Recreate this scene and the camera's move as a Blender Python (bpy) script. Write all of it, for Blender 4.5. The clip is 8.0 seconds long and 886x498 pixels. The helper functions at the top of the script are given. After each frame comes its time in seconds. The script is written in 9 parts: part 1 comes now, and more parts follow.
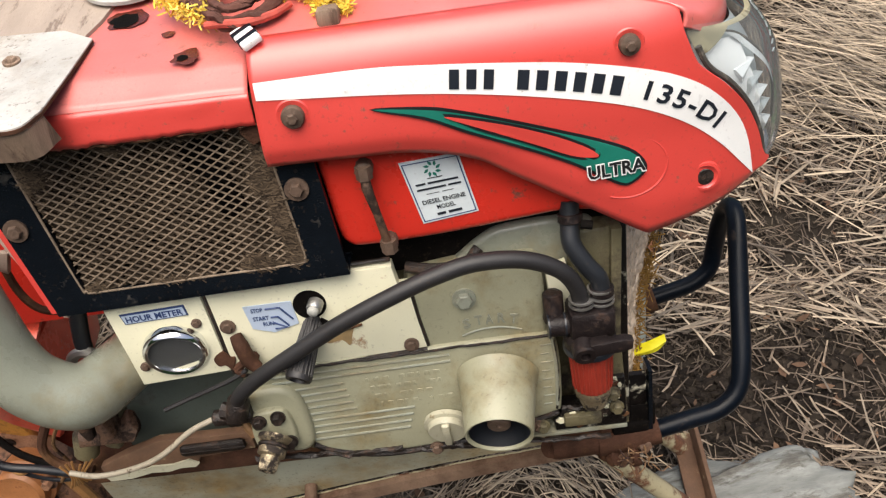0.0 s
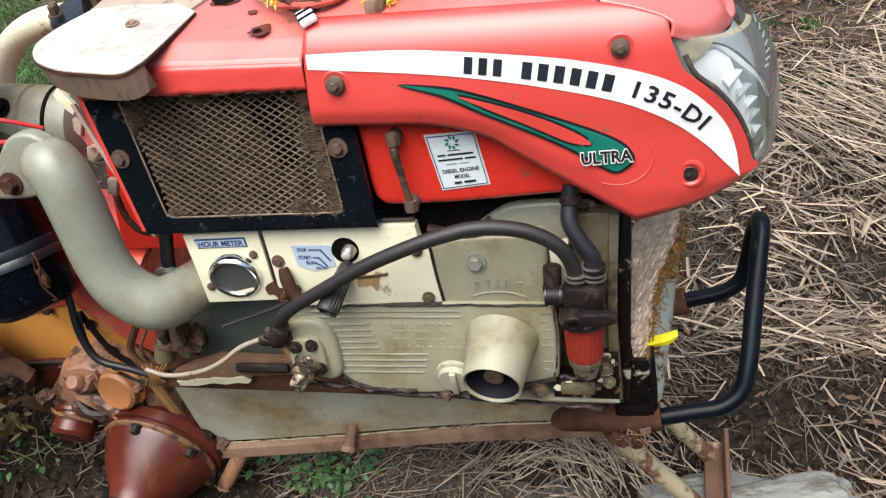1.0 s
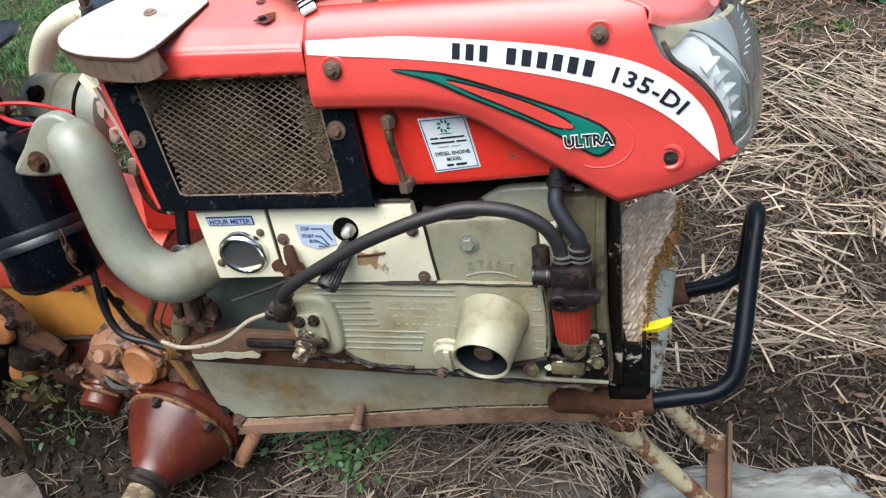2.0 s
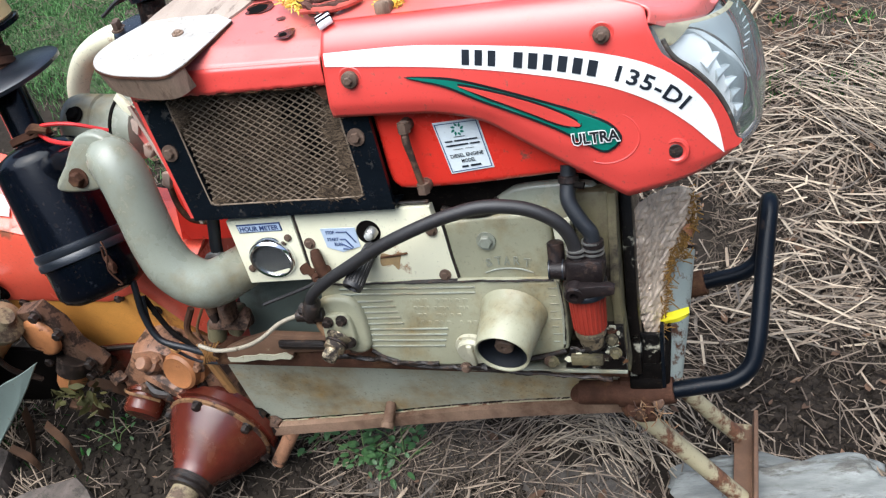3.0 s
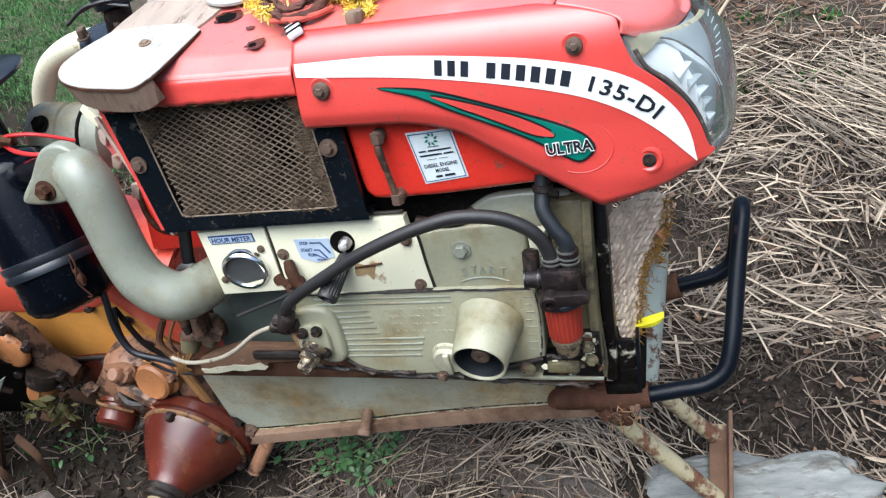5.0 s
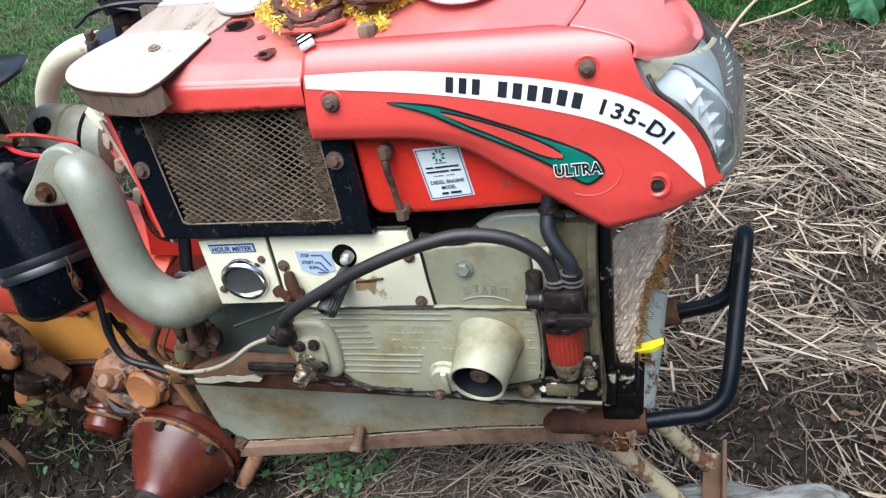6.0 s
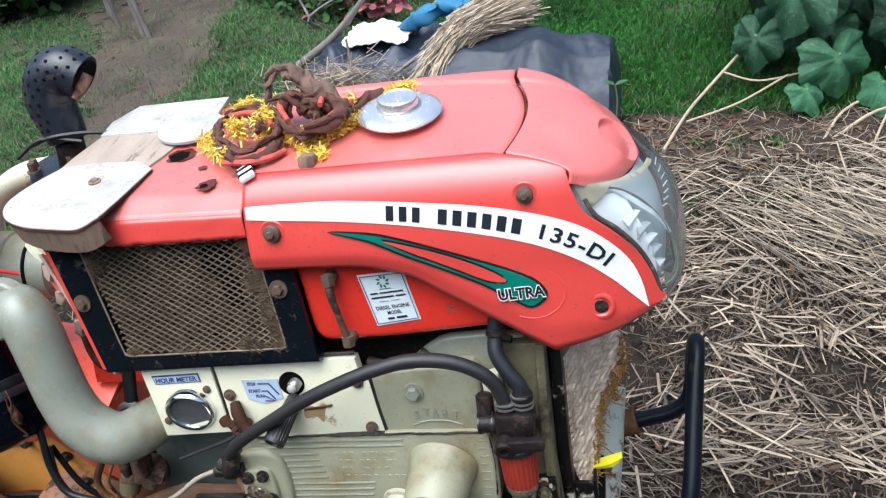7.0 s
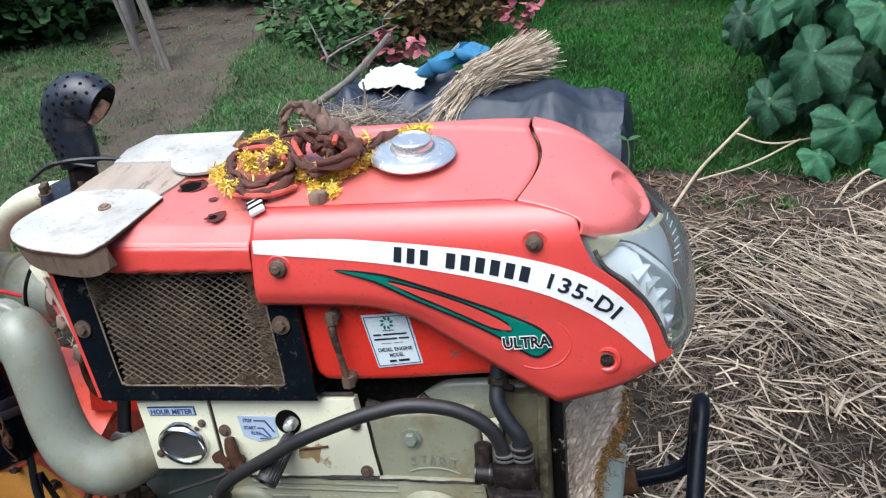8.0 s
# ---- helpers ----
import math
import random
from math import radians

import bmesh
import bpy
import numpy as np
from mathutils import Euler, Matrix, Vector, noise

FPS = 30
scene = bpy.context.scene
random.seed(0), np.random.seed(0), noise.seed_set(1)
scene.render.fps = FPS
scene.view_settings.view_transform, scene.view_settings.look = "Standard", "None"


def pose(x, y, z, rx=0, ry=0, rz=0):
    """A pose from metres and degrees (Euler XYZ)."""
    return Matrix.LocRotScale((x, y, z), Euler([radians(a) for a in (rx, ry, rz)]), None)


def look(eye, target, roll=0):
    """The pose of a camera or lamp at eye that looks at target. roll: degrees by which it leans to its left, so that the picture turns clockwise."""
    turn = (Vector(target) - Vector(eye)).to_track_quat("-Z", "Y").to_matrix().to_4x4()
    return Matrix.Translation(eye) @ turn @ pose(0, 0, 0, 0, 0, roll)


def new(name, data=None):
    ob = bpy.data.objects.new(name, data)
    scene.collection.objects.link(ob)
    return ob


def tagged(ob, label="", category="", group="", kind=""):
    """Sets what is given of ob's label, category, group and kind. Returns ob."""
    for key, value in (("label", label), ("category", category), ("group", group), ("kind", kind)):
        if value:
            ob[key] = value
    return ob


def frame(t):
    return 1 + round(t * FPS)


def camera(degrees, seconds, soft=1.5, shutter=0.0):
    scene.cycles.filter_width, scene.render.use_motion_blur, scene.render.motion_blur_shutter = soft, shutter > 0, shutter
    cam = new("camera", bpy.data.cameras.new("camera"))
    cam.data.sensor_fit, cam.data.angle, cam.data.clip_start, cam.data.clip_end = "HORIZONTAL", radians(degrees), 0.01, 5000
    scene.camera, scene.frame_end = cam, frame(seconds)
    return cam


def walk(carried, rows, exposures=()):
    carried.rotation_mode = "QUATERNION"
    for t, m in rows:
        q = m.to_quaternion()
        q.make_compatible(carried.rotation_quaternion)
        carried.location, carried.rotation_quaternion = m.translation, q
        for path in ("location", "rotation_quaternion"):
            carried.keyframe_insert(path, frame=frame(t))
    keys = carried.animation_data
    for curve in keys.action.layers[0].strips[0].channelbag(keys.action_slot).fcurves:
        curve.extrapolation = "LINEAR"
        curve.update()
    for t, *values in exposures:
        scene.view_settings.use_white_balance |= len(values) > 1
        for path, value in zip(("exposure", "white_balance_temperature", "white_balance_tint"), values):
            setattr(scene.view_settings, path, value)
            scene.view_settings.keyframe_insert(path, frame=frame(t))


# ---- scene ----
# ---- camera and its walk ----
cam = camera(56.2, 8.0, soft=1.25)
METRES, EYE = 0.65, 1.38
LEVEL = pose(0, 0, EYE, -15) @ pose(0, 0, 0, -30, 3, 0)
ROWS = [
    (0.0, 0.0, 0.0, 0.0, 0.0, 0.0, -0.0),
    (0.2, 0.0122, -0.0242, -0.0239, -0.75, 0.57, -2.22),
    (0.5, 0.038, -0.0823, -0.0144, 1.68, 1.59, -3.49),
    (0.7, 0.1165, -0.1346, -0.0443, 4.60, 2.31, -4.92),
    (1.0, 0.2533, -0.1897, -0.0836, 9.98, 0.58, -7.22),
    (1.2, 0.3032, -0.2068, -0.1117, 12.44, 0.44, -10.04),
    (2.3, 0.3873, -0.2647, -0.1313, 14.18, 0.65, -7.80),
    (2.5, 0.392, -0.304, -0.1375, 15.44, 0.88, -8.49),
    (2.7, 0.4038, -0.2979, -0.1419, 15.59, 0.95, -8.43),
    (3.0, 0.432, -0.294, -0.1371, 15.81, 0.79, -6.6),
    (3.2, 0.4411, -0.2858, -0.1315, 15.78, 0.49, -5.54),
    (3.5, 0.4347, -0.3015, -0.1404, 16.58, 0.57, -5.74),
    (3.7, 0.4446, -0.2936, -0.1363, 17.55, 0.21, -6.42),
    (4.0, 0.4384, -0.3085, -0.137, 17.22, 0.15, -6.9),
    (4.2, 0.4485, -0.2936, -0.1407, 15.94, 0.63, -6.41),
    (4.5, 0.4565, -0.2705, -0.1263, 14.07, 0.56, -5.15),
    (4.7, 0.4442, -0.2806, -0.1128, 13.84, 0.59, -5.30),
    (5.8, 0.4005, -0.2870, -0.0957, 14.68, 0.99, -7.48),
    (6.0, 0.3977, -0.2816, -0.1068, 13.36, 1.85, -7.97),
    (6.2, 0.3989, -0.2805, -0.1090, 12.29, 2.45, -8.69),
    (6.5, 0.4112, -0.2873, -0.1066, 12.05, 3.83, -9.89),
    (6.6, 0.4087, -0.2778, -0.0863, 12.09, 4.81, -9.65),
    (6.8, 0.4273, -0.2791, -0.0591, 12.20, 7.12, -7.81),
    (7.0, 0.435, -0.2655, -0.0239, 11.52, 7.97, -5.77),
    (7.2, 0.4467, -0.2622, -0.0065, 12.25, 9.56, -4.91),
    (7.5, 0.4291, -0.2661, 0.0503, 9.78, 13.08, -5.0),
    (7.7, 0.4452, -0.2774, -0.0096, 9.95, 13.54, -6.68),
    (8.0, 0.4286, -0.253, -0.0253, 11.38, 11.14, -8.85),
]
walk(cam, [(t, LEVEL @ pose(METRES * x, METRES * y, METRES * z, 90 + p, r, yaw)) for t, x, y, z, yaw, p, r in ROWS],
     exposures=[(0.0, 0.53, 6700, 9), (0.5, 0.66, 6600, 9), (1.0, 0.74, 6350, 8.5), (2.5, 0.86, 5850, 6.5), (4.5, 0.90, 5650, 5.0), (6.5, 0.82, 5650, 5.0), (8.0, 0.60, 5600, 5)])

# ---- world and sun ----
world = bpy.data.worlds.new("overcast_sky")
scene.world = world
world.use_nodes = True
wn = world.node_tree
sky = wn.nodes.new("ShaderNodeTexSky")
sky.sky_type, sky.sun_disc = "NISHITA", False
sky.sun_elevation, sky.sun_rotation = radians(72), radians(210)
sky.air_density, sky.dust_density, sky.ozone_density = 1.0, 7.0, 1.0
wn.links.new(sky.outputs[0], wn.nodes["Background"].inputs[0])
wn.nodes["Background"].inputs[1].default_value = 0.12
sun_data = bpy.data.lights.new("sun", "SUN")
sun_data.energy, sun_data.angle, sun_data.color = 2.6, radians(70), (1.0, 0.98, 0.95)
sun = new("sun", sun_data)
sun.matrix_world = look((0.0, 0.0, 6.0), (0.95, 1.65, 0.0))

# ---- mesh helpers ----


def holder(parent):
    """The parent itself, or the part it belongs to where it is a sub-part already."""
    while parent and parent.parent and parent.parent.parent:
        parent = parent.parent
    return parent


def part(name, bm, material, parent, label="", smooth=38):
    """Links a bmesh as one mesh object under a thing or a part."""
    me = bpy.data.meshes.new(name)
    bmesh.ops.recalc_face_normals(bm, faces=bm.faces)
    bm.to_mesh(me)
    bm.free()
    me.materials.append(material)
    if smooth:
        me.polygons.foreach_set("use_smooth", [True] * len(me.polygons))
        me.set_sharp_from_angle(angle=radians(smooth))
    ob = new(name, me)
    ob.parent = holder(parent)
    if label:
        tagged(ob, label)
    return ob


def raw(name, verts, faces, material, parent=None, label="", smooth=38):
    """The same from lists of corners and faces, for large meshes."""
    me = bpy.data.meshes.new(name)
    me.from_pydata(verts, [], faces)
    me.materials.append(material)
    if smooth:
        me.polygons.foreach_set("use_smooth", [True] * len(me.polygons))
        me.set_sharp_from_angle(angle=radians(smooth))
    ob = new(name, me)
    ob.parent = holder(parent)
    if label:
        tagged(ob, label)
    return ob


def thing(name, label, category, m=None, group="", kind=""):
    ob = new(name)
    ob.empty_display_size = 0.05
    if m is not None:
        ob.matrix_world = m
    return tagged(ob, label, category, group, kind)


def merged(*bms):
    out = bmesh.new()
    for b in bms:
        me = bpy.data.meshes.new("t")
        b.to_mesh(me)
        b.free()
        out.from_mesh(me)
        bpy.data.meshes.remove(me)
    return out


def rough(bm, amp, scale, seed=0.0):
    """Pushes the corners about by a noise: cloth, rope, mud."""
    for v in bm.verts:
        q = v.co * scale
        v.co += amp * Vector((noise.noise(q + Vector((seed, 0, 0))), noise.noise(q + Vector((0, seed + 7, 0))), noise.noise(q + Vector((0, 0, seed + 13)))))
    return bm


def moved(bm, m):
    bmesh.ops.transform(bm, matrix=m, verts=bm.verts)
    return bm


def box(x0, x1, y0, y1, z0, z1, bev=0.0, seg=2):
    bm = bmesh.new()
    bmesh.ops.create_cube(bm, size=1)
    bmesh.ops.transform(bm, matrix=Matrix.Translation(((x0 + x1) / 2, (y0 + y1) / 2, (z0 + z1) / 2))
                        @ Matrix.Diagonal((x1 - x0, y1 - y0, z1 - z0, 1)), verts=bm.verts)
    if bev:
        bmesh.ops.bevel(bm, geom=bm.edges, offset=bev, segments=seg, affect="EDGES", profile=0.5)
    return bm


def spline(pts, n=6, closed=False):
    """A smooth line through a few corners."""
    p = [Vector(q) for q in pts]
    k, out = len(p), []
    for i in range(k if closed else k - 1):
        a = p[i - 1] if closed or i else p[0] * 2 - p[1]
        b, c = p[i], p[(i + 1) % k]
        d = p[(i + 2) % k] if closed or i + 2 < k else c * 2 - b
        for j in range(n):
            s = j / n
            out.append(0.5 * (2 * b + (c - a) * s + (2 * a - 5 * b + 4 * c - d) * s * s + (3 * b - a - 3 * c + d) * s ** 3))
    if not closed:
        out.append(p[-1])
    return out


def plate(outline, y0, y1, bev=0.0, seg=2):
    """A flat outline in x and z, made solid from y0 to y1 and rounded at the side of y0."""
    bm = bmesh.new()
    f = bm.faces.new([bm.verts.new((q[0], y0, q[1])) for q in outline])
    r = bmesh.ops.extrude_face_region(bm, geom=[f])
    bmesh.ops.translate(bm, vec=(0, y1 - y0, 0), verts=[v for v in r["geom"] if isinstance(v, bmesh.types.BMVert)])
    if bev:
        rim = [e for e in bm.edges if all(abs(v.co.y - y0) < 1e-6 for v in e.verts)]
        bmesh.ops.bevel(bm, geom=rim, offset=bev, segments=seg, affect="EDGES", profile=0.5)
    return bm


def tube(pts, r, seg=14, n=6, smooth=True, caps=True):
    """A round bar or hose along a line; r is one radius or one for each given corner."""
    line = spline(pts, n) if smooth else [Vector(q) for q in pts]
    k = len(line)
    rs = [r] * k if not isinstance(r, (list, tuple)) else [float(q) for q in np.interp(np.linspace(0, 1, k), np.linspace(0, 1, len(r)), r)]
    bm = bmesh.new()
    rings, side = [], None
    for i, q in enumerate(line):
        d = (line[min(i + 1, k - 1)] - line[max(i - 1, 0)]).normalized()
        if side is None:
            side = d.cross((0, 0, 1) if abs(d.z) < 0.9 else (1, 0, 0)).normalized()
        side = (side - d * side.dot(d)).normalized()
        up = d.cross(side)
        rings.append([bm.verts.new(q + rs[i] * (math.cos(a) * side + math.sin(a) * up))
                      for a in (2 * math.pi * j / seg for j in range(seg))])
    for a, b in zip(rings, rings[1:]):
        for j in range(seg):
            bm.faces.new((a[j], a[(j + 1) % seg], b[(j + 1) % seg], b[j]))
    if caps:
        bm.faces.new(rings[0])
        bm.faces.new(rings[-1])
    return bm


def lathe(profile, at, axis, seg=28):
    """A turned body: radii and heights along an axis from a point."""
    turn = Vector(axis).normalized().to_track_quat("Z", "Y").to_matrix().to_4x4()
    m = Matrix.Translation(at) @ turn
    bm = bmesh.new()
    rings = []
    for r, h in profile:
        if r < 1e-6:
            rings.append([bm.verts.new(m @ Vector((0, 0, h)))])
        else:
            rings.append([bm.verts.new(m @ Vector((r * math.cos(a), r * math.sin(a), h)))
                          for a in (2 * math.pi * j / seg for j in range(seg))])
    for a, b in zip(rings, rings[1:]):
        if len(a) == 1 and len(b) == 1:
            continue
        for j in range(seg):
            i = (j + 1) % seg
            if len(a) == 1:
                bm.faces.new((a[0], b[j], b[i]))
            elif len(b) == 1:
                bm.faces.new((a[j], a[i], b[0]))
            else:
                bm.faces.new((a[j], a[i], b[i], b[j]))
    for ring in (rings[0], rings[-1]):
        if len(ring) > 2 and ring is rings[0] and profile[0] != profile[-1]:
            bm.faces.new(ring)
        elif len(ring) > 2 and profile[0] != profile[-1]:
            bm.faces.new(ring)
    return bm


def bolt(at, axis, r=0.008, h=0.007, washer=0.012):
    """A hexagon head on a round washer."""
    a = lathe([(washer, 0), (washer, 0.0025), (r * 1.05, 0.0028)], at, axis, 16)
    b = lathe([(r, 0.002), (r, h), (r * 0.82, h + 0.0018)], at, axis, 6)
    return merged(a, b)


def words(text, size=1.0, bold=0.0, space=1.0):
    """A text as a flat mesh in x and y: corners, faces and its width."""
    cu = bpy.data.curves.new("t", "FONT")
    cu.body, cu.size, cu.offset, cu.resolution_u, cu.space_character = text, size, bold * size, 2, space
    ob = bpy.data.objects.new("t", cu)
    scene.collection.objects.link(ob)
    me = bpy.data.meshes.new_from_object(ob.evaluated_get(bpy.context.evaluated_depsgraph_get()))
    vs = [v.co.copy() for v in me.vertices]
    fs = [tuple(p.vertices) for p in me.polygons]
    bpy.data.objects.remove(ob)
    bpy.data.meshes.remove(me)
    bpy.data.curves.remove(cu)
    x0, x1 = min(v.x for v in vs), max(v.x for v in vs)
    return [Vector((v.x - x0, v.y, 0)) for v in vs], fs, x1 - x0


def lettered(text, at, height, width, y, turn=0.0, bold=0.0):
    """Flat words on a plane of constant y, from their lower left corner, in x and z."""
    vs, fs, w = words(text, 1.0, bold)
    top = max(v.y for v in vs)
    c, s = math.cos(radians(turn)), math.sin(radians(turn))
    bm = bmesh.new()
    made = [bm.verts.new((at[0] + c * v.x / w * width - s * v.y / top * height, y,
                          at[1] + s * v.x / w * width + c * v.y / top * height)) for v in vs]
    for f in fs:
        bm.faces.new([made[i] for i in f])
    return bm


# ---- materials ----


def surface(name, base, rough=0.5, metal=0.0, vary=0.12, scale=25.0, bump=0.1, stain=None, amount=0.3, stain_scale=18.0,
            stain_rough=0.85, coat=0.0, island=0.0, each=0.0, fine=400.0, stretch=(1, 1, 1), spec=0.5, specks=0.22, soft=0.07):
    """Paint, metal, rubber, soil: a base with grain, a slow drift of tone, and a stain, rust or wear with uneven edges."""
    m = bpy.data.materials.new(name)
    m.use_nodes = True
    nt = m.node_tree
    add, link = nt.nodes.new, nt.links.new
    b = nt.nodes["Principled BSDF"]
    co = add("ShaderNodeTexCoord")
    mp = add("ShaderNodeMapping")
    mp.inputs["Scale"].default_value = stretch
    link(co.outputs["Object"], mp.inputs["Vector"])

    def tex(s, detail=5.0, r=0.6):
        n = add("ShaderNodeTexNoise")
        n.inputs["Scale"].default_value, n.inputs["Detail"].default_value, n.inputs["Roughness"].default_value = s, detail, r
        link(mp.outputs[0], n.inputs["Vector"])
        return n.outputs["Fac"]

    def ramp(v, lo, hi):
        r = add("ShaderNodeMapRange")
        r.inputs["From Min"].default_value, r.inputs["From Max"].default_value = lo, hi
        link(v, r.inputs["Value"])
        return r.outputs[0]

    def mix(f, a, c, kind="MIX"):
        x = add("ShaderNodeMix")
        x.data_type, x.blend_type = "RGBA", kind
        for s, v in ((x.inputs[0], f), (x.inputs[6], a), (x.inputs[7], c)):
            if isinstance(v, (tuple, list)):
                s.default_value = (*v, 1)
            elif isinstance(v, (int, float)):
                s.default_value = v
            else:
                link(v, s)
        return x.outputs[2]

    slow, grain = tex(scale), tex(fine, 3.0)
    dark = tuple(c * (1 - vary) for c in base)
    light = tuple(min(1.0, c * (1 + vary)) for c in base)
    col = mix(ramp(slow, 0.3, 0.7), dark, light)
    col = mix(ramp(grain, 0.35, 0.7), col, mix(0.5, col, tuple(c * (1 - 0.8 * vary) for c in base)))
    if island or each:
        if island:
            rnd = add("ShaderNodeNewGeometry").outputs["Random Per Island"]
        else:
            rnd = add("ShaderNodeObjectInfo").outputs["Random"]
        k = island or each
        col = mix(rnd, mix(1.0, col, (1 - k, 1 - k, 1 - k * 0.95), "MULTIPLY"), mix(1.0, col, (1 + k, 1 + k * 0.95, 1 + k * 0.85), "MULTIPLY"))
    rg = add("ShaderNodeMath")
    rg.operation, rg.inputs[1].default_value, rg.inputs[2].default_value = "MULTIPLY_ADD", 0.25, max(0.02, rough - 0.125)
    link(slow, rg.inputs[0])
    rough_out, metal_out = rg.outputs[0], None
    if stain:
        cut = 0.655 - 0.32 * amount
        mask = ramp(tex(stain_scale, 8.0, 0.68), cut, cut + soft)
        tone = mix(ramp(tex(stain_scale * 7, 4.0), 0.3, 0.7), tuple(c * 0.55 for c in stain), tuple(min(1, c * 1.35) for c in stain))
        col = mix(mask, col, tone)
        x = add("ShaderNodeMix")
        link(mask, x.inputs[0]), link(rough_out, x.inputs[2])
        x.inputs[3].default_value = stain_rough
        rough_out = x.outputs[0]
        if metal:
            y = add("ShaderNodeMix")
            link(mask, y.inputs[0])
            y.inputs[2].default_value, y.inputs[3].default_value = metal, 0.0
            link(y.outputs[0], b.inputs["Metallic"])
    if bump and specks:
        # fine spatter of dried mud, thicker in some places than in others
        thick_in = add("ShaderNodeMath")
        thick_in.operation, thick_in.inputs[1].default_value, thick_in.inputs[2].default_value = "MULTIPLY_ADD", 0.22, 0.0
        link(tex(7.0, 3.0), thick_in.inputs[0])
        both = add("ShaderNodeMath")
        both.operation = "ADD"
        link(thick_in.outputs[0], both.inputs[0]), link(tex(190.0, 4.0, 0.55), both.inputs[1])
        spat = add("ShaderNodeMath")
        spat.operation, spat.inputs[1].default_value = "MULTIPLY", specks
        link(ramp(both.outputs[0], 0.72, 0.80), spat.inputs[0])
        col = mix(spat.outputs[0], col, (0.060, 0.042, 0.028))
    link(col, b.inputs["Base Color"])
    link(rough_out, b.inputs["Roughness"])
    if metal and not stain:
        b.inputs["Metallic"].default_value = metal
    b.inputs["Specular IOR Level"].default_value = spec
    if coat:
        b.inputs["Coat Weight"].default_value, b.inputs["Coat Roughness"].default_value = coat, 0.34
    if bump:
        bp = add("ShaderNodeBump")
        bp.inputs["Strength"].default_value, bp.inputs["Distance"].default_value = bump, 0.002
        s = add("ShaderNodeMath")
        s.operation = "ADD"
        link(slow, s.inputs[0]), link(grain, s.inputs[1])
        link(s.outputs[0], bp.inputs["Height"])
        link(bp.outputs[0], b.inputs["Normal"])
    return m


def clear(name, tint=(1, 1, 1), rough=0.02, solid=0.12):
    """A thin clear pane: a little gloss over what lies behind it."""
    m = bpy.data.materials.new(name)
    m.use_nodes = True
    nt = m.node_tree
    b = nt.nodes["Principled BSDF"]
    b.inputs["Base Color"].default_value, b.inputs["Roughness"].default_value = (0.75, 0.78, 0.78, 1), 0.3
    g, t, f = nt.nodes.new("ShaderNodeBsdfGlossy"), nt.nodes.new("ShaderNodeBsdfTransparent"), nt.nodes.new("ShaderNodeFresnel")
    g.inputs["Roughness"].default_value = rough
    t.inputs["Color"].default_value = (*tint, 1)
    f.inputs["IOR"].default_value = 1.5
    mx, my = nt.nodes.new("ShaderNodeMixShader"), nt.nodes.new("ShaderNodeMixShader")
    nt.links.new(f.outputs[0], mx.inputs[0])
    nt.links.new(t.outputs[0], mx.inputs[1])
    nt.links.new(g.outputs[0], mx.inputs[2])
    my.inputs[0].default_value = solid
    nt.links.new(mx.outputs[0], my.inputs[1])
    nt.links.new(b.outputs[0], my.inputs[2])
    nt.links.new(my.outputs[0], nt.nodes["Material Output"].inputs[0])
    return m


RUST, MUD = (0.10, 0.045, 0.022), (0.10, 0.068, 0.045)
M_RED = surface("red_plastic_paint", (0.66, 0.060, 0.048), 0.40, vary=0.07, scale=7, bump=0.03, coat=1.0, stain=(0.34, 0.09, 0.06), amount=0.08, stain_scale=60)
# Worn red; its paleness also carries the sky sheen on the cover top.
M_RED_WORN = surface("worn_sky_paled_red_paint", (0.62, 0.150, 0.130), 0.42, vary=0.16, scale=14, bump=0.08, coat=0.8, stain=(0.22, 0.11, 0.08), amount=0.12, stain_scale=22)
M_RED_DEEP = surface("red_tank_paint", (0.60, 0.030, 0.018), 0.28, vary=0.07, scale=10, bump=0.03, coat=0.3, stain=(0.2, 0.05, 0.03), amount=0.12, stain_scale=45)
M_WHITE = surface("white_decal", (0.86, 0.86, 0.84), 0.35, vary=0.03, scale=20, bump=0.02, stain=(0.55, 0.5, 0.45), amount=0.05, stain_scale=90, specks=0.12)
M_INK = surface("dark_decal_ink", (0.012, 0.016, 0.024), 0.4, vary=0.1, scale=40, bump=0.0)
M_BLACKINK = surface("black_decal_ink", (0.012, 0.012, 0.014), 0.4, vary=0.1, scale=40, bump=0.0)
M_GREEN = surface("green_decal", (0.010, 0.16, 0.115), 0.35, vary=0.1, scale=30, bump=0.0)
M_SAGE = surface("sage_engine_paint", (0.305, 0.298, 0.205), 0.40, vary=0.1, scale=12, bump=0.12, stain=(0.205, 0.150, 0.062), amount=0.46, stain_scale=7, soft=0.19, stain_rough=0.5)
M_SAGE_CLEAN = surface("sage_pipe_paint", (0.262, 0.276, 0.222), 0.27, vary=0.14, scale=10, bump=0.12, stain=(0.185, 0.132, 0.052), amount=0.56, stain_scale=6, soft=0.24, stain_rough=0.45, specks=0.12)
# Sage darkened so that the base colour holds the shade of the recess.
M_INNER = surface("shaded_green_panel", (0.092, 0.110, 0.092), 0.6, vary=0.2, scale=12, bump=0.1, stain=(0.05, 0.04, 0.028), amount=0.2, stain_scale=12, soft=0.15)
M_FRAME = surface("sage_frame_paint", (0.45, 0.465, 0.365), 0.45, vary=0.14, scale=7, bump=0.1, stain=(0.29, 0.170, 0.040), amount=0.62, stain_scale=4.2, soft=0.24, stain_rough=0.55, specks=0.4)
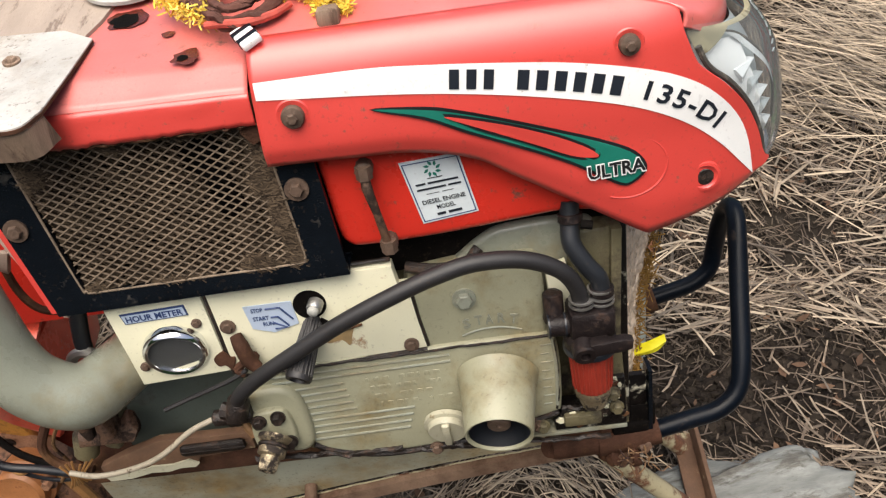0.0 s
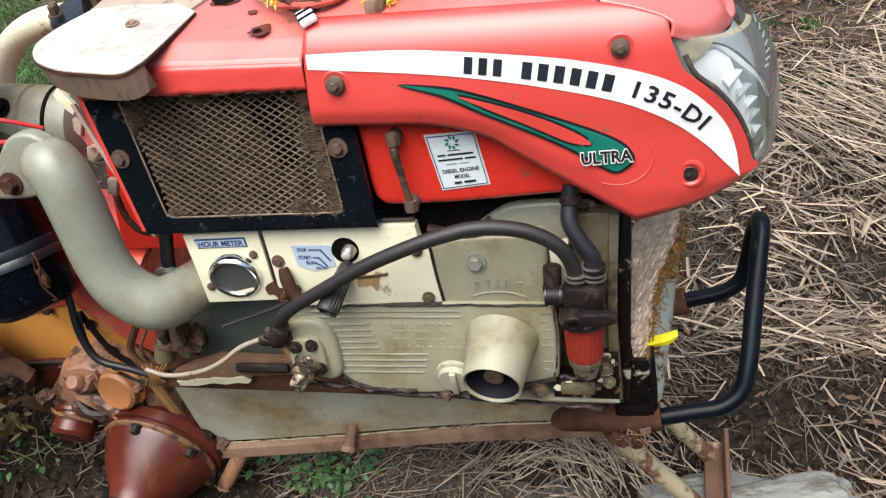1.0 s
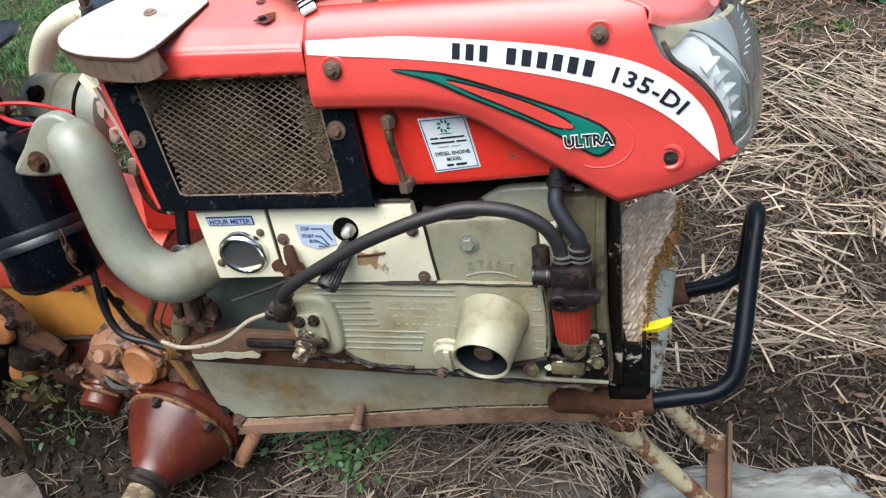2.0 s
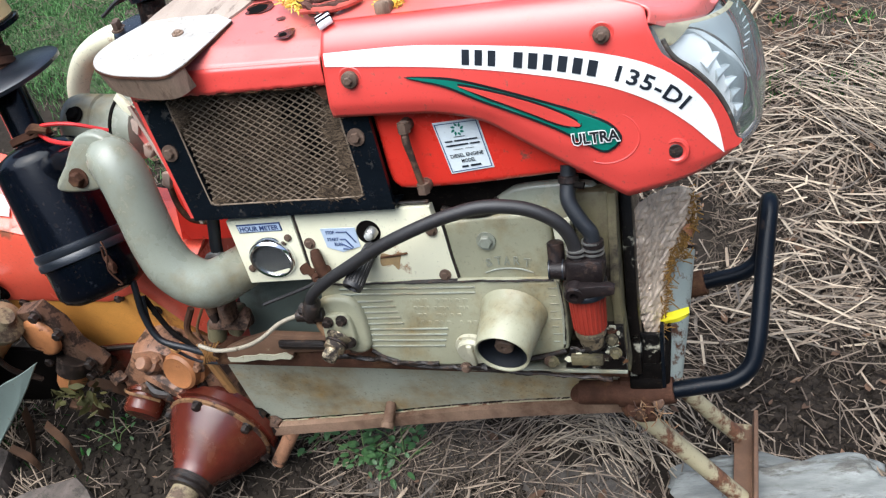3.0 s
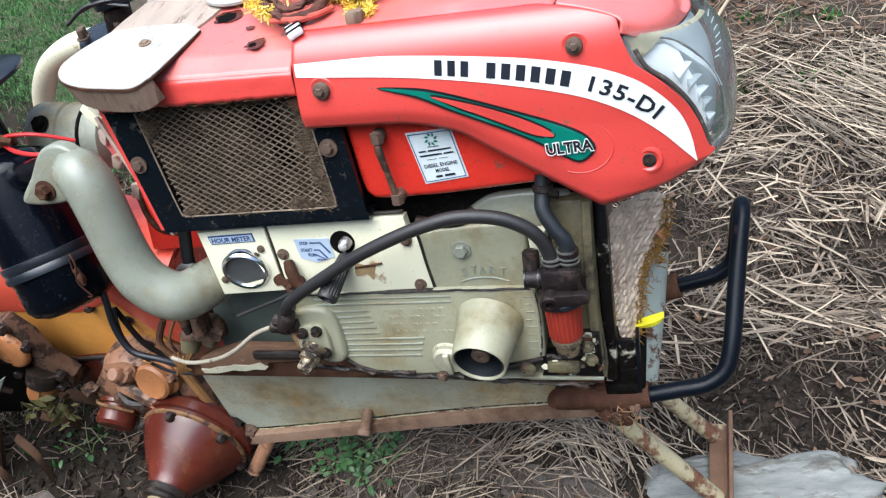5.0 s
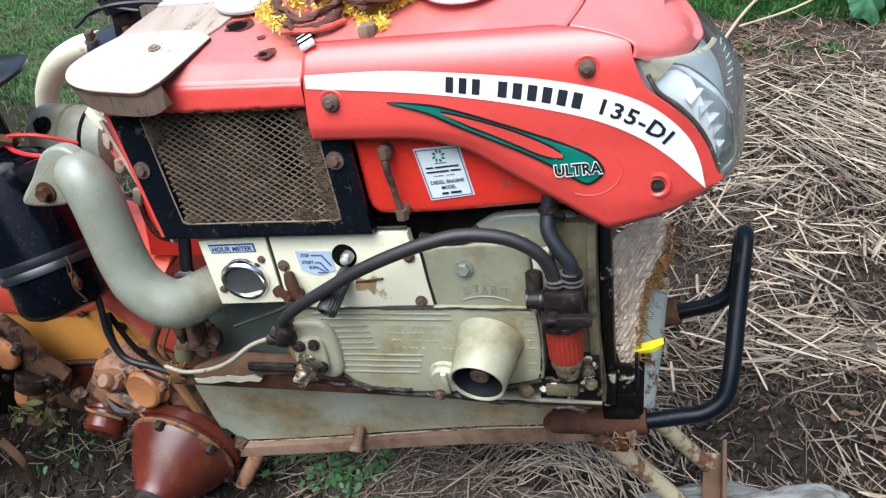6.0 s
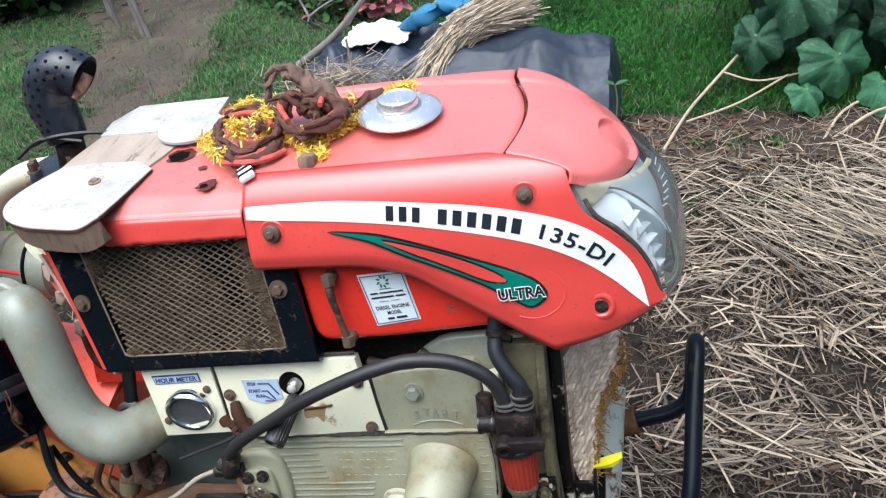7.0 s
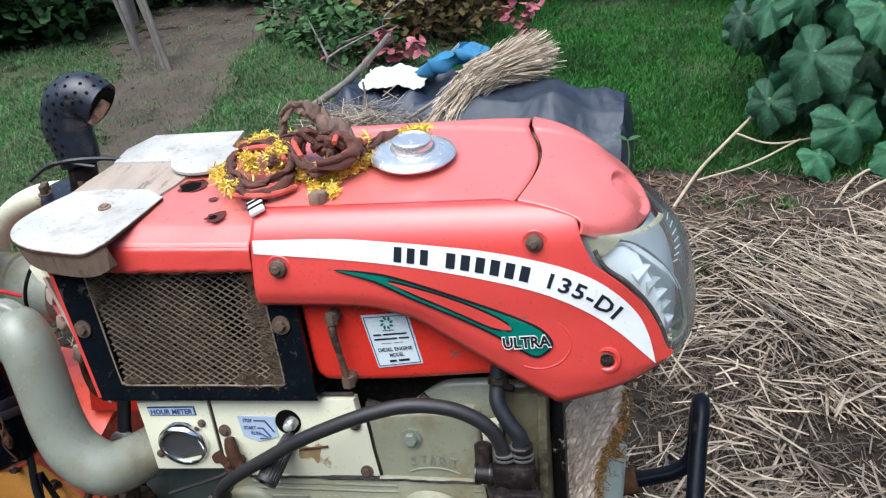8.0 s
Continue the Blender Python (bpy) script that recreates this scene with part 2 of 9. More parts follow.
M_CREAM = surface("cream_enamel", (0.74, 0.715, 0.53), 0.36, vary=0.05, scale=14, bump=0.04, stain=(0.32, 0.17, 0.08), amount=0.12, stain_scale=24)
M_FLANGE = surface("brown_rusty_flange", (0.285, 0.185, 0.126), 0.7, vary=0.35, scale=14, bump=0.4, stain=(0.080, 0.038, 0.024), amount=0.46, stain_scale=5, soft=0.2, spec=0.12)
M_RUST = surface("rusty_steel", (0.068, 0.032, 0.020), 0.8, vary=0.45, scale=30, bump=0.6, stain=(0.160, 0.084, 0.040), amount=0.50, stain_scale=11, soft=0.2, spec=0.12)
M_RUSTBOLT = surface("rusty_bolt", (0.105, 0.066, 0.045), 0.65, vary=0.35, scale=90, bump=0.5)
M_BLACK = surface("black_paint", (0.004, 0.006, 0.009), 0.24, vary=0.3, scale=20, bump=0.15, stain=(0.05, 0.045, 0.04), amount=0.14, stain_scale=30, spec=0.32)
M_BLACKPIPE = surface("black_bumper_paint", (0.003, 0.005, 0.009), 0.34, vary=0.2, scale=14, bump=0.14, spec=0.17, stain=(0.03, 0.022, 0.018), amount=0.10, stain_scale=16)
# Grimy metal; also fills recesses where only shade is meant.
M_DARK = surface("grimy_metal_and_shade_black", (0.006, 0.005, 0.0045), 0.75, vary=0.5, scale=30, bump=0.4, spec=0.05)
M_RUBBER = surface("grey_rubber_hose", (0.017, 0.016, 0.017), 0.50, vary=0.2, scale=20, bump=0.12)
M_RUBBERBLK = surface("black_rubber_hose", (0.012, 0.014, 0.018), 0.45, vary=0.2, scale=20, bump=0.1)
M_ALU = surface("cast_aluminium", (0.014, 0.010, 0.010), 0.40, vary=0.4, scale=40, bump=0.4, spec=0.28, stain=(0.036, 0.021, 0.016), amount=0.34, stain_scale=40)
M_CHROME = surface("chrome", (0.82, 0.83, 0.84), 0.12, metal=1.0, vary=0.05, scale=30, bump=0.02, specks=0.12)
M_STEEL = surface("dull_steel", (0.45, 0.44, 0.42), 0.4, metal=0.9, vary=0.15, scale=30, bump=0.1, stain=RUST, amount=0.12, stain_scale=50)
M_FILTER = surface("red_ribbed_plastic", (0.27, 0.030, 0.018), 0.35, vary=0.2, scale=40, bump=0.05)
M_MESH = surface("rusty_wire_mesh", (0.225, 0.172, 0.124), 0.75, vary=0.4, scale=40, bump=0.2, spec=0.12)
M_CHAFF = surface("rusty_chaff", (0.086, 0.063, 0.043), 0.95, vary=0.4, scale=30, bump=0.3, island=0.65, spec=0.12)
M_PLATE = surface("whitewashed_metal_plate", (0.47, 0.455, 0.425), 0.62, vary=0.22, scale=9, bump=0.5, fine=160, stain=(0.27, 0.225, 0.18), amount=0.46, stain_scale=11, soft=0.22, specks=0.5)
M_PLATERIM = surface("grimy_plate_rim", (0.24, 0.165, 0.115), 0.75, vary=0.40, scale=22, bump=0.4, stretch=(3.5, 3.5, 0.3), stain=(0.12, 0.075, 0.05), amount=0.35, stain_scale=16)
M_CASTRED = surface("red_brown_casting", (0.095, 0.018, 0.011), 0.20, vary=0.4, scale=9, bump=0.14, stain=(0.13, 0.046, 0.020), amount=0.46, stain_scale=8, soft=0.22, stain_rough=0.38)
M_ORANGE = surface("orange_rust_casting", (0.62, 0.285, 0.060), 0.34, vary=0.3, scale=6, bump=0.10, stain=(0.26, 0.075, 0.028), amount=0.30, stain_scale=5, stain_rough=0.45)
M_PEACH = surface("peach_muddy_casting", (0.33, 0.170, 0.098), 0.33, vary=0.45, scale=22, bump=0.5, stain=(0.060, 0.032, 0.020), amount=0.46, stain_rough=0.6, stain_scale=20)
# Near-white, non-metal base stands for the sky mirrored in the reflector.
M_SILVER = surface("headlight_reflector", (0.82, 0.85, 0.86), 0.22, metal=0.0, vary=0.03, scale=30, bump=0.02, specks=0.12)
M_LAMPRIM = surface("dusty_yellowed_rim", (0.33, 0.30, 0.19), 0.55, vary=0.25, scale=30, bump=0.2, stain=(0.20, 0.16, 0.08), amount=0.35, stain_scale=40)
M_SEAL = surface("dusty_seal_rubber", (0.055, 0.050, 0.043), 0.7, vary=0.3, scale=60, bump=0.3, stain=(0.16, 0.14, 0.11), amount=0.3, stain_scale=60)
M_LENS = clear("clear_headlight_lens", (0.95, 0.98, 0.99), 0.04, 0.09)
M_GLASS = clear("dial_glass", (0.9, 0.9, 0.9), 0.10, 0.035)
M_REFLECT = surface("grey_reflector", (0.52, 0.56, 0.57), 0.3, vary=0.35, scale=34, bump=0.05, specks=0.12)
M_STICKER = surface("silver_sticker", (0.62, 0.68, 0.70), 0.4, vary=0.05, scale=30, bump=0.02, specks=0.12)
M_BLUELABEL = surface("pale_blue_label", (0.42, 0.50, 0.62), 0.45, vary=0.05, scale=30, bump=0.02, specks=0.12)
M_NAVY = surface("navy_ink", (0.02, 0.045, 0.14), 0.5, vary=0.1, scale=40, bump=0.0)
M_FOIL = surface("torn_silver_brown_sheet", (0.76, 0.59, 0.44), 0.30, vary=0.35, scale=60, bump=1.0, fine=110, stain=(0.22, 0.115, 0.055), amount=0.44, stain_scale=22, soft=0.22)
M_YELLOW = surface("yellow_petal", (0.80, 0.72, 0.015), 0.5, vary=0.1, scale=40, bump=0.1, specks=0.12)
M_GREYPOST = surface("grey_painted_post", (0.34, 0.38, 0.345), 0.45, vary=0.15, scale=14, bump=0.1, stain=RUST, amount=0.25, stain_scale=25)
M_STANDLEG = surface("cream_rusty_tube", (0.40, 0.35, 0.22), 0.5, vary=0.1, scale=20, bump=0.15, stain=(0.14, 0.06, 0.03), amount=0.46, stain_scale=14)
M_MOSS = surface("dry_moss", (0.27, 0.145, 0.030), 0.9, vary=0.4, scale=60, bump=0.3)
M_BLADE = surface("rusty_tine", (0.12, 0.060, 0.030), 0.8, vary=0.3, scale=20, bump=0.4, stain=MUD, amount=0.4, stain_scale=20)
M_GUARD = surface("grey_green_guard", (0.13, 0.165, 0.15), 0.45, vary=0.1, scale=8, bump=0.1, stain=RUST, amount=0.15, stain_scale=14)
M_JAR = surface("yellowed_plastic", (0.62, 0.45, 0.22), 0.4, vary=0.08, scale=20, bump=0.05)
M_CLOTH = surface("brown_cloth", (0.105, 0.042, 0.030), 0.95, vary=0.35, scale=50, bump=0.6)
M_TINSEL = surface("yellow_tinsel", (0.86, 0.60, 0.09), 0.30, metal=0.15, vary=0.25, scale=80, bump=0.0, island=0.35, specks=0.12)
M_REDTHREAD = surface("red_thread", (0.50, 0.085, 0.06), 0.8, vary=0.3, scale=60, bump=0.3)
M_WIRE_RED = surface("red_wire", (0.5, 0.02, 0.02), 0.4, vary=0.1, scale=60, bump=0.0)
M_DIRTYWHITE = surface("dirty_white_plastic", (0.33, 0.29, 0.22), 0.5, vary=0.25, scale=40, bump=0.05, stain=MUD, amount=0.3, stain_scale=40)
# Hood red with the pale sky sheen of its top mixed into the base.
M_REDTOP = surface("sky_paled_red_plastic", (0.68, 0.150, 0.132), 0.40, vary=0.10, scale=6, bump=0.03, coat=1.0, stain=(0.30, 0.10, 0.07), amount=0.10, stain_scale=50)
M_GRIMY = surface("oily_sage_paint", (0.15, 0.130, 0.072), 0.40, vary=0.3, scale=14, bump=0.3, stain=(0.020, 0.013, 0.009), amount=0.58, stain_scale=14, soft=0.14)
M_LAMPBOWL = surface("grey_lamp_bowl", (0.36, 0.41, 0.415), 0.35, vary=0.1, scale=20, bump=0.05, specks=0.12)
M_SHAFT = surface("muddy_shaft", (0.24, 0.19, 0.11), 0.6, vary=0.2, scale=20, bump=0.2, stain=MUD, amount=0.45, stain_scale=20)
M_BELT = surface("red_belt_cover_paint", (0.84, 0.118, 0.068), 0.26, vary=0.16, scale=6, bump=0.05, coat=0.5, stain=(0.24, 0.07, 0.03), amount=0.14, stain_scale=11)
M_CAP = surface("orange_peach_paint", (0.40, 0.165, 0.062), 0.42, vary=0.25, scale=30, bump=0.15, stain=(0.16, 0.06, 0.03), amount=0.18, stain_scale=30)
M_GREASE = surface("black_oily_grime", (0.014, 0.009, 0.007), 0.45, vary=0.5, scale=60, bump=0.6, stain=(0.05, 0.028, 0.018), amount=0.35, stain_scale=60)
M_HUBRING = surface("worn_ochre_edge", (0.22, 0.12, 0.055), 0.5, vary=0.3, scale=60, bump=0.3, stain=(0.04, 0.018, 0.012), amount=0.45, stain_scale=40)
M_ARM = surface("ochre_stained_tube", (0.36, 0.185, 0.070), 0.4, vary=0.25, scale=8, bump=0.12, stain=(0.10, 0.055, 0.025), amount=0.35, stain_scale=12)
M_LINK = surface("muddy_link_metal", (0.125, 0.070, 0.044), 0.45, vary=0.45, scale=30, bump=0.5, stain=(0.03, 0.018, 0.013), amount=0.52, stain_scale=30, spec=0.3)
M_CANISTER = surface("glossy_black_enamel", (0.0022, 0.0032, 0.006), 0.10, vary=0.2, scale=14, bump=0.07, spec=0.22, fine=90, stain=(0.016, 0.018, 0.024), amount=0.08, stain_scale=24, stain_rough=0.5)
M_DISC = surface("scuffed_dark_enamel", (0.013, 0.016, 0.022), 0.32, vary=0.4, scale=20, bump=0.2, spec=0.6, stain=(0.22, 0.22, 0.23), amount=0.17, stain_scale=16, soft=0.16)
M_COPPER = surface("copper_strand", (0.50, 0.27, 0.10), 0.4, metal=0.6, vary=0.2, scale=60, bump=0.0)
M_EXH = surface("sooty_dark_enamel", (0.020, 0.024, 0.034), 0.28, vary=0.25, scale=20, bump=0.12, stain=(0.06, 0.045, 0.035), amount=0.15, stain_scale=24)
M_ROPE = surface("grey_brown_rope", (0.16, 0.098, 0.075), 0.9, vary=0.3, scale=60, bump=0.6)
M_FLAKY = surface("flaking_black_and_cream_paint", (0.004, 0.003, 0.003), 0.3, vary=0.3, scale=30, bump=0.5, stain=(0.52, 0.49, 0.38), amount=0.30, stain_scale=26, stain_rough=0.5)
M_OCHRE = surface("ochre_rust_wash", (0.34, 0.235, 0.115), 0.55, vary=0.25, scale=40, bump=0.1)
M_BRASS = surface("oily_brass", (0.32, 0.26, 0.17), 0.30, metal=0.7, vary=0.4, scale=60, bump=0.3, stain=(0.02, 0.013, 0.009), amount=0.55, stain_scale=50)
M_RUSTPAINT = surface("brown_rusty_angle_iron", (0.14, 0.075, 0.042), 0.75, vary=0.3, scale=30, bump=0.4, stain=(0.33, 0.28, 0.17), amount=0.22, stain_scale=30)
M_CAPSTEEL = surface("worn_bright_steel", (0.88, 0.89, 0.90), 0.24, metal=0.80, vary=0.06, scale=30, bump=0.04, stain=(0.35, 0.33, 0.31), amount=0.10, stain_scale=60)
M_BULB = surface("pale_bulb_glass", (0.40, 0.40, 0.37), 0.15, vary=0.15, scale=80, bump=0.05, coat=0.5, specks=0.12)
M_OILCAP = surface("dull_cream_cap", (0.44, 0.42, 0.31), 0.42, vary=0.15, scale=40, bump=0.15, stain=(0.22, 0.17, 0.09), amount=0.3, stain_scale=40)
M_WORNEDGE = surface("worn_pinkish_cream_paint", (0.56, 0.43, 0.35), 0.55, vary=0.25, scale=30, bump=0.2, stain=(0.24, 0.10, 0.06), amount=0.30, stain_scale=30)
M_WILTED = surface("wilted_olive_leaf", (0.085, 0.082, 0.030), 0.7, vary=0.35, scale=30, bump=0.3, island=0.5, spec=0.2)
M_SCRAP = surface("dry_orange_leaf", (0.55, 0.23, 0.11), 0.7, vary=0.3, scale=40, bump=0.3)
M_PLANK = surface("beige_worn_plank", (0.36, 0.29, 0.235), 0.75, vary=0.2, scale=12, bump=0.3, stain=(0.20, 0.15, 0.12), amount=0.3, stain_scale=16, stretch=(2.5, 0.6, 1))

# ---- the power tiller ----
STAND = pose(0, 0, EYE, -15) @ Matrix.Translation((0, 0, -1.35)) @ pose(0, 0.765, 0.40, 0, -4.2, 2.4)
UP = (STAND.to_3x3().inverted() @ Vector((0, 0, 1))).normalized()
tiller = thing("power_tiller", "worn red and sage green power tiller standing on a field", "power tiller", STAND)
RISE = 0.26


def top_z(y, z0=0.757):
    return z0 + RISE * (y - 0.008)


def hood_y(x, z):
    """The near side of the hood: flat, rolling over to the top, and drawn in towards the nose."""
    y = -0.028
    if z > 0.70:
        k = min(1.0, (z - 0.70) / 0.057)
        y += 0.036 * (1 - math.sqrt(max(0.0, 1 - k * k)))
    if x > 0.22:
        y += 0.03 * ((x - 0.22) / 0.12) ** 2
    if 0.62 < z < 0.70:
        y -= 0.002 * math.sin((z - 0.62) / 0.08 * math.pi)
    return y


def curve(pts):
    """z over x, smooth, through a few corners."""
    line = spline([(a, b, 0) for a, b in pts], 8)
    xs, zs = [q.x for q in line], [q.y for q in line]
    return lambda x: float(np.interp(x, xs, zs))


def skin(cols, rows, f):
    """A sheet of cells over 0..1 by 0..1."""
    bm = bmesh.new()
    g = [[bm.verts.new(f(i / cols, j / rows)) for j in range(rows + 1)] for i in range(cols + 1)]
    for i in range(cols):
        for j in range(rows):
            bm.faces.new((g[i][j], g[i + 1][j], g[i + 1][j + 1], g[i][j + 1]))
    return bm


def thick(ob, t=0.004, offset=-1.0):
    m = ob.modifiers.new("thickness", "SOLIDIFY")
    m.thickness, m.offset = t, offset
    return ob


hood_low = curve([(-0.137, 0.639), (-0.067, 0.637), (0.0, 0.634), (0.057, 0.619), (0.097, 0.594), (0.155, 0.556),
                  (0.196, 0.529), (0.2255, 0.5105), (0.230, 0.5105), (0.255, 0.516), (0.306, 0.5290), (0.342, 0.5440), (0.356, 0.5530), (0.3625, 0.5610)])
hood_high = curve([(-0.137, 0.757), (0.0, 0.757), (0.120, 0.757), (0.170, 0.757), (0.213, 0.7515), (0.240, 0.7445), (0.2560, 0.7370), (0.2595, 0.7210), (0.2625, 0.7115), (0.2693, 0.6947), (0.2762, 0.6825),
                   (0.3033, 0.6586), (0.3278, 0.6303), (0.3447, 0.5990), (0.3543, 0.5705), (0.3625, 0.5625)])


def hood_side(u, v):
    x = -0.137 + 0.499 * (1 - (1 - u) ** 1.35)
    lo, hi = hood_low(x), hood_high(x)
    x -= 0.004 * (1 - v) * (1 - u) if u < 0.02 else 0
    z = lo + (hi - lo) * (1 - (1 - v) ** 1.3)
    lip = 0.006 * max(0.0, 1 - v * 9)
    return x, hood_y(x, z) + lip, z


side_panel = thick(part("hood_side_panel", skin(130, 30, hood_side), M_RED, tiller, "glossy red plastic side panel with white stripe"))


def band(low, high, x0, x1, n, m, lift):
    bm = bmesh.new()
    g = []
    for i in range(n + 1):
        x = x0 + (x1 - x0) * (1 - (1 - i / n) ** 1.3)
        g.append([bm.verts.new((x, hood_y(x, z) - lift, z)) for z in (low(x) + (high(x) - low(x)) * j / m for j in range(m + 1))])
    for i in range(n):
        for j in range(m):
            bm.faces.new((g[i][j], g[i + 1][j], g[i + 1][j + 1], g[i][j + 1]))
    return bm


stripe_high = curve([(-0.136, 0.7235), (-0.034, 0.723), (0.024, 0.719), (0.092, 0.712), (0.158, 0.703), (0.228, 0.687), (0.270, 0.669),
                     (0.300, 0.645), (0.322, 0.617), (0.334, 0.588), (0.341, 0.553)])
stripe_low = curve([(-0.136, 0.7075), (-0.017, 0.697), (0.054, 0.688), (0.122, 0.676), (0.187, 0.661), (0.231, 0.646), (0.268, 0.625),
                    (0.300, 0.598), (0.325, 0.570), (0.341, 0.5515)])
part("white_stripe", band(stripe_low, stripe_high, -0.1355, 0.341, 70, 6, 0.0009), M_WHITE, side_panel, "white curved decal stripe")


def on_stripe(s, h):
    """A place on the stripe: s along its middle from the left end, h across it."""
    x, left, step = -0.13, s, 0.002
    while left > 0:
        z0 = (stripe_low(x) + stripe_high(x)) / 2
        z1 = (stripe_low(x + step) + stripe_high(x + step)) / 2
        d = math.hypot(step, z1 - z0)
        k = min(1.0, left / d)
        x, left = x + step * k, left - d
    z = (stripe_low(x) + stripe_high(x)) / 2
    a = math.atan2((stripe_low(x + 0.012) + stripe_high(x + 0.012) - stripe_low(x - 0.012) - stripe_high(x - 0.012)) / 2, 0.024)
    px, pz = x - h * math.sin(a), z + h * math.cos(a)
    return px, hood_y(px, pz) - 0.0018, pz


def stripe_bars(x0, x1, n, name):
    s0, s1 = x0 + 0.13, x1 + 0.13
    for k in range(n):
        w = (s1 - s0) / n
        a, b = s0 + k * w + 0.0034, s0 + (k + 1) * w - 0.0034
        bm = bmesh.new()
        ring = [on_stripe(a, -0.0092), on_stripe((a + b) / 2, -0.0092), on_stripe(b, -0.0092), on_stripe(b, 0.0092),
                on_stripe((a + b) / 2, 0.0092), on_stripe(a, 0.0092)]
        bm.faces.new([bm.verts.new(q) for q in ring])
        part(name, bm, M_INK, side_panel, "dark bar of a printed name", 0)


stripe_bars(0.040, 0.088, 3, "printed_bar")
stripe_bars(0.103, 0.208, 6, "printed_bar")
vs, fs, wide = words("135-DI", 1.0, 0.022, 1.12)
bm = bmesh.new()
tall = max(v.y for v in vs)
made = [bm.verts.new(on_stripe(0.2275 + 0.13 + v.x / wide * 0.0905, -0.0088 + v.y / tall * 0.0180)) for v in vs]
for f in fs:
    bm.faces.new([made[i] for i in f])
part("model_number", bm, M_INK, side_panel, "dark printed number 135-DI", 0)


def decal(name, outline, lift, material, label, n=4):
    bm = bmesh.new()
    bm.faces.new([bm.verts.new((q.x, hood_y(q.x, q.y) - lift, q.y)) for q in spline([(a, b, 0) for a, b in outline], n, True)])
    bmesh.ops.triangulate(bm, faces=bm.faces)
    return part(name, bm, material, side_panel, label, 0)


def shrunk(outline, d):
    """The outline drawn in by d."""
    k, out = len(outline), []
    for i in range(k):
        a, b = Vector(outline[i - 1]), Vector(outline[(i + 1) % k])
        t = (b - a).normalized()
        out.append((outline[i][0] + t.y * d, outline[i][1] - t.x * d))
    return out


SWOOSH = [(-0.034, 0.6855), (0.017, 0.6815), (0.051, 0.673), (0.098, 0.657), (0.151, 0.637), (0.183, 0.624), (0.209, 0.611), (0.221, 0.599),
          (0.2245, 0.588), (0.217, 0.578), (0.202, 0.572), (0.180, 0.584), (0.148, 0.604), (0.102, 0.627), (0.055, 0.649), (0.015, 0.669)]
LOOP = [(0.033, 0.6725), (0.084, 0.6585), (0.130, 0.641), (0.163, 0.624), (0.1785, 0.612), (0.173, 0.605), (0.148, 0.611), (0.103, 0.634), (0.063, 0.6525)]
decal("swoosh_edge", SWOOSH, 0.0020, M_BLACKINK, "black edge of a green swoosh decal")
decal("swoosh", shrunk(SWOOSH, 0.0030), 0.0027, M_GREEN, "dark green swoosh decal")
decal("swoosh_loop_edge", LOOP, 0.0034, M_BLACKINK, "black inner edge of a swoosh decal")
decal("swoosh_loop", shrunk(LOOP, 0.0026), 0.0041, M_RED, "red field inside the swoosh")
part("decal_word_edge", lettered("ULTRA", (0.1655, 0.5845), 0.0155, 0.058, -0.0335, 3.5, 0.075), M_WHITE, side_panel, "white edge of a printed word", 0)
part("decal_word", lettered("ULTRA", (0.1665, 0.5855), 0.0135, 0.056, -0.0342, 3.5, 0.03), M_BLACKINK, side_panel, "black printed word ULTRA", 0)


def hood_bolt(x, z, r=0.011):
    y = hood_y(x, z)
    part("bolt_seat", lathe([(r * 1.5, -0.0008), (r * 1.38, 0.0004), (r * 1.2, 0.0004), (r * 1.05, -0.0006)], (x, y, z), (0, -1, 0), 32), M_RED, side_panel)
    part("bolt", merged(lathe([(r, -0.001), (r, 0.004), (r * 0.9, 0.0062), (r * 0.4, 0.008), (0, 0.0083)], (x, y, z), (0, -1, 0), 20),
                        lathe([(r * 0.5, 0.004), (r * 0.5, 0.0105), (r * 0.4, 0.0115), (0, 0.0115)], (x, y, z), (0, -1, 0), 6)), M_RUSTBOLT, side_panel, "rusty bolt")


hood_bolt(-0.105, 0.6885, 0.0112)
hood_bolt(0.209, 0.713, 0.0100)
yy = hood_y(0.285, 0.565)
part("bolt_hole", lathe([(0.0165, -0.002), (0.0155, 0.0018), (0.0125, 0.0022), (0.009, -0.0005)], (0.285, yy, 0.565), (0, -1, 0), 26), M_RED, side_panel, "raised red ring of a bolt hole")
part("hole_core", lathe([(0.0088, 0.0012), (0.0080, 0.0019), (0.0, 0.0019)], (0.285, yy, 0.565), (0, -1, 0), 18), M_GREASE, side_panel, "dark bolt hole")
# pressed ring round the decal's end
part("pressed_ring", tube([(0.205 + 0.040 * math.cos(a), hood_y(0.205 + 0.040 * math.cos(a), 0.592) + 0.0008, 0.590 + 0.033 * math.sin(a))
                           for a in np.linspace(-2.0, 1.1, 14)], [0.0008, 0.0016, 0.0016, 0.0008], 8, 3), M_RED, side_panel)


def seam_x(y):
    return 0.190 + 0.020 * math.sin(min(1.0, max(0.0, (y - 0.01) / 0.19)) * math.pi) - 0.004


def far_ridge(x, y):
    """The raised strip that runs along the far edge of the hood."""
    k = (y - 0.213 + 0.18 * max(0.0, x - 0.05)) / 0.006
    return 0.0045 * min(1.0, max(0.0, k))


def hood_roof(u, v):
    y = 0.0065 + 0.258 * v
    x = -0.139 + u * (seam_x(y) - 0.0025 + 0.139)
    z = top_z(y, 0.7555) + 0.004 * math.sin(v * math.pi)
    if v > 0.85:
        z -= 0.030 * ((v - 0.85) / 0.15) ** 2
    z -= 0.004 * max(0.0, (x - 0.10) / 0.1) ** 2
    return x, y, z + far_ridge(x, y)


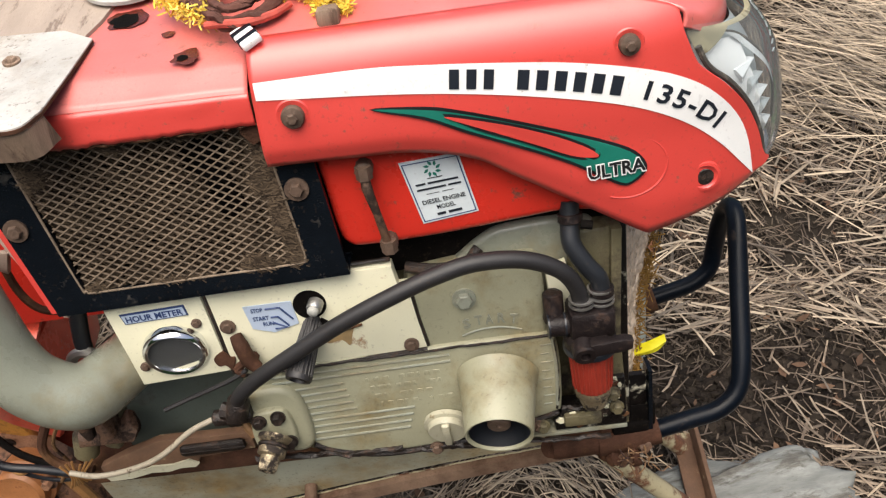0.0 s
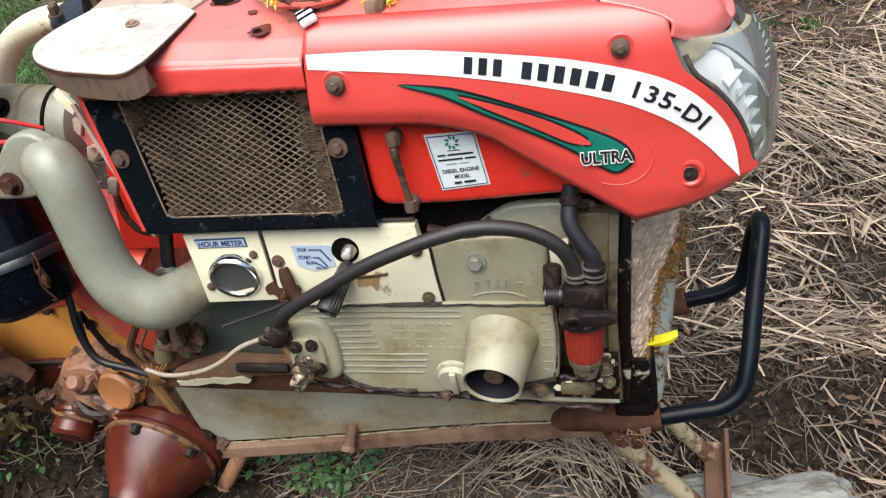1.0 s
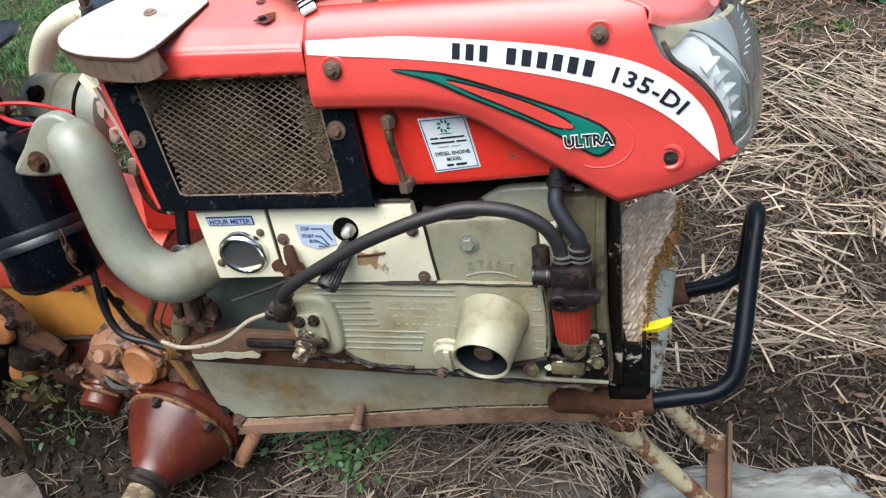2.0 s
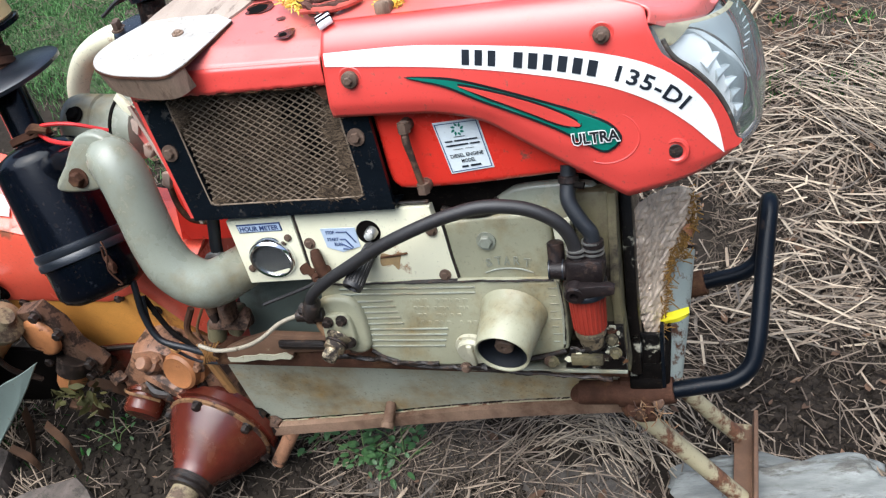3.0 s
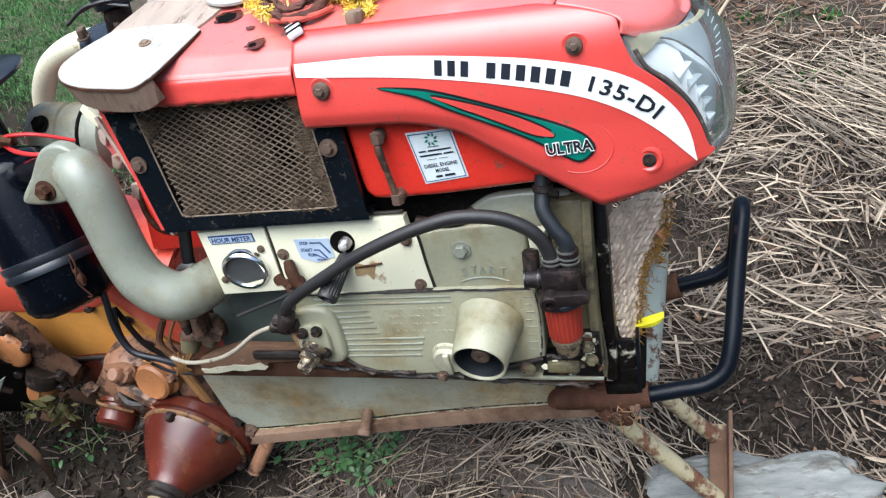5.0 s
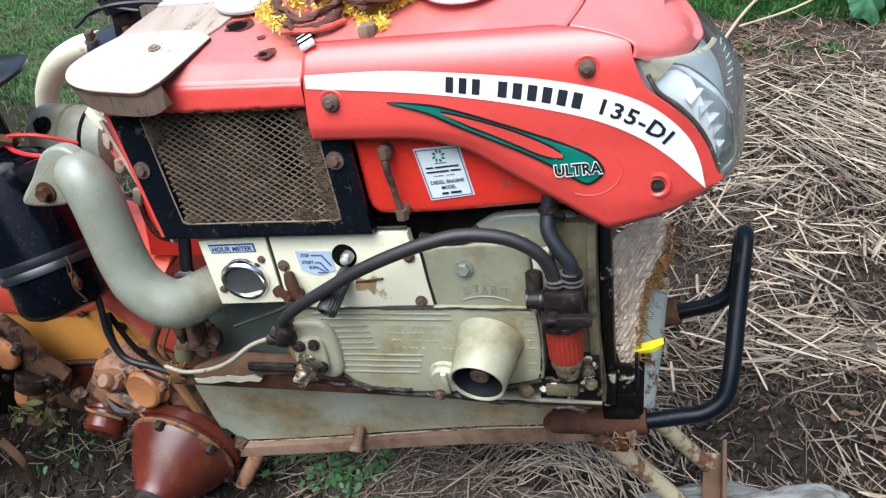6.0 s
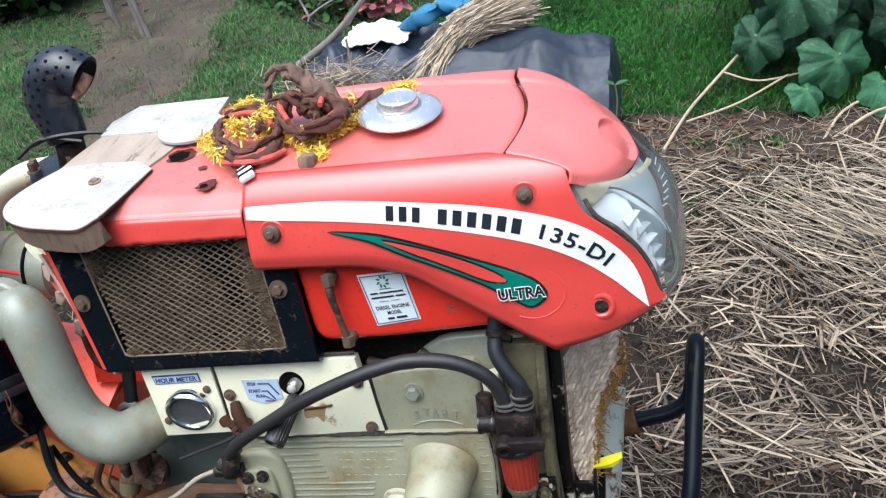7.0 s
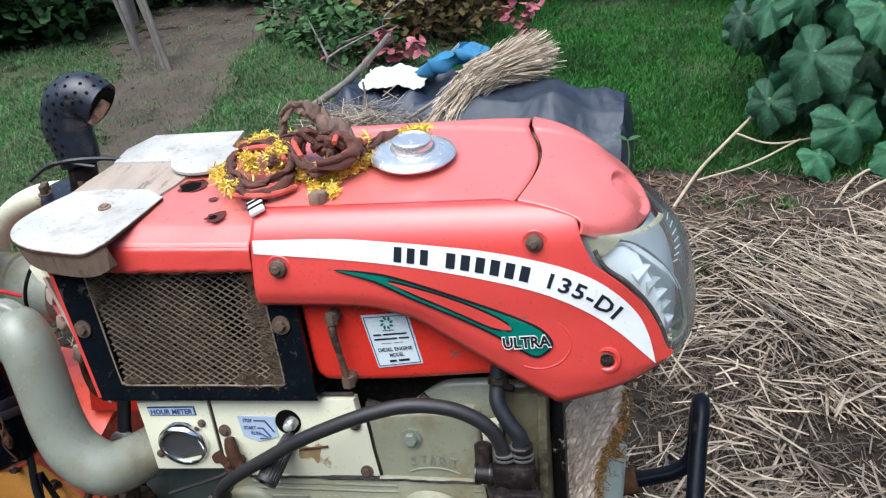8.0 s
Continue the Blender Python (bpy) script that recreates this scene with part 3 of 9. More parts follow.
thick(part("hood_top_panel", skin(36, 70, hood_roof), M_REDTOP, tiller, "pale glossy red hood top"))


NOSE_CREST = spline([(0.2570, -0.0175, 0.7390), (0.2770, -0.006, 0.7325), (0.3010, 0.036, 0.7330), (0.313, 0.085, 0.7485), (0.312, 0.125, 0.757), (0.288, 0.185, 0.772), (0.240, 0.240, 0.788)], 8)
NOSE_LIP = spline([(0.2605, -0.0235, 0.7200), (0.291, -0.002, 0.7060), (0.3170, 0.036, 0.7040), (0.3350, 0.085, 0.7080), (0.3400, 0.125, 0.716), (0.312, 0.185, 0.742), (0.252, 0.247, 0.768)], 8)


def along(line, v):
    k = v * (len(line) - 1)
    i = min(int(k), len(line) - 2)
    return line[i].lerp(line[i + 1], k - i)


def nose(u, v):
    """From the seam over the top to a soft crest, and down a short face to the lip over the lamp."""
    y0 = 0.0065 + 0.2555 * v
    a = Vector((seam_x(y0) + 0.0025, y0, top_z(y0, 0.7555) + 0.004 * math.sin(v * math.pi) - 0.030 * max(0.0, (v - 0.85) / 0.15) ** 2))
    c, e = along(NOSE_CREST, v), along(NOSE_LIP, v)
    if u < 0.72:
        k = u / 0.72
        m = Vector((a.x + 0.66 * (c.x - a.x), (a.y + c.y) / 2, a.z - 0.004 + RISE * (c.y - a.y) * 0.5))
        p = a * (1 - k) ** 2 + m * 2 * k * (1 - k) + c * k * k
        p.z += far_ridge(p.x, p.y) * (1 - k)
        # shallow valley beside the raised middle
        p.z -= 0.004 * math.sin(k * math.pi) * math.exp(-((v - 0.20) / 0.09) ** 2)
    else:
        k = (u - 0.72) / 0.28
        p = c.lerp(e, k) + Vector((0.0035, -0.001, 0.003)) * math.sin(k * math.pi)
    # the pressed dimple above the lamp
    d = (p - Vector((0.3220, 0.094, 0.742))).length / 0.032
    if d < 1.05:
        p += Vector((-0.0075, 0, -0.0050)) * min(1.0, max(0.0, (1.05 - d) / 0.22))
    return p


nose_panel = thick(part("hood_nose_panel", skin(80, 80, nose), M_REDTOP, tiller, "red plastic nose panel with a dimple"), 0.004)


def seam_crack(u, v):
    y = 0.012 + 0.19 * u
    return seam_x(y) + (v - 0.5) * (0.004 + 0.002 * math.sin(u * 23)), y, top_z(y, 0.7500)


part("seam", skin(20, 2, seam_crack), M_RUST, nose_panel, "dark cracked seam")


def hood_far(u, v):
    x = -0.137 + 0.42 * u
    lo, hi = hood_low(x) + 0.02, 0.79 - 0.05 * max(0.0, (x - 0.15) / 0.13) ** 2
    return x, 0.268 + 0.004 * v - 0.03 * max(0.0, (u - 0.7) / 0.3) ** 2 - 0.006 * v * v, lo + (hi - lo) * v


thick(part("hood_far_panel", skin(24, 8, hood_far), M_RED, tiller, "red plastic side panel"), 0.004, 1.0)

# ---- headlight ----
headlight = new("headlight")
headlight.parent = tiller
tagged(headlight, "clear wraparound plastic headlight with cracked silver reflector")
EDGE = spline([(0.356, 0.014, 0.567), (0.345, 0.009, 0.599), (0.328, 0.001, 0.630), (0.3035, -0.0085, 0.6585), (0.2765, -0.0155, 0.681), (0.2600, -0.0185, 0.720)], 6)
MIDS = spline([(0.366, 0.115, 0.528), (0.389, 0.115, 0.560), (0.3945, 0.115, 0.605), (0.391, 0.115, 0.646), (0.3815, 0.115, 0.680), (0.356, 0.115, 0.716)], 6)


def lamp_at(s, a, deep=0.0):
    """A place on the lens: s from its foot to its head, a round it from the near edge (0) over the front to the far edge (1)."""
    k = s * (len(EDGE) - 1)
    i = min(int(k), len(EDGE) - 2)
    e = EDGE[i].lerp(EDGE[i + 1], k - i)
    c = MIDS[i].lerp(MIDS[i + 1], k - i)
    t = a * math.pi
    b = math.sin(t)
    p = Vector((e.x + (c.x - e.x) * b ** 0.75, 0.115 - (0.115 - e.y) * math.cos(t), e.z + (c.z - e.z) * b ** 0.9 + 0.03 * max(0.0, a - 0.5)))
    return p.lerp(Vector((0.20, 0.115, 0.63)), deep)


part("lens", skin(30, 44, lambda u, v: lamp_at(u, v)), M_LENS, headlight, "clear scratched plastic lens").visible_shadow = False
part("lamp_housing", skin(24, 30, lambda u, v: lamp_at(u, v, 0.07 + 0.06 * math.sin(v * math.pi))), M_LAMPBOWL, headlight, "grey lamp bowl")
part("cream_rim", skin(6, 20, lambda u, v: lamp_at(0.84 + 0.13 * min(1.0, v * 4) + (0.155 - 0.13 * min(1.0, v * 4)) * u, 0.008 + 0.44 * v, 0.020 + 0.02 * u)), M_LAMPRIM, headlight, "dusty cream upper rim")
part("edge_seal", tube([lamp_at(s, 0.012) + Vector((-0.001, 0.0005, -0.001)) for s in np.linspace(0, 0.90, 18)], 0.0030, 8, 2), M_SEAL, headlight, "dark grey rubber seal")
part("fluted_window", merged(*[tube([lamp_at(0.73 + 0.036 * k, 0.262 + 0.026 * k, 0.01), lamp_at(0.73 + 0.036 * k, 0.292 + 0.034 * k, 0.01)], 0.0008, 6, 2) for k in range(7)]), M_STICKER, headlight, "fine ribs moulded in the lens")


def facet(tip, upper, lower):
    """One bright reflector facet with a pointed front, a folded ridge down its middle and some depth."""
    p = [lamp_at(*lower, 0.050), lamp_at(*tip, 0.036), lamp_at(*upper, 0.050)]
    mid = (p[0] + p[2]) * 0.5 + Vector((0.002, -0.004, 0.0))
    back = [q + Vector((-0.006, 0.006, 0)) for q in p]
    bm = bmesh.new()
    a, b, c, m = (bm.verts.new(q) for q in (*p, mid))
    d, e, f = (bm.verts.new(q) for q in back)
    for face in ((a, b, m), (m, b, c), (a, d, e, b), (b, e, f, c), (c, f, d, a, m), (d, f, e)):
        bm.faces.new(face)
    return bm


TEETH = (((0.76, 0.165), (0.70, 0.075), (0.57, 0.060)), ((0.63, 0.172), (0.60, 0.100), (0.48, 0.060)), ((0.53, 0.175), (0.515, 0.115), (0.40, 0.075)),
         ((0.44, 0.172), (0.425, 0.115), (0.32, 0.085)), ((0.33, 0.165), (0.310, 0.100), (0.22, 0.110)))
for k, tooth in enumerate(TEETH):
    part("reflector_facet", facet(*tooth), M_SILVER if k % 2 == 0 else M_REFLECT, headlight, "reflector facet painted pale for its sky reflection", 0)
part("reflector", skin(16, 12, lambda u, v: lamp_at(0.20 + 0.72 * u, 0.010 + (0.075 + 0.075 * u) * v, 0.052 + 0.012 * math.sin(v * math.pi))), M_SILVER, headlight, "reflector bowl painted pale for its sky reflection")
part("reflector_rim", tube([lamp_at(s, a, 0.045) for s, a in ((0.92, 0.065), (0.955, 0.10), (0.93, 0.15), (0.86, 0.195), (0.74, 0.225), (0.59, 0.25), (0.47, 0.262), (0.30, 0.28))], 0.0014, 8, 5), M_SEAL, headlight, "dark reflector rim")
part("lamp_ledge", skin(14, 4, lambda u, v: lamp_at(0.955 - 0.45 * u, 0.10 + 0.152 * u ** 0.7 + 0.030 * v, 0.040)), M_REFLECT, headlight, "grey ledge beside the reflector")

# ---- fuel cap ----
CAP = Vector((0.043, 0.106, 0.794))
fuel_cap = new("fuel_cap")
fuel_cap.parent = tiller
tagged(fuel_cap, "round chrome fuel cap")
part("cap_neck", lathe([(0.030, -0.012), (0.030, 0.004)], CAP, UP, 24), M_RED_WORN, fuel_cap)
part("cap_disc", lathe([(0.0, 0.001), (0.054, 0.001), (0.056, 0.004), (0.054, 0.007), (0.046, 0.010), (0.030, 0.0125), (0.0, 0.0125)], CAP, UP, 48), M_CAPSTEEL, fuel_cap, "wide domed chrome disc")
part("cap_knob", lathe([(0.0265, 0.0135), (0.0265, 0.0225), (0.0255, 0.0245), (0.0225, 0.0258), (0.0215, 0.0245), (0.0, 0.0240)], CAP, UP, 40), M_CAPSTEEL, fuel_cap, "stepped chrome centre")
part("cap_groove", lathe([(0.0285, 0.0118), (0.0290, 0.0142), (0.0262, 0.0146)], CAP, UP, 40), M_STEEL, fuel_cap, "dull steel ring")

# ---- radiator ----
radiator = new("radiator")
radiator.parent = tiller
tagged(radiator, "radiator with red top cover and rusty wire mesh")
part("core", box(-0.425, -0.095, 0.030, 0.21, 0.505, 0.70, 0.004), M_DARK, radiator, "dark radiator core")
part("side_wall", plate([(-0.4475, 0.695), (-0.4410, 0.695), (-0.4050, 0.498), (-0.4110, 0.498)], -0.010, 0.21), M_RED, radiator, "worn red side sheet")


def cover(u, v):
    x = -0.432 + 0.290 * u
    prof = ((-0.0225, 0.7165), (-0.0205, 0.7205), (-0.015, 0.7240), (0.004, 0.7370), (0.05, 0.7515), (0.25, 0.803), (0.26, 0.79))
    k = v * (len(prof) - 1)
    i = min(int(k), len(prof) - 2)
    y, z = (prof[i][j] + (prof[i + 1][j] - prof[i][j]) * (k - i) for j in (0, 1))
    return x, y, z - 0.006 * u + 0.003 + 0.0006 * noise.noise((x * 25, y * 25, 2))


thick(part("radiator_cover", skin(60, 36, cover), M_RED_WORN, radiator, "chipped pale red radiator cover"), 0.003, 1.0)


def flange(u, v):
    """The bent-down front edge of the cover, torn and rusted along its foot."""
    x = -0.432 + 0.290 * u
    foot = 0.6855 - 0.0015 * u + 0.0022 * noise.noise((x * 60, 0, 3)) + 0.0012 * noise.noise((x * 190, 0, 8))
    top = 0.7205 - 0.006 * u
    return x, -0.0246 + 0.0008 * noise.noise((x * 30, v * 2, 5)) + 0.0026 * max(0.0, v - 0.8) * 5 * 0.4, foot + (top - foot) * v


thick(part("cover_flange", skin(140, 6, flange), M_RED, radiator, "red front flange of the cover with a chipped edge"), 0.002, 1.0)
part("flange_rust", rough(tube([(-0.430 + 0.0145 * k, -0.0235, 0.6845 - 0.0015 * k / 20) for k in range(21)], 0.0022, 7, 5), 0.0022, 120, 3.0), M_RUST, radiator, "dark rust along the torn edge")


def blot(px, py, r, seed, lift):
    """A flat ragged patch on the sloping cover."""
    bm = bmesh.new()
    ring = []
    for k in range(22):
        a = 2 * math.pi * k / 22
        q = r * (1 + 0.45 * noise.noise((math.cos(a) * 1.6 + seed, math.sin(a) * 1.6, seed)))
        x, y = px + 1.15 * q * math.cos(a), py + q * math.sin(a)
        ring.append(bm.verts.new((x, y, 0.7405 + RISE * (y - 0.004) + lift)))
    bm.faces.new(ring)
    return bm


for px, py, r, f in ((-0.200, 0.012, 0.014, 0.35), (-0.272, 0.100, 0.021, 0.62), (-0.225, 0.060, 0.006, 0.0), (-0.155, 0.045, 0.005, 0.0)):
    part("rust_patch", blot(px, py, r * 0.9, px * 90, 0.0030), M_CASTRED, radiator, "ragged rusty patch")
    if f:
        part("rust_hole", blot(px - 0.003, py - 0.002, r * f, px * 40, 0.0036), M_DARK, radiator, "rusted bolt hole")


def four(outer, inner, y0, y1):
    """A flat frame with four corners."""
    bm = bmesh.new()
    o0, i0, o1, i1 = ([bm.verts.new((x, y, z)) for x, z in ring] for ring, y in ((outer, y0), (inner, y0), (outer, y1), (inner, y1)))
    for k in range(4):
        j = (k + 1) % 4
        bm.faces.new((o0[k], o0[j], i0[j], i0[k]))
        bm.faces.new((o1[k], o1[j], i1[j], i1[k]))
        bm.faces.new((o0[k], o0[j], o1[j], o1[k]))
        bm.faces.new((i0[k], i0[j], i1[j], i1[k]))
    return bm


GRILL = [(-0.393, 0.690), (-0.366, 0.518), (-0.128, 0.521), (-0.143, 0.690)]
part("grille_frame", four([(-0.440, 0.695), (-0.404, 0.498), (-0.087, 0.504), (-0.104, 0.695)], GRILL, -0.012, -0.004), M_BLACK, radiator, "black painted grille frame")
part("frame_flange", plate([(-0.405, 0.4985), (-0.0865, 0.5045), (-0.0865, 0.500), (-0.4045, 0.494)], -0.011, 0.03), M_BLACK, radiator)


def in_grill(x, z):
    k = (z - 0.518) / (0.690 - 0.518)
    return 0 <= k <= 1 and -0.366 - 0.027 * k <= x <= -0.128 - 0.015 * k


bm = bmesh.new()
for d in (1, -1):
    for k in range(-60, 60):
        run = []
        for s in np.linspace(-0.30, 0.30, 121):
            x, z = -0.25 + k * 0.0145 + s, 0.60 + d * s * 0.64
            if in_grill(x, z):
                run.append((x, z))
        if len(run) > 1:
            (xa, za), (xb, zb) = run[0], run[-1]
            n = Vector((za - zb, xb - xa)).normalized() * 0.00056
            q = [bm.verts.new((xa + n.x, -0.0085 - 0.0006 * d, za + n.y)), bm.verts.new((xb + n.x, -0.0085 - 0.0006 * d, zb + n.y)),
                 bm.verts.new((xb - n.x, -0.0085 - 0.0006 * d, zb - n.y)), bm.verts.new((xa - n.x, -0.0085 - 0.0006 * d, za - n.y))]
            r = [bm.verts.new(v.co + Vector((0, 0.0022, 0))) for v in q]
            bm.faces.new(q)
            for a in range(4):
                bm.faces.new((q[a], q[(a + 1) % 4], r[(a + 1) % 4], r[a]))
part("wire_mesh", bm, M_MESH, radiator, "rusty diamond wire mesh", 0)
part("mesh_edge", tube([(-0.3905, -0.0115, 0.675), (-0.370, -0.0115, 0.535), (-0.3645, -0.0115, 0.5215), (-0.350, -0.0115, 0.5185), (-0.25, -0.0115, 0.5200), (-0.142, -0.0115, 0.5215), (-0.1305, -0.0115, 0.5260), (-0.1295, -0.0115, 0.540), (-0.137, -0.0115, 0.62), (-0.142, -0.0115, 0.686)], 0.0013, 6, 6), M_MESH, radiator, "tan rusty edge of the mesh")
cr = random.Random(21)
verts, faces = [], []


def fibre(x, y, z, ln, w, a):
    d = Vector((math.cos(a), 0, math.sin(a))) * ln / 2
    n = Vector((-math.sin(a), 0, math.cos(a))) * w / 2
    b = len(verts)
    c = Vector((x, y, z))
    tip = Vector((0, cr.uniform(-0.0015, 0.0015), 0))
    verts.extend([c - d - n, c + d - n + tip, c + d + n + tip, c - d + n])
    faces.append((b, b + 1, b + 2, b + 3))


while len(faces) < 15000:
    x, z = cr.uniform(-0.395, -0.126), cr.uniform(0.517, 0.691)
    if not in_grill(x, z):
        continue
    if ((x + 0.212) / 0.024) ** 2 + ((z - 0.648) / 0.028) ** 2 < 1 or ((x + 0.196) / 0.017) ** 2 + ((z - 0.598) / 0.026) ** 2 < 1 or abs(x + 0.203) < 0.014 and 0.60 < z < 0.65:
        continue
    # packed flush with the mesh at the rim, sunken in the middle
    e = max(abs(x + 0.262) / 0.125, abs(z - 0.603) / 0.088) + 0.30 * noise.noise((x * 30, z * 30, 1.7))
    full = min(1.0, max(0.0, (e - 0.66) / 0.30))
    if cr.random() > 0.16 + 0.84 * full:
        continue
    fibre(x, 0.010 - 0.0225 * full + cr.uniform(0, 0.005), z, cr.uniform(0.004, 0.013), cr.uniform(0.0007, 0.0018), cr.gauss(-0.25, 0.5))
tagged(raw("chaff_mat", verts, faces, M_CHAFF, radiator, "brown chaff caught behind the mesh", 0), kind="stuff")
for x, z in ((-0.409, 0.602), (-0.121, 0.607)):
    part("bolt", bolt((x, -0.012, z), (0, -1, 0), 0.0075, 0.006, 0.0125), M_RUSTBOLT, radiator, "rusty bolt")

# ---- plate on the radiator ----
cover_plate = new("cover_plate")
cover_plate.parent = tiller
tagged(cover_plate, "whitish worn metal plate bolted over the radiator")
PLATE = [(-0.452, 0.085), (-0.478, 0.040), (-0.486, 0.0), (-0.466, -0.036), (-0.425, -0.060), (-0.375, -0.072), (-0.335, -0.076),
         (-0.318, -0.054), (-0.308, 0.0), (-0.299, 0.060), (-0.334, 0.084), (-0.40, 0.090)]


def sheet_on_top(outline, z0, t):
    bm = bmesh.new()
    f = bm.faces.new([bm.verts.new((x, y, z0 + RISE * y)) for x, y in outline])
    r = bmesh.ops.extrude_face_region(bm, geom=[f])
    bmesh.ops.translate(bm, vec=(0, 0, -t), verts=[v for v in r["geom"] if isinstance(v, bmesh.types.BMVert)])
    return bm


edge_line = [(q.x, q.y) for q in spline([(x, y, 0) for x, y in PLATE[:8]], 5)] + PLATE[8:]
part("sheet_edge", sheet_on_top([(x * 1.004 + 0.0016, y - 0.0014 * (y < 0)) for x, y in edge_line], 0.7466, 0.0030), M_RUST, cover_plate, "dark rusty lower edge of the sheet", 30)
part("top_sheet", sheet_on_top(edge_line, 0.748, 0.0022), M_PLATE, cover_plate, "whitewashed sheet with a rounded end", 30)
part("middle_plank", sheet_on_top([(-0.462, 0.05), (-0.318, 0.05), (-0.300, 0.10), (-0.290, 0.150), (-0.278, 0.185), (-0.438, 0.190), (-0.454, 0.12)], 0.7455, 0.006), M_PLANK, cover_plate, "beige worn middle strip", 30)
part("far_sheet", sheet_on_top([(-0.440, 0.175), (-0.275, 0.168), (-0.262, 0.20), (-0.266, 0.266), (-0.420, 0.268), (-0.444, 0.22)], 0.7485, 0.004), M_PLATE, cover_plate, "whitewashed far sheet", 30)
rim = spline([(x, y, 0) for x, y in PLATE[2:8]], 5)
part("rim", skin(len(rim) - 1, 3, lambda u, v: (rim[round(u * (len(rim) - 1))].x * (1 - 0.012 * v), rim[round(u * (len(rim) - 1))].y + 0.010 * v,
                                               0.7452 + RISE * rim[round(u * (len(rim) - 1))].y - (0.033 - 0.010 * abs(u - 0.6)) * v)), M_PLATERIM, cover_plate, "grimy bent rim")
part("bolt", bolt((-0.372, 0.035, 0.748 + RISE * 0.035), UP, 0.0060, 0.0035, 0.0085), M_PLATERIM, cover_plate, "rusty bolt")
part("round_lid", lathe([(0.048, 0.0), (0.048, 0.004), (0.040, 0.006), (0.022, 0.006), (0.018, 0.008), (0, 0.008)], (-0.285, 0.165, 0.792), UP, 30), M_PLATE, cover_plate, "flat round lid")
# small striped tab beside the hood
clip_at = pose(-0.137, 0.002, 0.759, 12, -22, 24)
clip = part("clip", moved(box(-0.010, 0.010, -0.018, 0.018, -0.003, 0.004, 0.002), clip_at), M_WHITE, tiller, "white and black striped plastic tab")
for k in (-0.009, 0.006):
    part("clip_stripe", moved(box(-0.0105, 0.0105, k, k + 0.006, -0.0032, 0.0048, 0.0005), clip_at), M_BLACK, clip, "black stripe")
part("hinge_lug", box(-0.072, -0.050, 0.010, 0.034, 0.755, 0.772, 0.004), M_PLATERIM, tiller, "muddy steel lug")
part("side_bracket", plate([(-0.158, 0.700), (-0.139, 0.715), (-0.137, 0.668), (-0.150, 0.662), (-0.160, 0.675)], -0.020, 0.0), M_RUST, tiller, "rusty bracket")

# ---- fuel tank ----
tank = new("fuel_tank")
tank.parent = tiller
tagged(tank, "red painted fuel tank")
TANK = spline([(-0.104, 0.66, 0), (-0.097, 0.60, 0), (-0.092, 0.545, 0), (-0.083, 0.527, 0), (-0.063, 0.522, 0), (0.02, 0.524, 0), (0.10, 0.530, 0),
               (0.145, 0.533, 0), (0.20, 0.53, 0), (0.24, 0.56, 0), (0.25, 0.66, 0)], 4)
part("tank_body", plate([(q.x, q.y) for q in TANK], 0.002, 0.22, 0.010, 4), M_RED_DEEP, tank)
part("sight_pipe", tube([(-0.052, -0.012, 0.612), (-0.051, -0.017, 0.598), (-0.046, -0.017, 0.570), (-0.041, -0.014, 0.535)], [0.0050, 0.0055, 0.0042, 0.0048], 12, 6), M_LINK, tank, "brown rusty level pipe")
for z in (0.616, 0.530):
    part("pipe_fitting", merged(lathe([(0.0095, 0), (0.0095, 0.017), (0.006, 0.020)], (-0.052 if z > 0.6 else -0.040, 0.004, z), (0, -1, 0), 10),
                                lathe([(0.0085, -0.007), (0.0085, 0.007)], (-0.052 if z > 0.6 else -0.040, -0.014, z), (0, 0, 1), 6)), M_RUSTBOLT, tank, "rusty pipe union")
sticker = part("sticker", plate([(-0.018, 0.614), (-0.002, 0.5425), (0.057, 0.5495), (0.043, 0.6175)], 0.0006, 0.004), M_STICKER, tank, "silver maker's sticker with dark print")


def on_sticker(a, b):
    p = Vector((-0.002, 0.5425)).lerp(Vector((0.057, 0.5495)), a)
    q = Vector((-0.018, 0.614)).lerp(Vector((0.043, 0.6175)), a)
    return p.lerp(q, b)


def sticker_bar(a0, a1, b0, b1, material, y=-0.0004):
    bm = bmesh.new()
    bm.faces.new([bm.verts.new((*(lambda q: (q.x, y, q.y))(on_sticker(a, b)),)) for a, b in ((a0, b0), (a1, b0), (a1, b1), (a0, b1))])
    return bm


edge = merged(sticker_bar(0.03, 0.97, 0.03, 0.045, M_NAVY), sticker_bar(0.03, 0.97, 0.955, 0.97, M_NAVY),
              sticker_bar(0.03, 0.05, 0.045, 0.955, M_NAVY), sticker_bar(0.95, 0.97, 0.045, 0.955, M_NAVY))
part("border", edge, M_NAVY, sticker, "", 0)
part("printed_lines", merged(*[sticker_bar(a0, a1, b, b + h, M_NAVY) for a0, a1, b, h in
                               ((0.36, 0.62, 0.690, 0.012), (0.13, 0.30, 0.606, 0.030), (0.34, 0.86, 0.606, 0.030), (0.12, 0.62, 0.522, 0.030), (0.66, 0.88, 0.522, 0.030), (0.25, 0.47, 0.450, 0.010), (0.52, 0.72, 0.450, 0.010), (0.30, 0.45, 0.090, 0.040), (0.50, 0.74, 0.090, 0.040))]),
     M_INK, sticker, "dark bars of small print", 0)
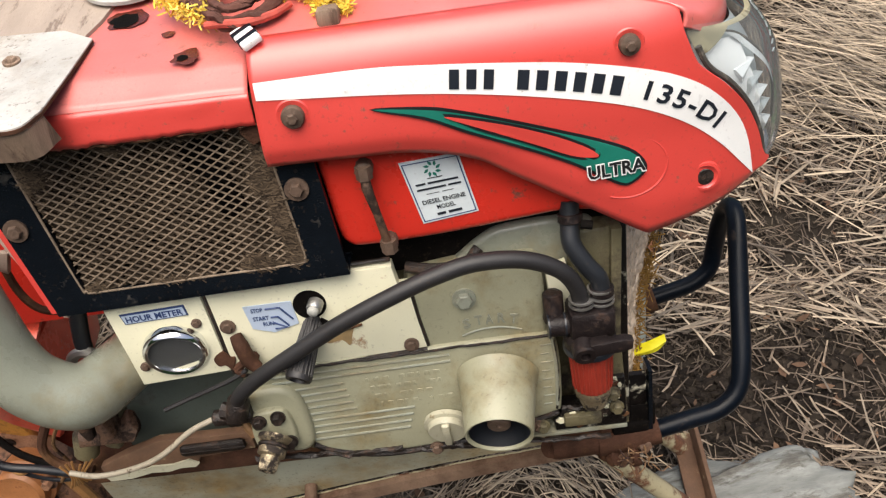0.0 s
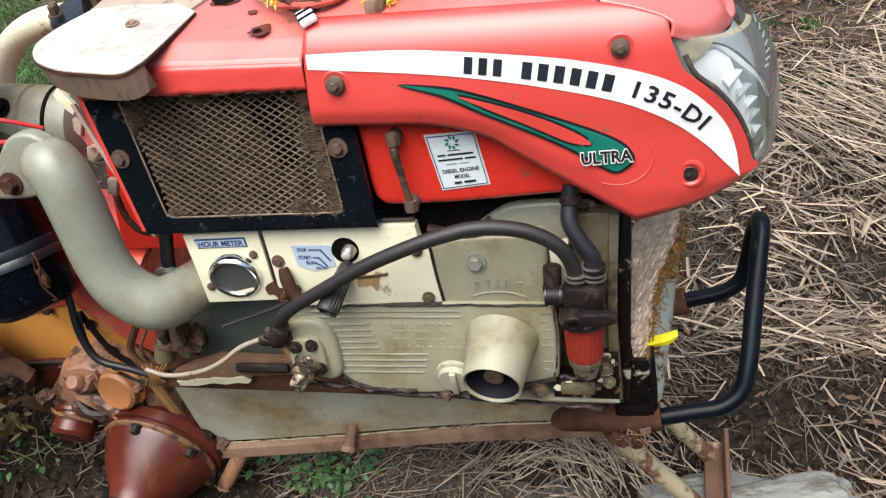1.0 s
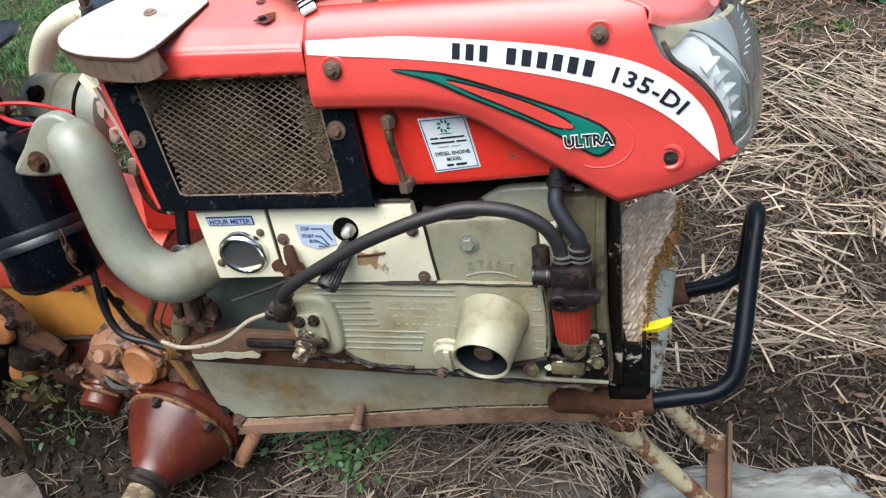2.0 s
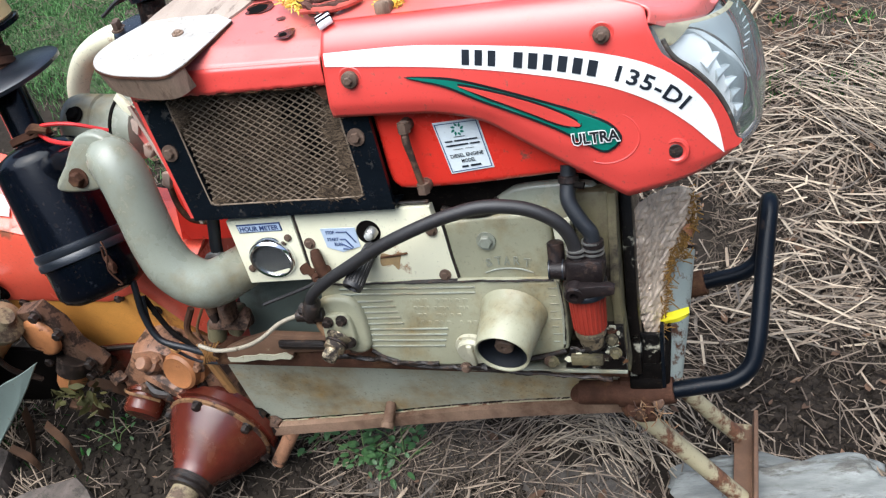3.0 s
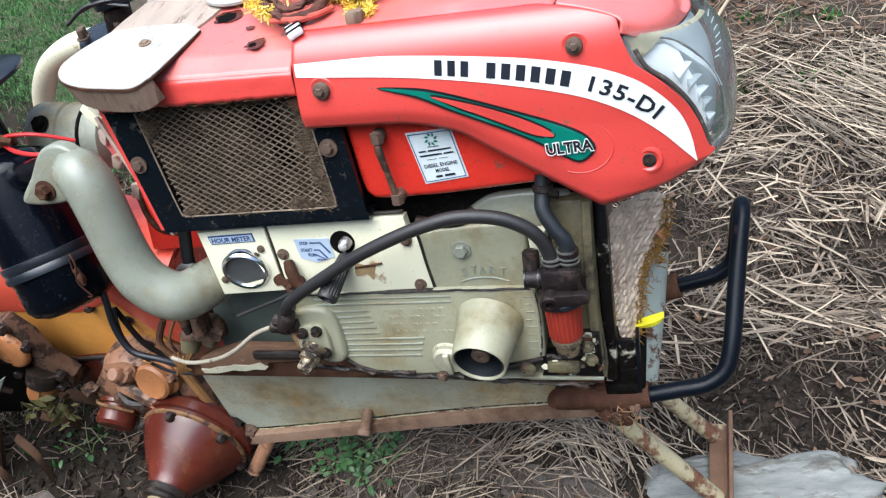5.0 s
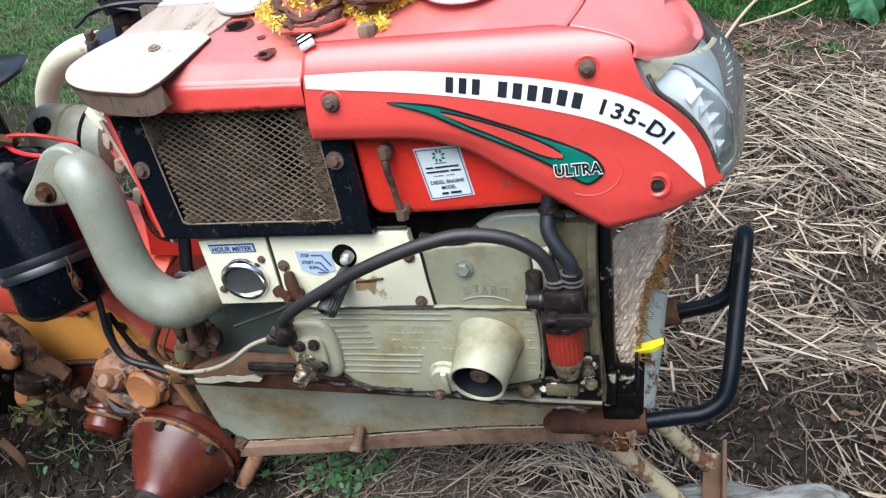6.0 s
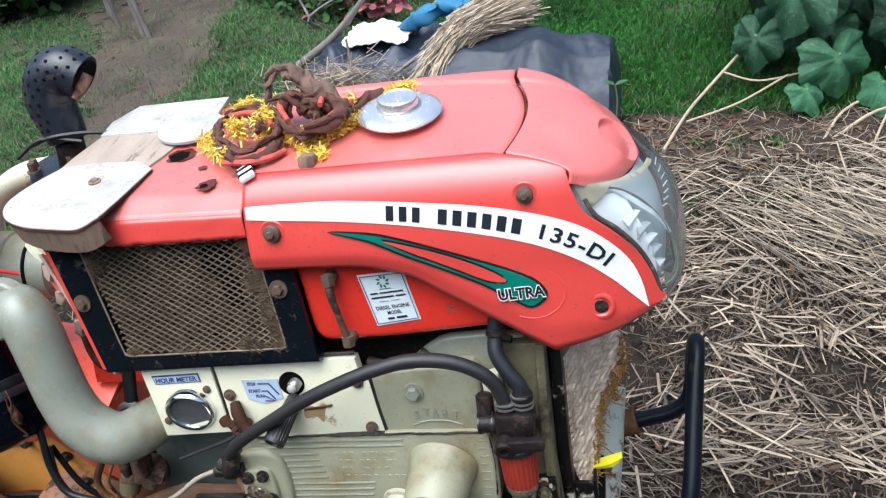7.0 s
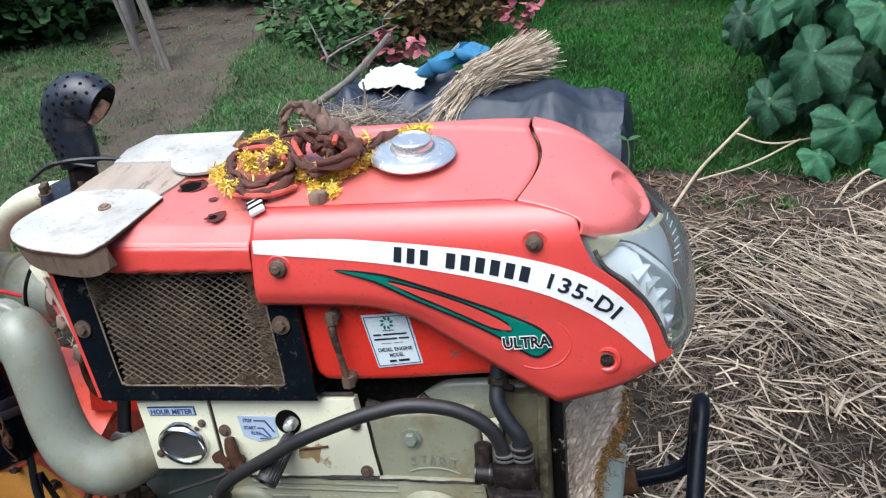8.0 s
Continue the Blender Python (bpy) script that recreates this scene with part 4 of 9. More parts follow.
for text, a0, a1, b in (("DIESEL ENGINE", 0.13, 0.88, 0.300), ("MODEL", 0.34, 0.66, 0.190)):
    vs, fs, wide = words(text, 1.0, 0.02)
    tall = max(v.y for v in vs)
    bm = bmesh.new()
    made = []
    for v in vs:
        q = on_sticker(a0 + (a1 - a0) * v.x / wide, b + 0.07 * v.y / tall)
        made.append(bm.verts.new((q.x, -0.0004, q.y)))
    for f in fs:
        bm.faces.new([made[i] for i in f])
    part("printed_words", bm, M_INK, sticker, "small dark printed words", 0)
bm = bmesh.new()
for k in range(8):
    a = k * math.pi / 4
    q = on_sticker(0.5, 0.835)
    bm.faces.new([bm.verts.new((q.x + r * math.cos(a + t), -0.0004, q.y + r * math.sin(a + t))) for r, t in ((0.0038, 0), (0.0068, 0.05), (0.0098, 0.42), (0.0072, 0.55), (0.0050, 0.5))])
part("round_mark", bm, M_GREEN, sticker, "round green swirl mark", 0)

# ---- hour meter box ----
meter_box = new("hour_meter_box")
meter_box.parent = tiller
tagged(meter_box, "cream enamelled box with a round hour meter")
part("box_body", plate([(-0.365, 0.484), (-0.352, 0.378), (-0.2475, 0.383), (-0.256, 0.491)], 0.004, 0.06, 0.003), M_CREAM, meter_box)
MC = (-0.3000, 0.4245)
FACE = Matrix.Translation((MC[0], 0.004, MC[1])) @ Vector((0.0, -1, 0.0)).to_track_quat("Z", "Y").to_matrix().to_4x4()


def on_face(bm):
    return moved(bm, FACE)


O = (0, 0, 0)
part("bezel", on_face(lathe([(0.0355, -0.002), (0.0362, 0.006), (0.0350, 0.0105), (0.0325, 0.0125), (0.0298, 0.0110), (0.0282, 0.006), (0.0280, 0.001)], O, UP, 56)), M_CHROME, meter_box, "chrome bezel ring")
part("dial", on_face(lathe([(0.0288, 0.001), (0.0288, 0.0022), (0.0, 0.0022)], O, UP, 36)), M_BLACKINK, meter_box, "black dial")
part("dial_counter", on_face(box(-0.003, 0.013, -0.0095, -0.0055, 0.002, 0.0030)), M_WHITE, meter_box, "white counter slot")
part("dial_mark", on_face(box(-0.007, 0.004, 0.010, 0.019, 0.002, 0.0028)), M_GREEN, meter_box, "green dial mark")
part("dial_glass", on_face(lathe([(0.0285, 0.0066), (0.02, 0.0068), (0.0, 0.0069)], O, UP, 36)), M_GLASS, meter_box).visible_shadow = False
lab = part("meter_label", plate([(-0.349, 0.4780), (-0.3455, 0.4640), (-0.274, 0.4665), (-0.276, 0.4805)], 0.0026, 0.006, 0.001), M_NAVY, meter_box, "navy and pale blue label")
part("label_field", plate([(-0.3465, 0.4760), (-0.3437, 0.4661), (-0.2757, 0.4685), (-0.2775, 0.4785)], 0.0016, 0.003), M_BLUELABEL, lab)
part("label_words", lettered("HOUR METER", (-0.342, 0.4678), 0.0076, 0.064, 0.0008, 2.0, 0.03), M_NAVY, lab, "navy words HOUR METER", 0)
for x, z in ((-0.2685, 0.4545), (-0.341, 0.405)):
    part("screw", bolt((x, 0.004, z), (0, -1, 0), 0.0045, 0.003, 0.0058), M_RUSTBOLT, meter_box, "rusty screw")

# ---- control panel ----
panel = new("control_panel")
panel.parent = tiller
tagged(panel, "cream enamelled control panel, chipped and rust stained")
part("panel_sheet", plate([(-0.2525, 0.4915), (-0.243, 0.3725), (-0.019, 0.3805), (-0.030, 0.466), (-0.040, 0.466), (-0.044, 0.494)], 0.005, 0.022, 0.0025), M_CREAM, panel)
lab = part("lever_label", plate([(-0.214, 0.467), (-0.209, 0.437), (-0.186, 0.429), (-0.157, 0.437), (-0.160, 0.467)], 0.0036, 0.007), M_BLUELABEL, panel, "pale blue lever label")
for text, x, z, w in (("STOP", -0.206, 0.4585, 0.013), ("START", -0.206, 0.4475, 0.018), ("RUN", -0.196, 0.4395, 0.012)):
    part("label_words", lettered(text, (x, z), 0.0052, w, 0.0028, 0, 0.03), M_NAVY, lab, "small navy word", 0)
part("label_lines", merged(tube([(-0.190, 0.0032, 0.461), (-0.174, 0.0032, 0.461), (-0.162, 0.0032, 0.444)], 0.0011, 6, 2, False),
                           tube([(-0.186, 0.0032, 0.4495), (-0.178, 0.0032, 0.4495), (-0.168, 0.0032, 0.436)], 0.0011, 6, 2, False),
                           tube([(-0.184, 0.0032, 0.442), (-0.170, 0.0032, 0.434), (-0.184, 0.0032, 0.434)], 0.0011, 6, 2, False)), M_NAVY, lab, "", 0)
part("bulb_hole", lathe([(0.0185, 0.0), (0.0185, 0.0012), (0.0, 0.0012)], (-0.1405, 0.0055, 0.459), (0, -1, 0), 28), M_DARK, panel, "dark round lamp hole")
part("bulb_base", lathe([(0.0088, 0), (0.0088, 0.010), (0.0075, 0.012)], (-0.1325, 0.004, 0.4615), (-0.25, -1, -0.25), 18), M_STEEL, panel, "steel bulb holder")
part("bulb", lathe([(0.0060, 0.010), (0.0066, 0.013), (0.0062, 0.016), (0.004, 0.018), (0, 0.0188)], (-0.1325, 0.004, 0.4615), (-0.25, -1, -0.25), 20), M_BULB, panel, "small glass indicator bulb")
for x, z in ((-0.046, 0.459), (-0.037, 0.388), (-0.236, 0.444)):
    part("screw", bolt((x, 0.005, z), (0, -1, 0), 0.006, 0.004, 0.0088), M_RUSTBOLT, panel, "rusty screw")
part("rust_patch", plate([(q.x, q.y) for q in spline([(-0.262, 0.404, 0), (-0.250, 0.412, 0), (-0.243, 0.403, 0), (-0.238, 0.401, 0), (-0.244, 0.386, 0), (-0.251, 0.393, 0), (-0.259, 0.393, 0)], 3, True)], 0.0022, 0.006), M_RUST, panel, "flaked rust patch")
part("latch", merged(tube([(-0.229, 0.0, 0.434), (-0.224, -0.008, 0.424), (-0.219, -0.010, 0.406), (-0.211, -0.012, 0.394)], [0.007, 0.009, 0.009, 0.007], 10),
                     lathe([(0.008, 0), (0.008, 0.010), (0.005, 0.014)], (-0.217, 0.0, 0.403), (0, -1, 0), 8), tube([(-0.222, -0.004, 0.402), (-0.236, -0.006, 0.392), (-0.228, -0.008, 0.385)], 0.005, 8)), M_RUST, panel, "rusty latch knob")
GA, GB = Vector((-0.1395, 0.012, 0.438)), Vector((-0.160, -0.042, 0.399))
grip = part("throttle_grip", tube([GA, GA.lerp(GB, 0.5), GB], [0.0095, 0.0115, 0.0140], 20), M_RUBBER, panel, "black ribbed throttle grip")
d = (GB - GA).normalized()
part("grip_end", lathe([(0.0145, -0.002), (0.0150, 0.002), (0.0138, 0.0055), (0.0095, 0.0060), (0.0088, 0.001), (0, 0.001)], GB, d, 24), M_RUBBER, grip, "hollow grip end")
part("grip_hollow", lathe([(0.0086, 0.0), (0.0086, 0.0020), (0, 0.0020)], GB, d, 18), M_DARK, grip, "dark hollow")
side = d.cross(Vector((0, 0, 1))).normalized()
upv = d.cross(side)
for a in np.linspace(0, 6.0, 20):
    part("grip_rib", tube([GA.lerp(GB, 0.1) + (side * math.cos(a) + upv * math.sin(a)) * 0.0098, GB + (side * math.cos(a) + upv * math.sin(a)) * 0.0140], 0.0012, 5, 2), M_RUBBER, grip)
part("lever_slot", plate([(-0.146, 0.425), (-0.131, 0.440), (-0.124, 0.434), (-0.136, 0.418)], 0.003, 0.006), M_DARK, panel, "dark lever slot")
part("rust_wash", plate([(q.x, q.y) for q in spline([(-0.128, 0.424, 0), (-0.112, 0.421, 0), (-0.098, 0.425, 0), (-0.101, 0.412, 0), (-0.106, 0.397, 0), (-0.114, 0.406, 0), (-0.131, 0.404, 0)], 3, True)], 0.0047, 0.006), M_OCHRE, panel, "pale ochre rust wash")
part("stain_streak", tube([(-0.130, 0.0045, 0.418), (-0.108, 0.004, 0.421), (-0.088, 0.0042, 0.424)], 0.0016, 6), M_RUST, panel, "rust streak")

# ---- engine ----
engine = new("engine")
engine.parent = tiller
tagged(engine, "sage green single-cylinder diesel engine, oily and rust stained")
part("cylinder_block", merged(box(-0.20, 0.195, 0.055, 0.24, 0.20, 0.47, 0.008), box(-0.44, -0.18, 0.16, 0.24, 0.20, 0.49, 0.008)), M_GRIMY, engine)
BLOCK = [Vector((x, z, 0)) for x, z in ((-0.046, 0.374), (-0.040, 0.430), (-0.036, 0.455), (-0.030, 0.467), (-0.020, 0.4695), (0.020, 0.474), (0.100, 0.477), (0.112, 0.4755), (0.118, 0.469), (0.1195, 0.430), (0.120, 0.374))]
part("flywheel_cover", plate([(-0.60, 0.36), (-0.42, 0.36), (-0.42, 0.665), (-0.50, 0.66), (-0.575, 0.62)], 0.20, 0.24, 0.006), M_RED_DEEP, engine, "dusty red flywheel cover")
part("upper_cover", plate([(q.x, q.y) for q in BLOCK], 0.008, 0.10, 0.006, 3), M_SAGE, engine, "sage cover with cast lettering")
part("head_cover", plate([(q.x, q.y) for q in spline([(0.02, 0.470, 0), (0.055, 0.496, 0), (0.085, 0.507, 0), (0.16, 0.508, 0), (0.185, 0.49, 0), (0.19, 0.40, 0), (0.11, 0.40, 0)], 4)], 0.035, 0.14, 0.008, 3), M_SAGE_CLEAN, engine, "rounded sage rocker cover")
part("gasket", tube([(-0.030, 0.02, 0.482), (0.0, 0.014, 0.478), (0.035, 0.014, 0.480), (0.052, 0.02, 0.494)], 0.0068, 8), M_GREASE, engine, "black oily gasket edge")
part("plug", merged(lathe([(0.0135, 0), (0.0135, 0.003)], (0.029, 0.008, 0.439), (0, -1, 0), 20), lathe([(0.0095, 0.002), (0.0095, 0.009), (0.008, 0.0105), (0, 0.0105)], (0.029, 0.008, 0.439), (0, -1, 0), 6)), M_SAGE_CLEAN, engine, "hexagon plug")
for k, (text, x) in enumerate((("S", 0.025), ("T", 0.0385), ("A", 0.0500), ("R", 0.0635), ("T", 0.077))):
    bm = lettered(text, (x, 0.3985 + (0.003 if k in (1, 2, 3) else 0)), 0.0125, 0.0085, 0.0075, (8, 4, 0, -4, -8)[k], 0.02)
    r = bmesh.ops.extrude_face_region(bm, geom=bm.faces[:])
    bmesh.ops.translate(bm, vec=(0, -0.0016, 0), verts=[v for v in r["geom"] if isinstance(v, bmesh.types.BMVert)])
    part("cast_letter", bm, M_SAGE_CLEAN, engine, "raised cast letter", 0)
part("cast_arrow", tube([(0.022, 0.0068, 0.389), (0.038, 0.0068, 0.394), (0.055, 0.0068, 0.3955), (0.072, 0.0068, 0.394), (0.090, 0.0068, 0.388)], 0.0012, 6), M_SAGE_CLEAN, engine, "raised cast arrow")
part("cover_step", box(-0.044, 0.121, 0.003, 0.02, 0.3735, 0.3785, 0.0015), M_SAGE_CLEAN, engine)
TIMING = spline([(-0.238, 0.366, 0), (-0.215, 0.378, 0), (-0.10, 0.380, 0), (0.02, 0.381, 0), (0.117, 0.380, 0), (0.127, 0.372, 0), (0.131, 0.33, 0), (0.129, 0.272, 0),
                 (0.120, 0.262, 0), (0.07, 0.250, 0), (0.0, 0.236, 0), (-0.10, 0.232, 0), (-0.155, 0.246, 0), (-0.178, 0.262, 0), (-0.212, 0.278, 0), (-0.232, 0.300, 0)], 4, True)
timing = part("timing_cover", plate([(q.x, q.y) for q in TIMING], 0.001, 0.11, 0.006, 3), M_SAGE, engine, "sage cast cover with ribs")
ribs = [(-0.205, 0.004, 0.3685), (-0.205, 0.004, 0.3595)]
ribs += [(-0.203 + 0.006 * k, -0.124 + 0.0025 * k, 0.3465 - 0.0096 * k) for k in range(5)]
ribs += [(-0.178 - 0.002 * k, -0.046 - 0.003 * k, 0.2985 - 0.0100 * k) for k in range(4)]
for a, b, z in ribs:
    part("rib", tube([(a, 0.0008, z - 0.0008), ((a + b) / 2, 0.0008, z), (b, 0.0008, z + 0.0012)], 0.0017, 8, 3), M_SAGE_CLEAN, timing, "raised pale rib")
bm = merged(*[box(-0.098 + 0.010 * i + 0.004 * j, -0.098 + 0.010 * i + 0.0045 + 0.004 * j + 0.002 * ((i * 7 + j) % 3), 0.0005, 0.004, 0.3445 - 0.0125 * j, 0.3510 - 0.0125 * j, 0.0008, 1)
              for j in range(4) for i in range(9 - (j == 2) * 2) if (i * 3 + j * 5) % 7 != 2])
tagged(part("cast_mark", bm, M_SAGE, timing, "worn cast marks"), kind="stuff")
part("edge_ticks", merged(*[box(0.108, 0.122 - 0.004 * (k % 2), -0.0004, 0.004, 0.366 - 0.0125 * k, 0.3672 - 0.0125 * k, 0.0004, 1) for k in range(8)]), M_SAGE_CLEAN, timing, "cast graduation ticks")
part("right_rib", tube([(0.122, 0.002, 0.376), (0.1255, 0.001, 0.33), (0.1235, 0.001, 0.275)], 0.0022, 8), M_SAGE_CLEAN, timing)
part("cover_corner", plate([(q.x, q.y) for q in spline([(-0.242, 0.338, 0), (-0.232, 0.356, 0), (-0.195, 0.358, 0), (-0.176, 0.340, 0), (-0.170, 0.30, 0), (-0.174, 0.266, 0), (-0.20, 0.260, 0), (-0.232, 0.285, 0)], 4, True)], -0.010, 0.05, 0.008, 3), M_SAGE, timing, "raised sage corner boss")
part("injector_plate", plate([(q.x, q.y) for q in spline([(-0.236, 0.322, 0), (-0.226, 0.333, 0), (-0.200, 0.334, 0), (-0.190, 0.320, 0), (-0.188, 0.285, 0), (-0.200, 0.272, 0), (-0.230, 0.276, 0), (-0.238, 0.292, 0)], 4, True)], -0.019, -0.008, 0.004, 3), M_SAGE, timing, "sage flange plate")
for k, pts in enumerate(([(-0.2525, 0.0065, 0.4905), (-0.248, 0.0065, 0.43), (-0.2455, 0.0065, 0.378)], [(-0.0405, 0.0075, 0.468), (-0.030, 0.0075, 0.465), (-0.0245, 0.0075, 0.42), (-0.0185, 0.0075, 0.382)],
                        [(-0.240, 0.0045, 0.3735), (-0.13, 0.0045, 0.376), (-0.02, 0.0045, 0.379)], [(-0.235, 0.012, 0.498), (-0.15, 0.012, 0.4985), (-0.045, 0.012, 0.4995)], [(-0.365, 0.012, 0.490), (-0.31, 0.012, 0.494), (-0.256, 0.012, 0.497)],
                        [(-0.175, 0.004, 0.2585), (-0.15, 0.004, 0.2435), (-0.09, 0.004, 0.2295), (0.0, 0.004, 0.2335), (0.08, 0.004, 0.2485), (0.125, 0.004, 0.2625)])):
    part("oily_seam", tube(pts, 0.0026 + 0.0022 * (k == 5), 7, 6), M_GREASE, engine, "dark oily seam")
# Dark boxes stand in for the shade between tank and panel.
part("dark_recess", merged(box(-0.10, 0.20, 0.045, 0.20, 0.462, 0.535, 0.004), box(-0.40, -0.10, 0.062, 0.20, 0.47, 0.50, 0.004)), M_DARK, engine, "dark filler under the tank, oily metal and shade together")
# starting crank tube
crank = part("crank_tube", lathe([(0.0485, -0.004), (0.0470, 0.002), (0.0455, 0.006), (0.0442, 0.014), (0.0422, 0.036), (0.0388, 0.072), (0.0380, 0.0734), (0.0362, 0.0730), (0.0350, 0.071), (0.0335, 0.040), (0.0330, 0.012)],
                                  (0.0555, -0.001, 0.327), (-0.10, -1, -0.36), 40), M_SAGE, timing, "sage starting crank tube")
cd = Vector((-0.10, -1, -0.36)).normalized()
cp = Vector((0.0555, -0.001, 0.327))
# Dark ring and floor carry the shade and grime inside the bore.
part("tube_bore", lathe([(0.0334, 0.030), (0.0328, 0.030), (0.0342, 0.0695), (0.0348, 0.0695), (0.0334, 0.030)], cp, cd, 40), M_RUBBERBLK, crank, "dark bore lining for grime and shade")
part("bore_floor", lathe([(0.0332, 0.026), (0.0332, 0.032), (0.0, 0.033)], cp, cd, 28), M_DARK, crank, "dark bore floor")
part("crank_stud", lathe([(0.0135, 0.03), (0.0135, 0.060), (0.0118, 0.062), (0.004, 0.062), (0.0035, 0.059), (0, 0.059)], cp, cd, 18), M_RUSTBOLT, crank, "rusty crank stud")
# oil filler cap
oc = Vector((-0.011, -0.001, 0.2665))
od = Vector((-0.10, -1, -0.30)).normalized()
oil = part("oil_cap", lathe([(0.0285, -0.004), (0.0285, 0.002), (0.024, 0.0035), (0.0235, 0.009), (0.022, 0.011), (0, 0.0115)], oc, od, 30), M_OILCAP, timing, "pale cream oil cap")
part("cap_handle", moved(box(-0.005, 0.005, -0.0215, 0.0215, 0.009, 0.017, 0.003), Matrix.Translation(oc) @ od.to_track_quat("Z", "Y").to_matrix().to_4x4()), M_OILCAP, oil, "raised cap handle")
for x, z in ((-0.202, 0.264), (-0.028, 0.232), (0.10, 0.246)):
    part("bolt", bolt((x, 0.0, z), (0, -1, 0), 0.0065, 0.006, 0.009), M_RUSTBOLT, timing, "rusty bolt")
# fuel pump union at the corner
UP2 = Vector((-0.30, -1, -0.55)).normalized()
UC = Vector((-0.212, -0.020, 0.297))
pump = part("fuel_union", lathe([(0.021, 0), (0.021, 0.003), (0.018, 0.006), (0.0145, 0.008), (0.0145, 0.013), (0.0165, 0.014), (0.0165, 0.022), (0.012, 0.024), (0.012, 0.030), (0, 0.030)], UC, UP2, 14), M_BRASS, engine, "oily brass fuel union")
part("union_nut", lathe([(0.0125, 0.028), (0.0125, 0.038), (0.010, 0.041), (0.0065, 0.041), (0.006, 0.036), (0, 0.036)], UC, UP2, 6), M_BRASS, pump, "oily brass nut")
part("union_collar", lathe([(0.0175, 0.009), (0.0185, 0.011), (0.0175, 0.013)], UC, UP2, 18), M_GREASE, pump, "black oily collar")
for x, z in ((-0.226, 0.323), (-0.203, 0.326), (-0.196, 0.288)):
    part("bolt", bolt((x, -0.019, z), (0, -1, 0), 0.007, 0.008, 0.009), M_GREASE, pump, "oily bolt")
part("pump_bracket", tube([(-0.243, -0.006, 0.345), (-0.247, -0.010, 0.320), (-0.238, -0.012, 0.298)], [0.006, 0.005, 0.006], 8), M_HUBRING, pump, "orange rusty bracket")
part("pipe_union", merged(lathe([(0.011, 0), (0.011, 0.015), (0.0135, 0.016), (0.0135, 0.028), (0.010, 0.03), (0.010, 0.045), (0.006, 0.048)], (-0.232, -0.012, 0.332), (-1, 0, -0.05), 12)), M_GREASE, engine, "dark oily pipe union")
part("white_pipe", tube([(-0.278, -0.012, 0.330), (-0.310, -0.016, 0.318), (-0.350, -0.018, 0.290), (-0.390, -0.015, 0.272), (-0.440, -0.01, 0.262), (-0.475, -0.005, 0.268)], 0.0036, 10), M_DIRTYWHITE, engine, "thin dirty white fuel pipe")
part("hose_union", merged(lathe([(0.013, -0.012), (0.013, 0.012), (0.010, 0.016)], (-0.243, -0.026, 0.352), (0.4, 0, 1), 12), lathe([(0.010, 0), (0.010, 0.02)], (-0.243, -0.026, 0.345), (-1, 0.2, 0.2), 8)), M_GREASE, engine, "dark hose fitting")
part("fuel_hose", tube([(-0.241, -0.028, 0.362), (-0.230, -0.036, 0.380), (-0.204, -0.040, 0.402), (-0.152, -0.044, 0.434), (-0.103, -0.046, 0.462), (-0.049, -0.046, 0.486), (0.0, -0.042, 0.502),
                        (0.045, -0.036, 0.509), (0.095, -0.030, 0.502), (0.132, -0.026, 0.482), (0.150, -0.022, 0.455), (0.1555, -0.02, 0.425)], [0.0084, 0.0092, 0.0095, 0.0093], 16), M_RUBBER, engine, "long grey rubber hose")
tank_hose = part("tank_hose", tube([(0.152, 0.006, 0.545), (0.150, 0.0, 0.520), (0.150, -0.008, 0.500), (0.163, -0.014, 0.476), (0.176, -0.016, 0.456), (0.1775, -0.016, 0.425)], 0.0104, 16), M_RUBBERBLK, engine, "black rubber tank hose")
for q, a in (((0.151, 0.002, 0.527), (0, 0.2, 1)), ((0.178, -0.016, 0.443), (0, 0, 1))):
    part("hose_clamp", lathe([(0.0122, -0.005), (0.0135, -0.004), (0.0135, 0.004), (0.0122, 0.005)], q, a, 18), M_ALU, tank_hose, "wire hose clamp")
part("clamp_screw", tube([(0.160, -0.01, 0.524), (0.172, -0.012, 0.522)], 0.005, 8, 2), M_DARK, tank_hose)
# fuel filter
ff = new("fuel_filter")
ff.parent = tiller
tagged(ff, "fuel filter with red ribbed bowl and a tap")
FA = Vector((0.02, 0.02, -1)).normalized()
FC = Vector((0.163, -0.016, 0.373))
bowl = part("filter_bowl", lathe([(0.0242, 0), (0.0240, 0.010), (0.0218, 0.055), (0.0208, 0.062), (0.019, 0.064)], FC, FA, 30), M_FILTER, ff, "translucent red ribbed bowl")
s1 = FA.cross(Vector((0, 1, 0))).normalized()
s2 = FA.cross(s1)
part("bowl_ribs", merged(*[tube([FC + FA * 0.004 + (s1 * math.cos(a) + s2 * math.sin(a)) * 0.0242, FC + FA * 0.058 + (s1 * math.cos(a) + s2 * math.sin(a)) * 0.0217], 0.0015, 6, 2) for a in np.linspace(0, 6.0, 24)]), M_FILTER, bowl)
part("bowl_foot", lathe([(0.0212, 0.060), (0.0218, 0.064), (0.0208, 0.070), (0.0175, 0.073), (0.0165, 0.083), (0.0150, 0.085), (0.0145, 0.089), (0.009, 0.091)], FC, FA, 24), M_BRASS, bowl, "brown drain foot")
